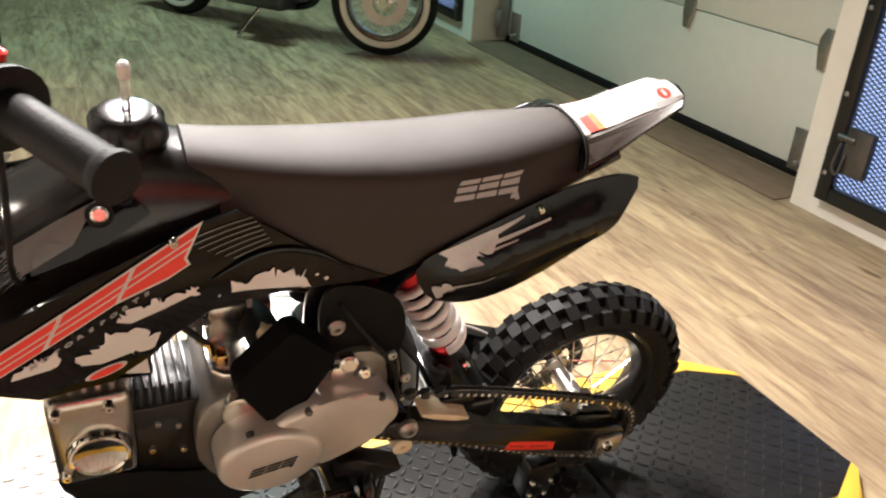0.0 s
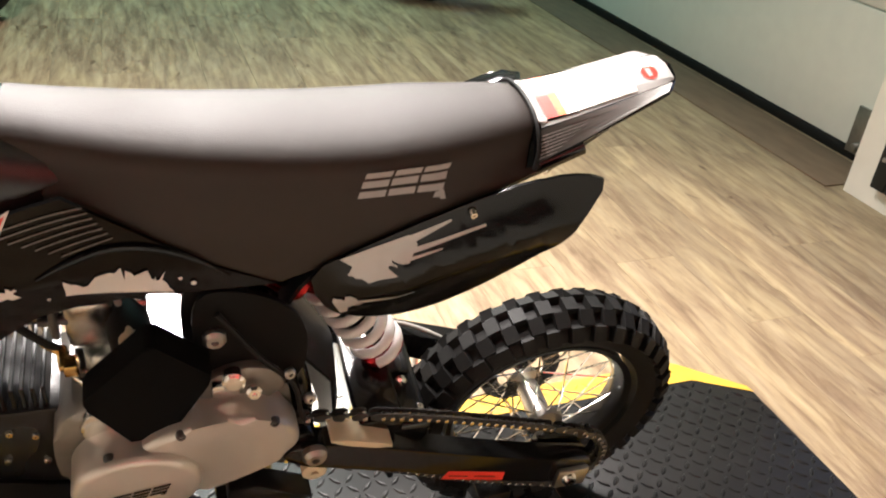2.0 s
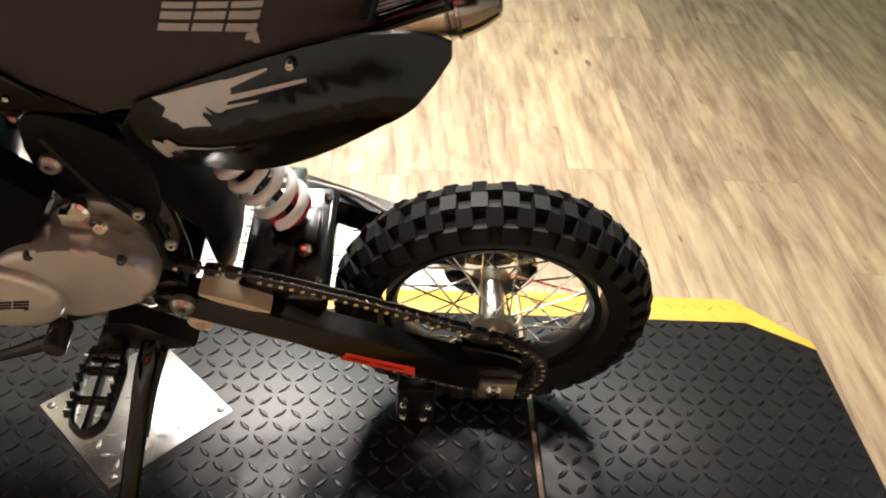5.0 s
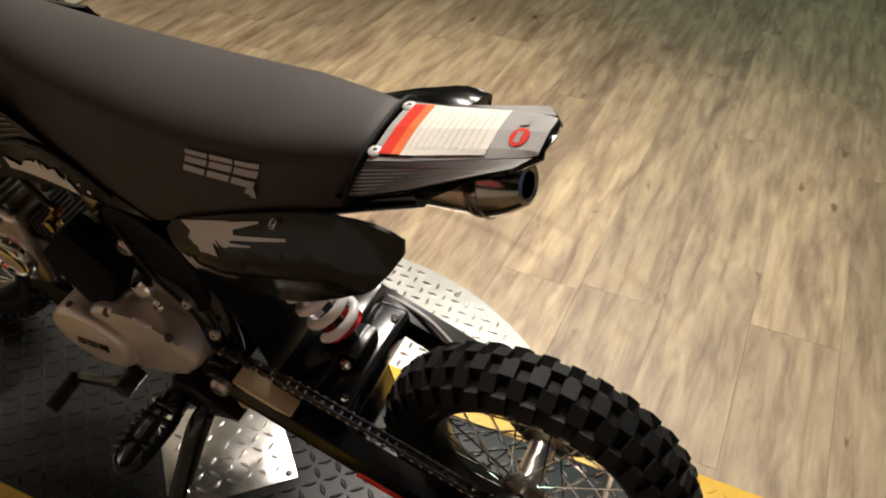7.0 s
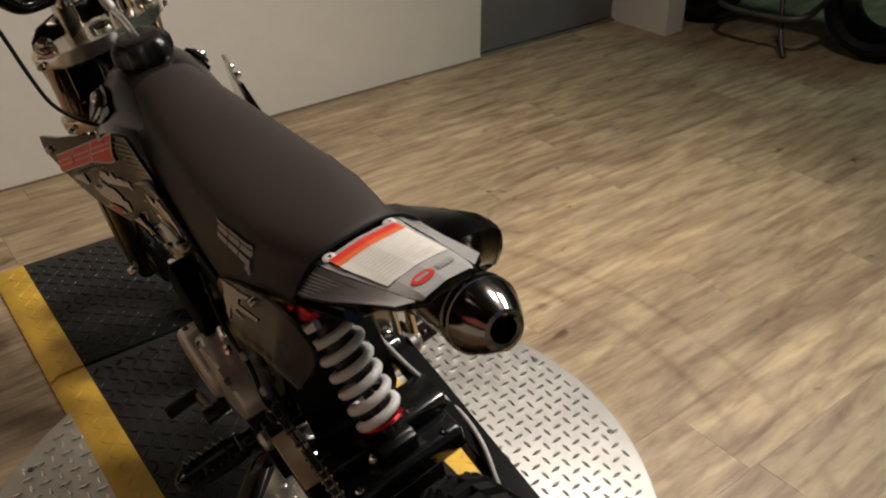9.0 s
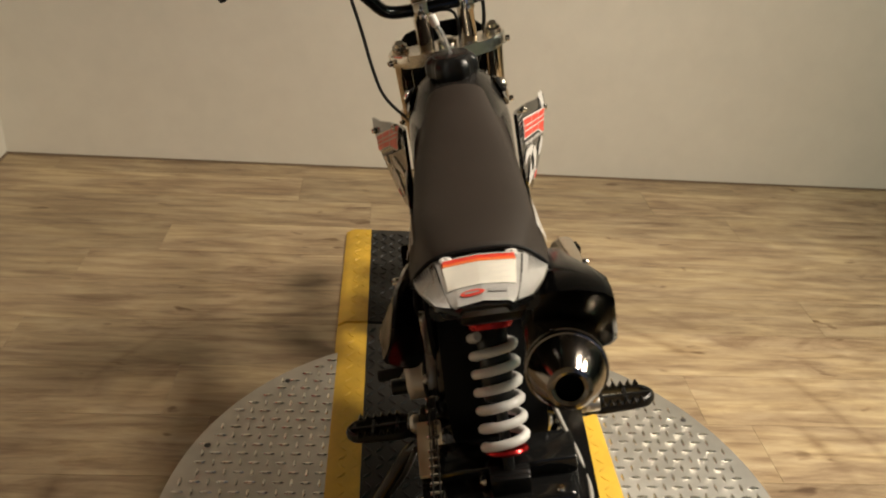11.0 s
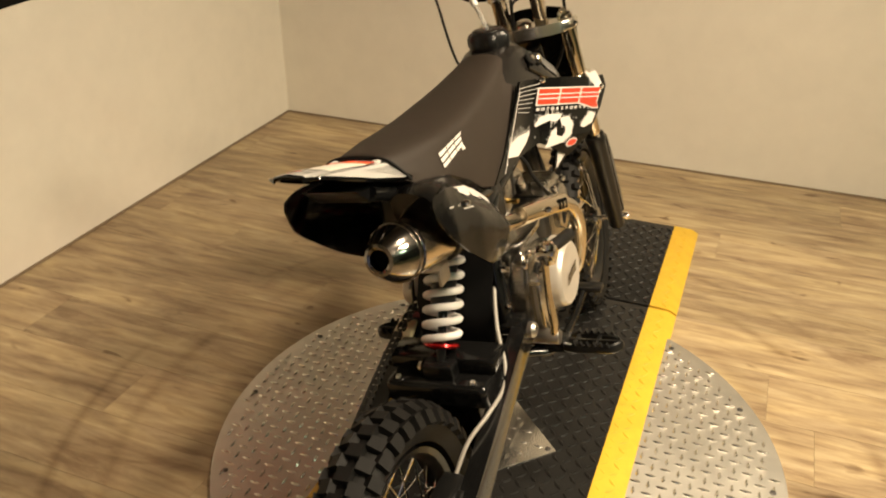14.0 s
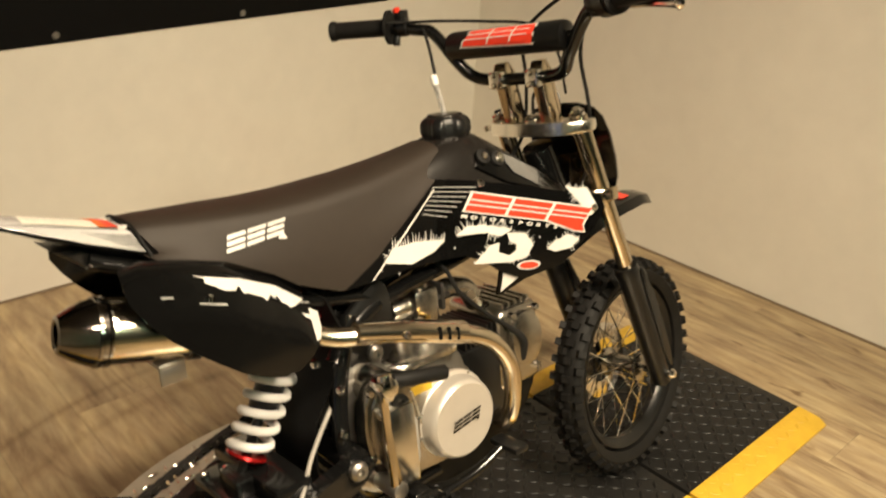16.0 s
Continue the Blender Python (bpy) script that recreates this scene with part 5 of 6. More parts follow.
SHROUD = [(-0.576, 0.777), (-0.520, 0.765), (-0.43, 0.742), (-0.345, 0.716), (-0.283, 0.702), (-0.274, 0.676), (-0.300, 0.640), (-0.355, 0.592), (-0.43, 0.580), (-0.475, 0.604), (-0.500, 0.625), (-0.540, 0.646), (-0.640, 0.652), (-0.70, 0.650), (-0.762, 0.650), (-0.70, 0.682), (-0.645, 0.722), (-0.60, 0.757)]


def ragged(poly, sides, n, amp, seed, lean=0.0):
    """A splash outline: the sides named throw thin spikes outwards, the rest stays smooth."""
    rnd = random.Random(seed)
    pts = [Vector(p) for p in poly]
    area = sum(a.x * b.y - b.x * a.y for a, b in zip(pts, pts[1:] + pts[:1]))
    out = []
    for i, (a, b) in enumerate(zip(pts, pts[1:] + pts[:1])):
        out.append(a)
        if i not in sides:
            continue
        d = b - a
        w = Vector((d.y, -d.x)).normalized() * (1 if area > 0 else -1)
        m = max(2, round(n * 1.15 * d.length / 0.05))
        for k in range(m):
            x = (k + 0.5) / m
            tip = amp * 1.45 * rnd.uniform(0.15, 1.0) ** 1.2
            slip = (rnd.uniform(-0.35, 0.35) + lean) / m
            out.append(a + d * (x - 0.24 / m) + w * tip * 0.14)
            out.append(a + d * (x + slip) + w * tip)
            out.append(a + d * (x + 0.22 / m) + w * tip * 0.08)
    return [(q.x, q.y) for q in out]


def decal(name, polys, place, mat, parent, label=""):
    """Flat prints, each outline a part of its own."""
    for p in polys:
        wide = max(max(q[i] for q in p) - min(q[i] for q in p) for i in (0, 1))
        ob = part(name, poly_mesh([p], place, max(wide / 7, 0.012)), mat, parent, label, smooth=0)
    return ob


for s in (-1, 1):
    U = u_shroud(s)
    sh = part("tank_shroud", skin(SHROUD, lambda y, z: Vector((U(y, z), y, z)), 0.005, 0.016, (s, 0, 0)), PLASTIC, bike, "gloss black tank shroud with red mark and white splashes")

    def on(off):
        return lambda y, z: Vector((U(y, z) + s * off, y, z))

    # the red mark with white outline, slanted along the shroud
    def mk(off):
        def f(p, q):
            t = p / mark_w
            if s > 0:
                y = -0.538 + t * 0.226
                z = 0.721 - 0.30 * t * 0.226 + q * 0.030
            else:
                y = -0.300 - t * 0.226
                z = 0.6415 + 0.437 * t * 0.226 + q * 0.027
            return Vector((U(y, z) + s * off, y, z))
        return f

    # three slanted blocks, the last with a foot, each cut by two slots
    third = (mark_w - 0.1) / 3
    for k in range(3):
        a, b = k * third, (k + 1) * third - 0.10
        foot = [(b - 0.35, 0.0), (b - 0.28, -0.40), (b + 0.06, -0.40)] if k == 2 else []
        big = [(b - 0.40, -0.09), (b - 0.33, -0.49), (b + 0.12, -0.49)] if k == 2 else []
        decal("mark_outline", [[(a - 0.08, -0.09)] + big + [(b + 0.06, -0.09), (b + 0.40, 1.09), (a + 0.28, 1.09)]], mk(0.0022 + 0.0002 * k), WHITE, sh, "white outline of the red mark")
        decal("mark", [[(a, 0.0)] + foot + [(b, 0.0), (b + 0.33, 1.0), (a + 0.33, 1.0)]], mk(0.0032), RED, sh, "red slanted block mark")
        for q in (0.36, 0.64):
            decal("mark_slot", [[(a - 0.02 + 0.33 * q, q - 0.035), (b + 0.02 + 0.33 * q, q - 0.035), (b + 0.02 + 0.33 * (q + 0.07), q + 0.035), (a - 0.02 + 0.33 * (q + 0.07), q + 0.035)]], mk(0.0042), WHITE, sh, "thin white slot in the red mark")
    # fine stripes behind the mark
    stripes = []
    for k in range(7):
        z = 0.768 - 0.0062 * k
        a = -0.592 - 0.0035 * k
        stripes.append([(a, z), (a + 0.080 - 0.006 * k, z - 0.014), (a + 0.080 - 0.006 * k, z - 0.0154), (a, z - 0.0014)])
    # left stripes use a dimmer grey: shade of that side in the colour
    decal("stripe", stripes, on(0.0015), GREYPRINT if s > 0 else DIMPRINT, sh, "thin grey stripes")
    # white splashes
    if s > 0:
        thrown = [ragged([(-0.690, 0.672), (-0.677, 0.690), (-0.629, 0.689), (-0.577, 0.680), (-0.598, 0.667), (-0.642, 0.658)], (0, 1, 2), 9, 0.015, 3),
                  ragged([(-0.555, 0.682), (-0.538, 0.693), (-0.510, 0.691), (-0.457, 0.674), (-0.475, 0.667), (-0.500, 0.677), (-0.528, 0.680)], (0, 1, 2, 4), 10, 0.013, 5),
                  ragged([(-0.526, 0.629), (-0.496, 0.655), (-0.480, 0.656), (-0.482, 0.640), (-0.462, 0.630), (-0.450, 0.636), (-0.449, 0.648), (-0.462, 0.656), (-0.466, 0.669), (-0.433, 0.662), (-0.418, 0.640), (-0.428, 0.622), (-0.462, 0.618)], (0, 6, 8, 9, 10, 11), 9, 0.009, 9),
                  ragged([(-0.390, 0.626), (-0.375, 0.637), (-0.348, 0.643), (-0.328, 0.632), (-0.347, 0.618), (-0.374, 0.618)], (0, 1, 2, 3), 10, 0.009, 11),
                  ragged([(-0.352, 0.728), (-0.332, 0.719), (-0.311, 0.718), (-0.291, 0.680), (-0.304, 0.668), (-0.333, 0.704)], (0, 1, 4, 5), 9, 0.010, 13)]
        thrown += [[(y + r * math.cos(a), z + r * math.sin(a)) for a in np.arange(0, 6.2, 0.9)] for y, z, r in ((-0.700, 0.664, 0.0022), (-0.668, 0.650, 0.0016), (-0.560, 0.664, 0.0018), (-0.405, 0.650, 0.0016), (-0.612, 0.702, 0.0014))]
    else:
        thrown = [ragged([(-0.566, 0.668), (-0.595, 0.672), (-0.615, 0.675), (-0.643, 0.674), (-0.657, 0.664), (-0.646, 0.657), (-0.617, 0.661)], (0, 1, 2, 3, 4), 11, 0.013, 23, -0.4),
                  ragged([(-0.440, 0.676), (-0.470, 0.684), (-0.500, 0.683), (-0.529, 0.690), (-0.519, 0.681), (-0.490, 0.674), (-0.455, 0.668)], (0, 1, 2, 3), 9, 0.008, 25),
                  ragged([(-0.400, 0.628), (-0.425, 0.650), (-0.462, 0.648), (-0.476, 0.630), (-0.450, 0.622), (-0.420, 0.620)], (0, 1, 2, 3), 8, 0.012, 29),
                  ragged([(-0.335, 0.640), (-0.352, 0.655), (-0.382, 0.652), (-0.372, 0.638)], (0, 1, 2), 8, 0.008, 31)]
        thrown += [[(y + r * math.cos(a), z + r * math.sin(a)) for a in np.arange(0, 6.2, 0.9)] for y, z, r in ((-0.668, 0.672, 0.0022), (-0.680, 0.664, 0.0030), (-0.552, 0.668, 0.0016))]
        part("moulded_lip", tube([(U(y, z) - 0.001, y, z) for y, z in ((-0.545, 0.694), (-0.567, 0.704), (-0.602, 0.716), (-0.638, 0.715), (-0.677, 0.698), (-0.715, 0.668))], [0.001, 0.0035, 0.0045, 0.0045, 0.0035, 0.001], 10), PLASTIC, sh, "moulded ridge of the shroud")
    decal("splash", thrown, on(0.0020), WHITE, sh, "white splash print")
    if s > 0:
        decal("edge_line", [[(-0.718, 0.652), (-0.650, 0.710), (-0.588, 0.764), (-0.5865, 0.7625), (-0.648, 0.7075), (-0.7145, 0.652)]], on(0.0016), WHITE, sh, "white edge line")
    decal("badge_rim", [[(-0.424 + 0.0225 * math.cos(a), 0.6045 - 0.003 * math.cos(a) + 0.0085 * math.sin(a)) for a in np.linspace(0, 6.283, 20)[:-1]]], on(0.0014), WHITE, sh, "white rim of the badge")
    decal("badge", [[(-0.424 + 0.018 * math.cos(a), 0.6045 - 0.003 * math.cos(a) + 0.006 * math.sin(a)) for a in np.linspace(0, 6.283, 20)[:-1]]], on(0.0024), RED, sh, "small red oval badge")
    for y, z in ((-0.300, 0.682), (-0.505, 0.758)):
        bolt("shroud_bolt", (U(y, z), y, z), (s, 0, 0), 0.006, sh)
    # lower scoop under the shroud
    scoop = [(-0.41, 0.597), (-0.455, 0.610), (-0.472, 0.604), (-0.474, 0.560), (-0.468, 0.558), (-0.40, 0.588)]
    sc = part("scoop", skin(scoop, lambda y, z: Vector((U(y, z) - s * 0.006, y, z)), 0.004, 0.03, (s, 0, 0)), PLASTIC, sh)
    decal("splash", [[(-0.425, 0.592), (-0.467, 0.604), (-0.470, 0.565)]], lambda y, z: Vector((U(y, z) - s * 0.004, y, z)), WHITE, sh, "white tip")
    # the word under the mark, letter by letter
    yc, zc = (-0.460, 0.6875) if s > 0 else (-0.415, 0.679)
    ex_ = Vector((s * 0.257, 1.0, -0.30 if s > 0 else -0.437)).normalized() * (1 if s > 0 else -1)
    nz_ = Vector((s, -0.257, 0)).normalized()
    ey_ = nz_.cross(ex_)
    step_ = 0.0176 if s > 0 else 0.0130
    for k, ch in enumerate("MOTORSPORTS"):
        o = Vector((U(yc, zc) + s * 0.0045, yc, zc)) + ex_ * (k - 5) * step_
        turn = Matrix((ex_.to_4d(), ey_.to_4d(), nz_.to_4d(), o.to_4d())).transposed()
        for i in range(3):
            turn[3][i] = 0
        # letters greyed on the left, with that side's shade in their colour
        text_mesh(ch, 0.0078 if s > 0 else 0.0062, "letter", WHITE if s > 0 else GREYPRINT, sh, turn @ Matrix.Diagonal((1.8, 1, 1, 1)), 0.2, "small letter, white on the right, greyed on the shaded left")

# tank top between the shrouds
TANK = [(-0.575, 0.060, 0.802, 0.70), (-0.54, 0.064, 0.817, 0.68), (-0.49, 0.069, 0.830, 0.66), (-0.445, 0.072, 0.825, 0.65), (-0.41, 0.074, 0.805, 0.65), (-0.37, 0.074, 0.781, 0.65), (-0.315, 0.072, 0.748, 0.65), (-0.275, 0.066, 0.722, 0.65)]


def tank_side(y, z):
    w0, top, low = (float(np.interp(y, [r[0] for r in TANK], [r[i] for r in TANK])) for i in (1, 2, 3))
    t = min(max((z - low) / (top - low), 0.0), 1.0) ** (1 / 0.48)
    return w0 * max(1 - t * t, 0.0) ** 0.3 * (1.25 - 0.25 * t)


rings = []
for y, w0, top, low in TANK:
    ring = []
    for a in np.linspace(0, math.pi, 25):
        c, t = math.cos(a), max(math.sin(a), 0.0)
        ring.append(Vector((w0 * math.copysign(abs(c) ** 0.6, c) * (1.25 - 0.25 * t), y, low + (top - low) * t ** 0.48)))
    rings.append(ring)
tank = part("fuel_tank", loft(rings), TANKBLACK, bike, "satin black tank between the shrouds")
for s in (-1, 1):
    wing = [(-0.487, 0.776), (-0.470, 0.797), (-0.445, 0.800), (-0.40, 0.779), (-0.36, 0.757), (-0.285, 0.712), (-0.36, 0.719), (-0.43, 0.742)]

    def on_wing(h):
        return lambda y, z: Vector((s * (tank_side(y, z) + h), y, z + h * 0.6))
    wg = part("tank_wing", skin(wing, on_wing(0.005), 0.004, 0.012, (s * 0.8, 0, 0.6)), PLASTIC, tank, "glossy black upper wing")
    decal("splash", [ragged([(-0.437, 0.793), (-0.40, 0.775), (-0.345, 0.744), (-0.362, 0.724), (-0.410, 0.752)], (2,), 16, 0.026, 21 + s)], on_wing(0.0068), DIMPRINT, wg, "grey brushed print")
    for k, (y, z) in enumerate(((-0.468, 0.788), (-0.438, 0.780))):
        if s < 0 and k == 0:
            continue
        at = on_wing(0.005)(y, z)
        part("tank_washer", lathe(at, (s, 0, 0.6), [(0, 0.014), (0.004, 0.013), (0.005, 0.009)], 20), RUBBER, wg, "black rubber washer")
        bolt("tank_bolt", at + Vector((s, 0, 0.6)) * 0.003, (s, 0, 0.6), 0.006 + 0.003 * k, wg, BUFFED, 0.006)
lobed = []
for z, r, wave in ((0.818, 0.034, 0.0), (0.824, 0.038, 0.002), (0.832, 0.0395, 0.0035), (0.845, 0.039, 0.0035), (0.852, 0.036, 0.002), (0.856, 0.031, 0.0005), (0.857, 0.029, 0.0)):
    lobed.append([Vector(((r + wave * math.tanh(2.5 * math.cos(6 * a))) * math.cos(a), -0.478 + (r + wave * math.tanh(2.5 * math.cos(6 * a))) * math.sin(a), z)) for a in np.linspace(0, 2 * math.pi, 73)[:-1]])
cap = part("filler_cap", loft(lobed), SATIN, tank, "black lobed filler cap")
part("cap_disc", lathe((0, -0.478, 0.8565), (0, 0, 1), [(0, 0.030), (0.0018, 0.0295), (0.003, 0.027), (0.0038, 0.012), (0.0028, 0.005), (0.0005, 0.004)], 36), TANKBLACK, cap, "smooth satin top of the cap")
vent = part("vent_tube", tube([(0.0, -0.478, 0.855), (-0.007, -0.478, 0.882), (-0.016, -0.478, 0.906)], 0.0048, 10), CLEAR, tank, "clear plastic vent tube")
part("vent_valve", lathe((-0.0155, -0.478, 0.904), (-0.32, 0, 1), [(0, 0.005), (0.002, 0.0068), (0.013, 0.007), (0.018, 0.0055), (0.020, 0.002)], 14), WHITE, vent, "white valve end")

# seat
prof = [(-0.532, 0.820, 0.046, 0.776, 0.060), (-0.575, 0.812, 0.052, 0.752, 0.074), (-0.63, 0.804, 0.059, 0.716, 0.080), (-0.69, 0.798, 0.065, 0.680, 0.083), (-0.765, 0.794, 0.070, 0.650, 0.084), (-0.80, 0.793, 0.071, 0.664, 0.085), (-0.86, 0.794, 0.072, 0.690, 0.086), (-0.92, 0.798, 0.070, 0.717, 0.085), (-0.97, 0.801, 0.062, 0.741, 0.081), (-1.005, 0.804, 0.055, 0.757, 0.078), (-1.026, 0.805, 0.050, 0.766, 0.076), (-1.032, 0.802, 0.047, 0.770, 0.073)]
rings = []
for y, top, hw, low, hb in prof:
    half = [(0.0, top + 0.004), (hw * 0.35, top + 0.003), (hw * 0.64, top), (hw * 0.84, top - 0.005), (hw * 0.955, top - 0.011), (hw + 0.001, top - 0.022)]
    for t in (0.25, 0.5, 0.75):
        half.append((hw + (hb - hw) * t + 0.004 * math.sin(3.14 * t), top - 0.028 + (low - top + 0.028) * t))
    half += [(hb, low), (hb - 0.010, low - 0.002)]
    rings.append([Vector((x, y, z)) for x, z in half] + [Vector((-x, y, z)) for x, z in half[:0:-1]])
fine = []
for i in range(len(rings) - 1):
    for t in (0, 0.5):
        fine.append([a.lerp(b, t) for a, b in zip(rings[i], rings[i + 1])])
fine.append(rings[-1])
seat = part("seat", loft(fine), SEAT, bike, "matt black grained seat with grey side mark")


def u_seat(y, z):
    ys = [p[0] for p in prof][::-1]
    g = lambda i: float(np.interp(y, ys, [p[i] for p in prof][::-1]))  # noqa: E731
    top, hw, low, hb = g(1), g(2), g(3), g(4)
    t = (top - 0.028 - z) / max(top - 0.028 - low, 1e-3)
    t = min(max(t, 0), 1)
    return hw + (hb - hw) * t + 0.004 * math.sin(3.14 * t)


for s in (-1, 1):
    def seat_mark(p, q):
        t = p / mark_w
        y = -0.932 + t * 0.095 if s > 0 else -0.838 - t * 0.095
        z = 0.743 + q * (0.020 if s > 0 else 0.026) + (0.006 + 0.006 * t)
        return Vector((s * (u_seat(y, z) + 0.0034), y, z))
    # left mark is a darkened copy of the white one, for the shaded side
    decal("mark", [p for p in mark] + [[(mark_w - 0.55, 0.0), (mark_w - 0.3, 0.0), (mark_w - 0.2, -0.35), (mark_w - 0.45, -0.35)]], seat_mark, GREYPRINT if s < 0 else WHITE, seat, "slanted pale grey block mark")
part("rear_piping", tube([(-0.075, -1.024, 0.768), (-0.066, -1.029, 0.784), (-0.050, -1.031, 0.799), (-0.030, -1.032, 0.806), (0, -1.033, 0.808), (0.030, -1.032, 0.806), (0.050, -1.031, 0.799), (0.066, -1.029, 0.784), (0.075, -1.024, 0.768)], 0.0024), RUBBER, seat, "black edge piping")

part("side_plate", slab(rounded([(-0.672, 0.640), (-0.720, 0.648), (-0.785, 0.610), (-0.800, 0.550), (-0.790, 0.490), (-0.755, 0.478), (-0.715, 0.495), (-0.680, 0.530)], 2), 0, -0.086, -0.079, 0.002), INNER, fr, "matt black side plate")
bolt("plate_bolt", (-0.086, -0.697, 0.580), (-1, 0, 0), 0.0125, fr, STEEL, 0.010)
for y, z, r in ((-0.775, 0.520, 0.007), (-0.800, 0.470, 0.0075)):
    bolt("frame_bolt", (-0.098, y, z), (-1, -0.2, 0.3), r, fr, STEEL, 0.007)
part("wire", tube([(-0.092, -0.70, 0.62), (-0.102, -0.74, 0.56), (-0.100, -0.78, 0.50), (-0.104, -0.79, 0.45), (-0.10, -0.80, 0.42)], 0.0032, 8), RUBBER, fr, "black wire")

# tail fender: y, height and half width of its top, then of its lower edge
TAIL = [(-1.196, 0.8425, 0.022, 0.8385, 0.035), (-1.19, 0.842, 0.027, 0.836, 0.042), (-1.178, 0.839, 0.030, 0.831, 0.046), (-1.155, 0.833, 0.033, 0.819, 0.050), (-1.12, 0.823, 0.037, 0.803, 0.057), (-1.08, 0.811, 0.041, 0.786, 0.065), (-1.04, 0.801, 0.045, 0.772, 0.072), (-1.027, 0.7985, 0.046, 0.7705, 0.074)]


def tail_at(y):
    return [float(np.interp(y, [r[0] for r in TAIL], [r[i] for r in TAIL])) for i in (1, 2, 3, 4)]


rings = []
for y, z, hw, zl, wl in TAIL[::-1]:
    rings.append([Vector((-wl, y + 0.012, zl)), Vector((-hw, y, z - 0.003)), Vector((-hw * 0.85, y, z)), Vector((0, y - 0.003, z + 0.003)), Vector((hw * 0.85, y, z)), Vector((hw, y, z - 0.003)), Vector((wl, y + 0.012, zl))])
bm = loft(rings, closed=False)
bmesh.ops.recalc_face_normals(bm, faces=bm.faces)
bmesh.ops.solidify(bm, geom=list(bm.faces), thickness=0.0035)
tail = part("rear_fender", bm, PLASTIC, bike, "black tail fender with a silver print and a warning label")


def on_tail(p, q):
    # p along the tail from its front, q across
    y = -1.035 - p
    z, hw = tail_at(y)[:2]
    a = abs(q) / hw
    return Vector((q, y, z + 0.0012 + (0.003 * (1 - a / 0.85) if a < 0.85 else -0.003 * (a - 0.85) / 0.15)))


def raised(h):
    return lambda p, q: on_tail(p, q) + Vector((0, 0, h))


rim = [(p, tail_at(-1.035 - p)[1] - 0.0004) for p in (0.002, 0.045, 0.085, 0.120, 0.140, 0.151, 0.157)]
decal("top_print", [[(p, -q) for p, q in rim] + [(p, q) for p, q in rim[::-1]]], raised(0.0002), TAILWHITE, tail, "silver print on the tail")
decal("label_sheet", [[(0.032, -0.037), (0.112, -0.031), (0.112, 0.031), (0.032, 0.037)]], raised(0.0010), PAPER, tail, "cream paper warning label")
decal("label_band", [[(0.010, -0.037), (0.023, -0.037), (0.023, 0.037), (0.010, 0.037)]], raised(0.0012), RED, tail, "red band of the label")
decal("label_band", [[(0.023, -0.037), (0.032, -0.037), (0.032, 0.037), (0.023, 0.037)]], raised(0.0014), ORANGE, tail, "orange band of the label")
lines = []
for k in range(11):
    x = 0.036 + 0.0066 * k
    lines.append([(x, -0.027), (x + 0.0014, -0.027), (x + 0.0014, 0.027 - 0.008 * (k % 3)), (x, 0.027 - 0.008 * (k % 3))])
decal("label_line", lines, raised(0.0018), PRINT, tail, "unreadable printed lines")
decal("badge", [[(0.134 + 0.0085 * math.cos(a), -0.009 + 0.011 * math.sin(a)) for a in np.linspace(0, 6.283, 24)[:-1]]], raised(0.0012), RED, tail, "red oval badge")
decal("badge_bar", [[(0.131, -0.016), (0.136, -0.016), (0.136, -0.003), (0.131, -0.003)], [(0.128, 0.006), (0.137, 0.006), (0.136, 0.022), (0.128, 0.022)]], raised(0.0016), GREYPRINT, tail, "grey printed bar")
for s in (-1, 1):
    def tail_side(off):
        def f(y, q):
            z, hw, zl, wl = tail_at(y)
            return Vector((s * (hw + (wl - hw) * q + off), y + 0.012 * q, z - 0.003 + off + (zl - z + 0.003) * q))
        return f
    decal("side_print", [[(-1.036, -0.01), (-1.10, -0.01), (-1.188, -0.01), (-1.188, 0.90), (-1.10, 0.93), (-1.036, 0.95)]], tail_side(0.0016), FADE if s < 0 else TAILWHITE, tail, "silver print fading to black")
    st = []
    for k in range(7):
        q = 0.20 + 0.105 * k
        e = -1.095 + 0.006 * k
        st.append([(-1.038, q), (e, q + 0.03), (e, q + 0.045), (-1.038, q + 0.035)])
    decal("stripe", st, tail_side(0.0026), GREYPRINT if s < 0 else PLASTIC, tail, "thin printed stripes")
    bolt("fender_bolt", (s * 0.034, -1.040, 0.8015), (0, 0, 1), 0.007, tail, WHITE, 0.003)
under = [(-0.99, 0.79), (-1.06, 0.795), (-1.125, 0.805), (-1.09, 0.775), (-1.02, 0.755), (-0.97, 0.755)]
part("under_tray", join(slab([(y, z - 0.012) for y, z in under], 0, -0.044, 0.044, 0.006), box((-0.055, -1.0, 0.725), (0.055, -0.90, 0.765), 0.01)), SATIN, bike, "black tray under the tail")
rows_ = [(0.735, -0.93, 0.050), (0.69, -0.86, 0.060), (0.64, -0.795, 0.085), (0.58, -0.775, 0.096), (0.52, -0.800, 0.098), (0.46, -0.842, 0.098), (0.39, -0.850, 0.096), (0.33, -0.835, 0.085)]
bm = loft([[Vector((c * w * (0.72 if c > 0 else 1.0 if z > 0.6 else 0.74), y + 0.012 * abs(c) ** 2, z)) for c in (-1, -0.6, 0, 0.6, 1)] for z, y, w in rows_], closed=False)
bmesh.ops.recalc_face_normals(bm, faces=bm.faces)
bmesh.ops.solidify(bm, geom=list(bm.faces), thickness=0.004)
part("inner_fender", bm, INNER, bike, "black inner mudguard ahead of the shock")
part("battery_box", box((-0.035, -0.955, 0.655), (0.072, -0.86, 0.735), 0.012, 3), SATIN, bike, "black box under the seat")

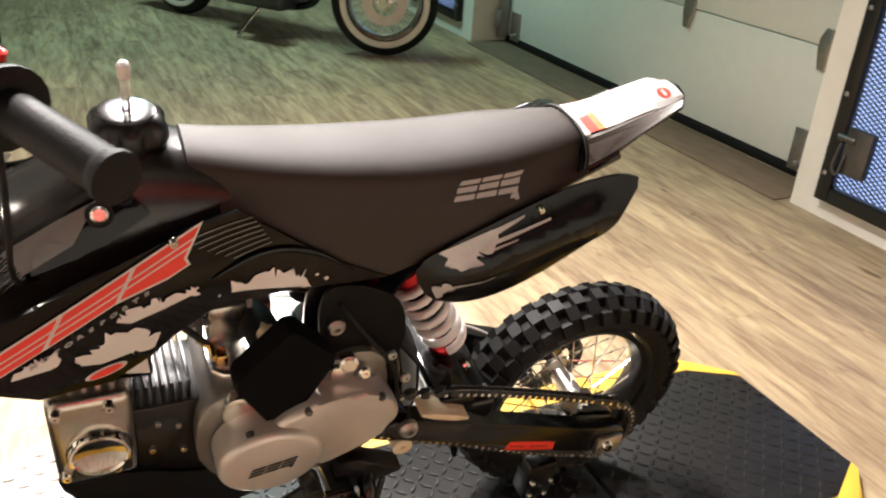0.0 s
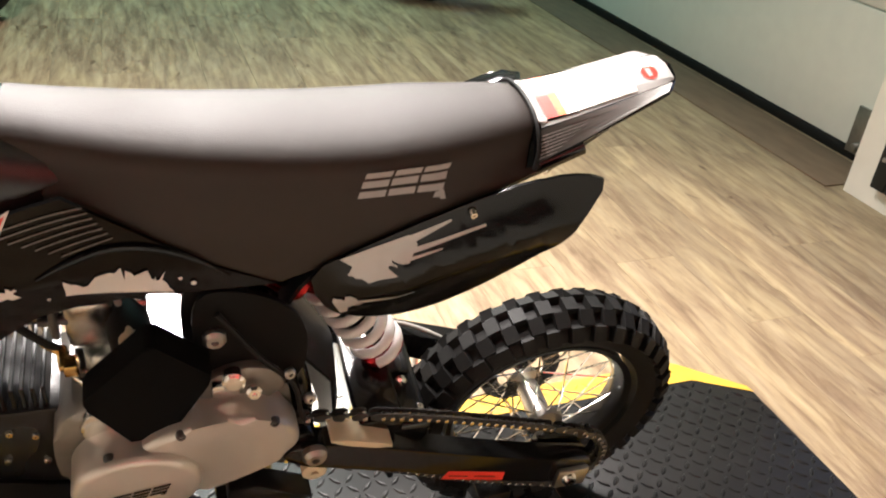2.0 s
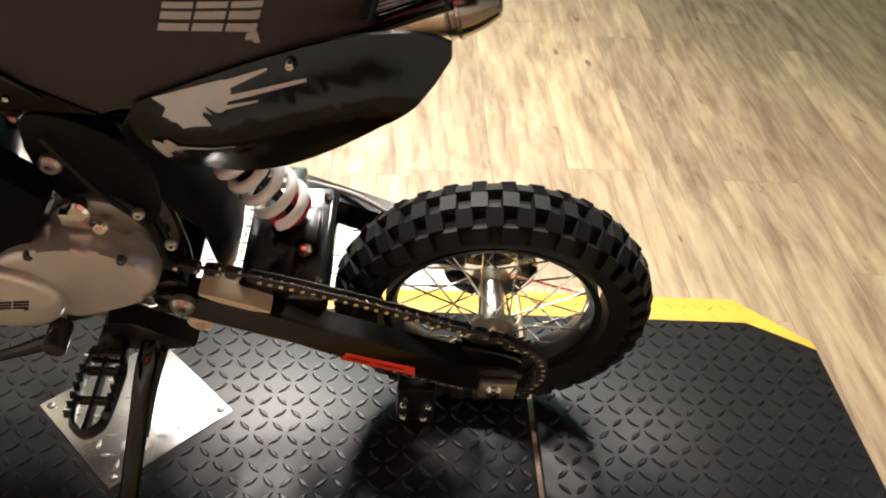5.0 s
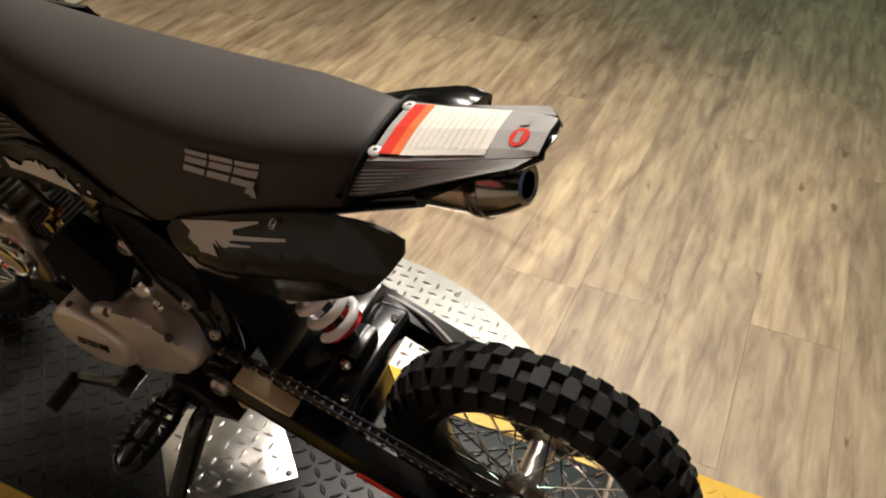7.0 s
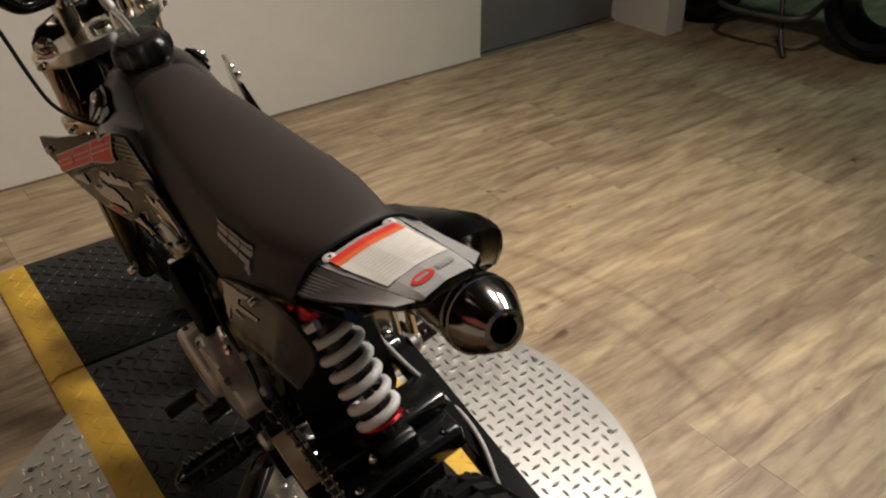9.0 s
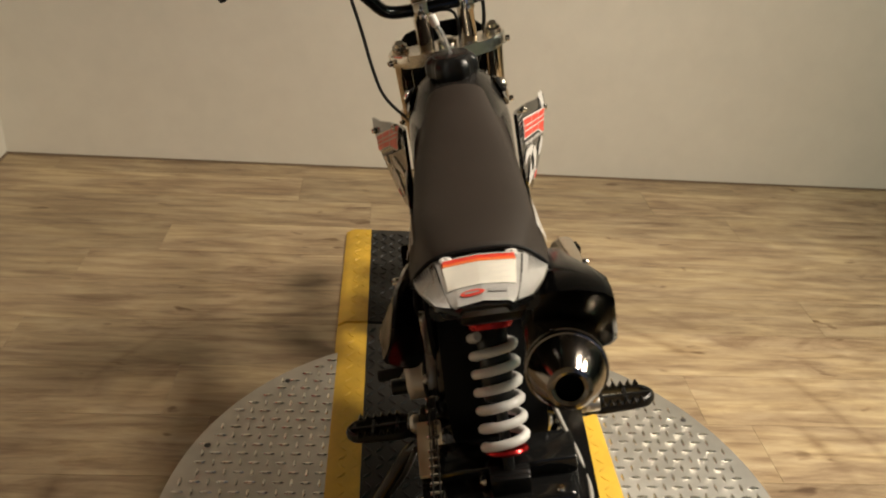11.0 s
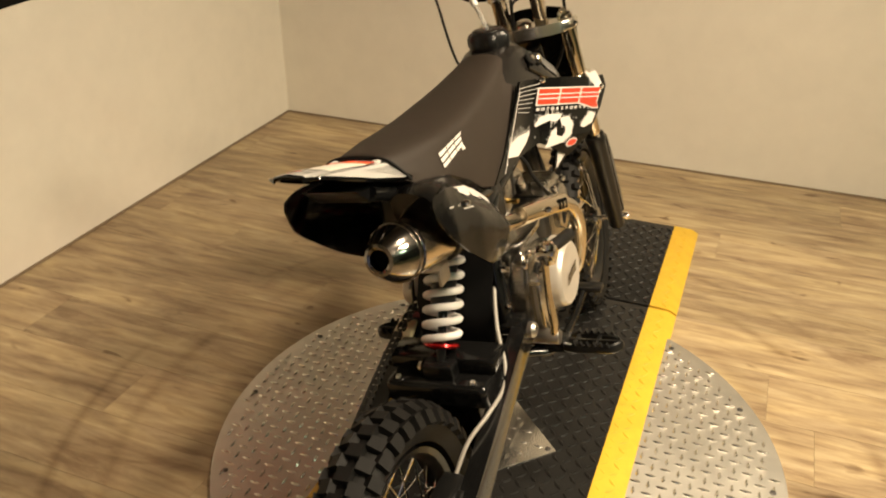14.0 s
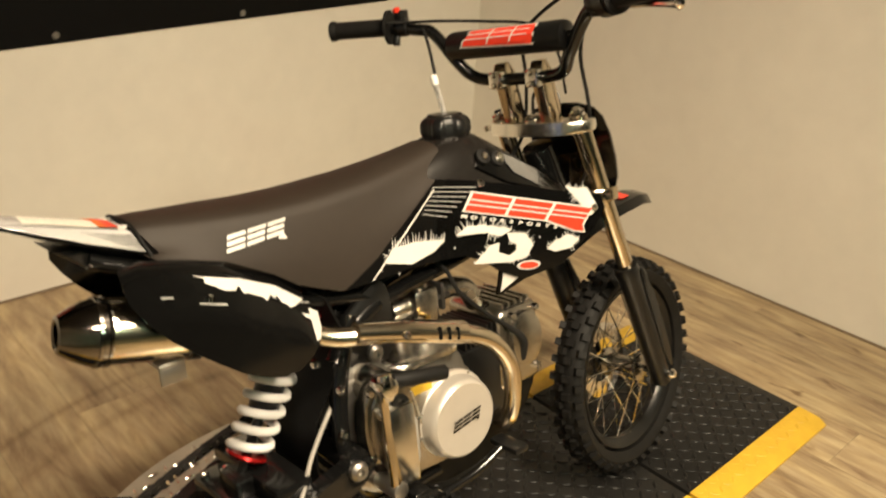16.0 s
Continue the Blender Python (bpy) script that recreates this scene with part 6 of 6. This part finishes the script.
# side number panels
PANEL = [(-0.792, 0.668), (-0.85, 0.697), (-0.92, 0.730), (-0.985, 0.756), (-1.035, 0.771), (-1.075, 0.773), (-1.104, 0.764), (-1.078, 0.718), (-1.035, 0.672), (-0.985, 0.630), (-0.93, 0.595), (-0.885, 0.584), (-0.835, 0.600), (-0.80, 0.632)]


def u_panel(y, z, s=1):
    edge = float(np.interp(y, [-1.10, -1.035, -0.92, -0.79], [0.760, 0.772, 0.730, 0.672]))
    d = edge - z
    bulge = 0.034 * math.exp(-((y + 0.90) / 0.11) ** 2) if s > 0 else 0.016 * math.exp(-((d - 0.055) / 0.040) ** 2) * max(0.0, min(1.0, (-0.80 - y) / 0.08)) * max(0.0, min(1.0, (y + 1.11) / 0.08))
    return 0.092 + 0.010 * math.sin(min(d / 0.09, 1) * 2.2) + bulge * min(d / 0.05, 1) - 2.0 * max(0, 0.66 - z) ** 2 + 0.05 * max(0, -1.0 - y)


POD = [(-0.818, 0.637), (-0.838, 0.663), (-0.887, 0.699), (-0.950, 0.733), (-1.010, 0.751), (-1.060, 0.763), (-1.084, 0.759), (-1.080, 0.733), (-1.053, 0.689), (-1.008, 0.646), (-0.942, 0.594), (-0.889, 0.574), (-0.860, 0.590), (-0.838, 0.617)]


def u_pod(y, z):
    edge = float(np.interp(y, [-1.07, -1.0, -0.945, -0.885, -0.838, -0.818], [0.762, 0.750, 0.731, 0.697, 0.663, 0.640]))
    d = min(max((edge - z) / 0.055, 0.0), 1.0)
    wide = 0.100 if y < -0.862 else 0.042
    swell = math.exp(-((y + 0.862) / wide) ** 2)
    return 0.096 + 0.034 * max(0.0, min(1.0, (-0.89 - y) / 0.15)) + 0.020 * d * max(0.0, min(1.0, (y + 1.10) / 0.14)) + 0.022 * swell * math.sin(d * 1.57) - 0.6 * max(0, 0.615 - z) ** 1.3


PRINTS = {
    1: ([ragged([(-0.842, 0.664), (-0.880, 0.694), (-0.935, 0.722), (-1.00, 0.746), (-0.985, 0.738), (-0.925, 0.710), (-0.885, 0.684), (-0.858, 0.664)], (4, 5, 6), 9, 0.008, 41),
         ragged([(-0.822, 0.640), (-0.838, 0.652), (-0.846, 0.640), (-0.830, 0.622)], (1, 2), 12, 0.016, 43)],
        [[(-0.965, 0.700), (-1.000, 0.712), (-1.000, 0.7135), (-0.965, 0.7025)], [(-0.832, 0.655), (-0.862, 0.668), (-0.862, 0.6695), (-0.832, 0.6565)], [(-1.03, 0.728), (-1.045, 0.732), (-1.045, 0.7345), (-1.03, 0.7305)]]),
    -1: ([ragged([(-0.822, 0.683), (-0.854, 0.696), (-0.892, 0.711), (-0.884, 0.694), (-0.874, 0.684), (-0.866, 0.672), (-0.848, 0.668), (-0.834, 0.676)], (2, 3, 4, 5, 6), 12, 0.009, 44),
          ragged([(-0.815, 0.634), (-0.840, 0.640), (-0.836, 0.629), (-0.821, 0.623)], (0, 1, 2), 10, 0.009, 45)],
         [[(-0.890, 0.709), (-0.934, 0.728), (-0.934, 0.7255), (-0.898, 0.704)], [(-0.893, 0.697), (-0.969, 0.7245), (-0.970, 0.722), (-0.895, 0.6925)], [(-0.890, 0.688), (-0.925, 0.700), (-0.925, 0.6985), (-0.890, 0.6845)], [(-0.838, 0.637), (-0.899, 0.648), (-0.899, 0.6465), (-0.838, 0.633)]]),
}
for s in (-1, 1):
    shape, depth = (POD, u_pod) if s > 0 else (PANEL, u_panel)
    side = skin(rounded([Vector(p) for p in shape], 1), lambda y, z: Vector((s * (depth(y, z) if s > 0 else u_panel(y, z, s)), y, z)), 0.004, 0.014, (s, 0, 0))
    pn = part("side_panel", side, PANELBLACK, bike, "gloss black side panel with white splash", smooth=60)
    if s > 0:
        top = [Vector(p) for p in POD[1:9]]
        bm = loft([[Vector((u_pod(*p) - 0.001, p.x, p.y)), Vector((u_pod(*p) - 0.010, p.x + 0.002, p.y + 0.007)), Vector((0.094, p.x + 0.010, p.y + 0.009)), Vector((0.070, p.x + 0.022, p.y + 0.004)), Vector((0.050, p.x + 0.030, p.y - 0.008))] for p in top], closed=False)
        bmesh.ops.recalc_face_normals(bm, faces=bm.faces)
        bmesh.ops.solidify(bm, geom=list(bm.faces), thickness=0.003)
        part("panel_shoulder", bm, PANELBLACK, pn, "rolled inner edge of the panel", smooth=60)

    def on_panel(y, z):
        return Vector((s * ((u_pod(y, z) if s > 0 else u_panel(y, z, s)) + 0.0016), y, z))
    # left splash is toned down to silver as the shaded copy
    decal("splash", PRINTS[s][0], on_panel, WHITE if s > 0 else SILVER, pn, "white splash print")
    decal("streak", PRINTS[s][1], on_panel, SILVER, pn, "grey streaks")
    bolt("panel_bolt", (s * (u_pod(-0.985, 0.715) if s > 0 else u_panel(-0.955, 0.735, s)), -0.985 if s > 0 else -0.955, 0.715 if s > 0 else 0.735), (s, 0, 0), 0.005, pn)
# the bars are turned a little to the left
STEER = Matrix.Translation((0, -0.262, 0.77)) @ Matrix.Rotation(radians(7.0), 4, Vector((0, -0.403, 1)).normalized()) @ Matrix.Translation((0, 0.262, -0.77))
for ob in bike.children:
    if ob.name.split(".")[0] in ("fork", "handlebar", "front_wheel", "front_caliper", "throttle_cable", "brake_line", "switch_wire", "clutch_cable", "wire_bracket"):
        ob.matrix_basis = STEER
# swing-arm mark
decal("mark", [[(0.0, 0.0), (mark_w, 0.0), (mark_w, 1.0), (0.35, 1.0)]], lambda p, q: Vector((-0.1228, -0.985 - p / mark_w * 0.098, 0.277 - p / mark_w * 0.032 + q * 0.020)), RED, swing, "red block mark")
decal("mark_slot", [[(0.4, 0.40), (1.6, 0.40), (1.6, 0.52), (0.4, 0.52)], [(2.0, 0.42), (3.4, 0.42), (3.4, 0.54), (2.0, 0.54)]], lambda p, q: Vector((-0.1236, -0.985 - p / mark_w * 0.098, 0.277 - p / mark_w * 0.032 + q * 0.020)), SATIN, swing)
# engine marks
decal("mark", mark, lambda p, q: Vector((-0.1468, -0.574 - p / mark_w * 0.066, 0.388 + p / mark_w * 0.010 + q * 0.015)), FRAME, eng, "black block mark")
decal("mark", mark, lambda p, q: Vector((0.1490, -0.640 + p / mark_w * 0.062, 0.390 + p / mark_w * 0.010 + q * 0.017)), FRAME, eng, "black block mark")
# pad mark
def on_pad(r):
    def f(p, q):
        a = 0.50 + (q - 0.5) * 1.10
        return Vector((-0.082 + p / mark_w * 0.158, -0.320 - r * math.cos(a), 0.963 + r * math.sin(a)))
    return f


decal("mark_outline", [[(-0.15, -0.12), (mark_w - 0.5, -0.12), (mark_w - 0.45, -0.3), (mark_w - 0.05, -0.3), (mark_w + 0.1, 1.1), (0.3, 1.1)]], lambda p, q: on_pad(0.0262)(p, q), WHITE, bar, "white outline of the red mark")
decal("mark", [[(0.0, 0.0), (mark_w - 0.45, 0.0), (mark_w - 0.38, -0.2), (mark_w - 0.12, -0.2), (mark_w, 1.0), (0.38, 1.0)]], lambda p, q: on_pad(0.0268)(p, q), RED, bar, "red slanted block mark")

decal("mark_slot", [[(1.40, 0.0), (1.48, 0.0), (1.83, 1.0), (1.75, 1.0)], [(2.65, 0.0), (2.73, 0.0), (3.08, 1.0), (3.0, 1.0)]] + [[(0.02 + 0.36 * q, q - 0.03), (mark_w - 0.50 + 0.40 * q, q - 0.03), (mark_w - 0.48 + 0.40 * q, q + 0.03), (0.04 + 0.36 * q, q + 0.03)] for q in (0.36, 0.66)], lambda p, q: on_pad(0.0274)(p, q), WHITE, bar, "thin white slot in the red mark")

# front plate and fender
fp = skin(rounded([Vector(p) for p in ((-0.095, 0.80), (-0.06, 0.835), (0.06, 0.835), (0.095, 0.80), (0.085, 0.70), (0.05, 0.645), (-0.05, 0.645), (-0.085, 0.70))], 1), lambda x, z: Vector((x, -0.160 + (0.83 - z) * 0.42 - 2.2 * x * x, z)), 0.004, 0.03, (0, 1, 0.4))
part("front_number_plate", fp, PLASTIC, bike, "black front number plate").matrix_basis = STEER
rings = []
for y, z, hw in ((-0.235, 0.575, 0.035), (-0.16, 0.600, 0.045), (-0.07, 0.617, 0.052), (0.02, 0.622, 0.052), (0.065, 0.614, 0.044), (0.085, 0.606, 0.030)):
    rings.append([Vector((-hw, y, z - 0.022)), Vector((-hw * 0.8, y, z - 0.004)), Vector((0, y, z + 0.004)), Vector((hw * 0.8, y, z - 0.004)), Vector((hw, y, z - 0.022))])
bm = loft(rings, closed=False)
bmesh.ops.recalc_face_normals(bm, faces=bm.faces)
bmesh.ops.solidify(bm, geom=list(bm.faces), thickness=0.0035)
ff = part("front_fender", bm, PLASTIC, bike, "black front fender with a pink-red stripe")
ff.matrix_basis = STEER
decal("stripe", [[(-0.03, -0.03), (0.0, -0.03), (0.0, 0.03), (-0.03, 0.03)]], lambda y, x: Vector((x, y, 0.6275 - 0.25 * abs(x))), RED, ff, "red stripe")
part("tank_side_plate", slab(rounded([(-0.30, 0.70), (-0.255, 0.715), (-0.22, 0.65), (-0.25, 0.60), (-0.31, 0.62)], 1), 0, -0.05, 0.05, 0.01), SATIN, bike, "black block behind the steering head")

# ---- far motorcycle by the garage door ----
cruiser = thing("cruiser_motorcycle", "dark cruiser motorcycle with a whitewall tyre, parked by the garage door", "motorcycle", pose(3.43, -2.16, 0, 0, 0, -56.0))


def cruiser_wheel(y, label):
    w = part("wheel", lathe((-0.05, y, 0.30), (1, 0, 0), [(0, 0.208), (0.012, 0.198), (0.03, 0.186), (0.07, 0.186), (0.088, 0.198), (0.10, 0.208), (0.088, 0.205), (0.012, 0.205)], 56, True), CHROME, cruiser, label)
    prof = [(0.056 * math.sin(a), 0.248 + 0.052 * math.cos(a)) for a in np.linspace(-2.6, 2.6, 17)]
    part("tyre", lathe((0, y, 0.30), (1, 0, 0), prof, 64, True), RUBBER, w)
    for s in (-1, 1):
        part("whitewall", lathe((s * 0.0565, y, 0.30), (s, 0, 0), [(-0.006, 0.252), (-0.001, 0.250), (0.0, 0.238), (-0.004, 0.224), (-0.010, 0.216)], 64, True), WHITEWALL, w, "white tyre wall")
    part("hub", lathe((-0.07, y, 0.30), (1, 0, 0), [(0, 0.03), (0.01, 0.05), (0.05, 0.05), (0.06, 0.035), (0.09, 0.035), (0.10, 0.05), (0.13, 0.05), (0.14, 0.03)], 28), CHROME, w)
    part("brake_disc", lathe((-0.062, y, 0.30), (1, 0, 0), [(0, 0.125), (0.004, 0.125), (0.004, 0.07), (0, 0.07)], 40, True), STEEL, w)
    for k in range(30):
        a = 2 * math.pi * k / 30
        b = a + (0.6 if k % 2 else -0.6)
        s = 1 if (k // 2) % 2 else -1
        part("spoke", rod((s * 0.055, y + 0.045 * math.cos(b), 0.30 + 0.045 * math.sin(b)), (0.0, y + 0.188 * math.cos(a), 0.30 + 0.188 * math.sin(a)), 0.002, 6), CHROME, w)
    return w


TURNED = Matrix.Rotation(radians(34.3), 4, "Z")
cruiser_wheel(0.0, "chrome spoked wheel with whitewall tyre").matrix_basis = TURNED
cruiser_wheel(1.60, "chrome spoked wheel with whitewall tyre")


def fender(y, a0, a1):
    rings = []
    for a in np.linspace(a0, a1, 16):
        c, s = math.cos(a), math.sin(a)
        rings.append([Vector((x, y + r * c, 0.30 + r * s)) for x, r in ((-0.085, 0.27), (-0.08, 0.325), (-0.05, 0.34), (0, 0.345), (0.05, 0.34), (0.08, 0.325), (0.085, 0.27))])
    b = loft(rings, closed=False)
    bmesh.ops.recalc_face_normals(b, faces=b.faces)
    bmesh.ops.solidify(b, geom=list(b.faces), thickness=0.003)
    return b


part("fender", fender(0.0, 0.5, 3.0), PLASTIC, cruiser, "black fender").matrix_basis = TURNED
part("fender", fender(1.60, 0.2, 2.6), PLASTIC, cruiser, "black fender")
part("frame", join(tube([(0, 0.12, 0.80), (0, 0.40, 0.45), (0, 0.55, 0.20), (0, 1.1, 0.18), (0, 1.3, 0.35)], 0.022), tube([(0, 0.15, 0.85), (0, 0.7, 0.78), (0, 1.2, 0.62), (0, 1.5, 0.60)], 0.022)), FRAME, cruiser)
for s in (-1, 1):
    part("fork_leg", rod((s * 0.10, 0.0, 0.30), (s * 0.10, 0.22, 0.92), 0.026), CHROME, cruiser).matrix_basis = TURNED
part("engine", box((-0.17, 0.62, 0.16), (0.17, 1.10, 0.42), 0.05, 3), DARKALLOY, cruiser, "dark air-cooled twin engine")
for k in range(8):
    part("fin", box((-0.14, 0.66 + 0.001 * k, 0.42 + 0.022 * k), (0.14, 1.02, 0.432 + 0.022 * k), 0.004, 1), DARKALLOY, cruiser)
part("fuel_tank", loft([[Vector((w * math.cos(a), y, z + h * math.sin(a))) for a in np.linspace(0, 6.283, 20)[:-1]] for y, w, z, h in ((0.22, 0.05, 0.84, 0.05), (0.32, 0.13, 0.84, 0.11), (0.55, 0.17, 0.83, 0.13), (0.78, 0.13, 0.80, 0.09), (0.9, 0.05, 0.77, 0.05))]), PLASTIC, cruiser, "black fuel tank")
part("seat", box((-0.15, 0.88, 0.66), (0.15, 1.45, 0.76), 0.045, 4), SEAT, cruiser)
part("exhaust", tube([(0.16, 0.72, 0.30), (0.20, 0.80, 0.20), (0.21, 1.2, 0.18), (0.21, 1.9, 0.20)], [0.025, 0.028, 0.04, 0.042], 18), CHROME, cruiser, "chrome exhaust pipe")
part("floorboard", box((-0.30, 0.55, 0.26), (-0.17, 0.85, 0.285), 0.008), SATIN, cruiser)
part("handlebar", tube([(-0.42, 0.42, 1.02), (-0.28, 0.26, 1.06), (0, 0.22, 0.98), (0.28, 0.26, 1.06), (0.42, 0.42, 1.02)], 0.014), CHROME, cruiser).matrix_basis = TURNED
part("side_stand", tube([(-0.12, 0.80, 0.18), (-0.20, 0.84, 0.09), (-0.28, 0.86, 0.01)], 0.012), CHROME, cruiser)

# ---- dark parked machine at the unlit end ----
quad = thing("parked_machine", "black machine parked in the unlit end of the showroom", "motorcycle", pose(3.02, 0.42, 0, 0, 0, 8))
for y in (-0.42, 0.42):
    w = part("wheel", lathe((-0.11, y, 0.24), (1, 0, 0), [(0, 0.13), (0.02, 0.15), (0.18, 0.15), (0.20, 0.13), (0.12, 0.11), (0.08, 0.11)], 36, True), SATIN, quad)
    part("tyre", lathe((0, y, 0.24), (1, 0, 0), [(0.11 * math.sin(a), 0.185 + 0.055 * math.cos(a)) for a in np.linspace(-2.5, 2.5, 13)], 48, True), RUBBER, w)
part("body", box((-0.16, -0.55, 0.30), (0.45, 0.6, 0.78), 0.10, 4), INNER, quad, "black plastic bodywork")
part("fender", box((-0.22, -0.72, 0.50), (0.35, -0.18, 0.56), 0.025, 3), PLASTIC, quad)
part("fender", box((-0.22, 0.18, 0.50), (0.35, 0.72, 0.56), 0.025, 3), PLASTIC, quad)
part("foot_bar", tube([(-0.10, -0.22, 0.22), (-0.24, -0.18, 0.17), (-0.26, 0.0, 0.16), (-0.24, 0.18, 0.17), (-0.10, 0.22, 0.22)], 0.014), DARKALLOY, quad)
part("stand", tube([(-0.15, -0.05, 0.22), (-0.25, -0.12, 0.08), (-0.28, -0.16, 0.012)], 0.011), DARKALLOY, quad)

# ---- floor planks ----
PW, PL = 0.182, 1.22
plank_meshes = {}
rnd = random.Random(7)
y = Y0 - 0.24
while y < Y1 + 0.03:
    x = X0 - 0.02 - rnd.uniform(0.1, 1.15)
    while x < X1:
        a, b = max(x, X0 - 0.02), min(x + PL, X1)
        if b - a > 0.03:
            key = round(b - a, 3)
            if key not in plank_meshes:
                bm = box((0, 0, -0.004), (b - a - 0.0008, PW - 0.0008, 0.0), 0.0)
                me = bpy.data.meshes.new("plank")
                bm.to_mesh(me)
                bm.free()
                me.materials.append(PLANK)
                plank_meshes[key] = me
            ob = new("plank", plank_meshes[key])
            ob.location = (a, y, 0)
            ob.parent = floor
        x += PL
    y += PW
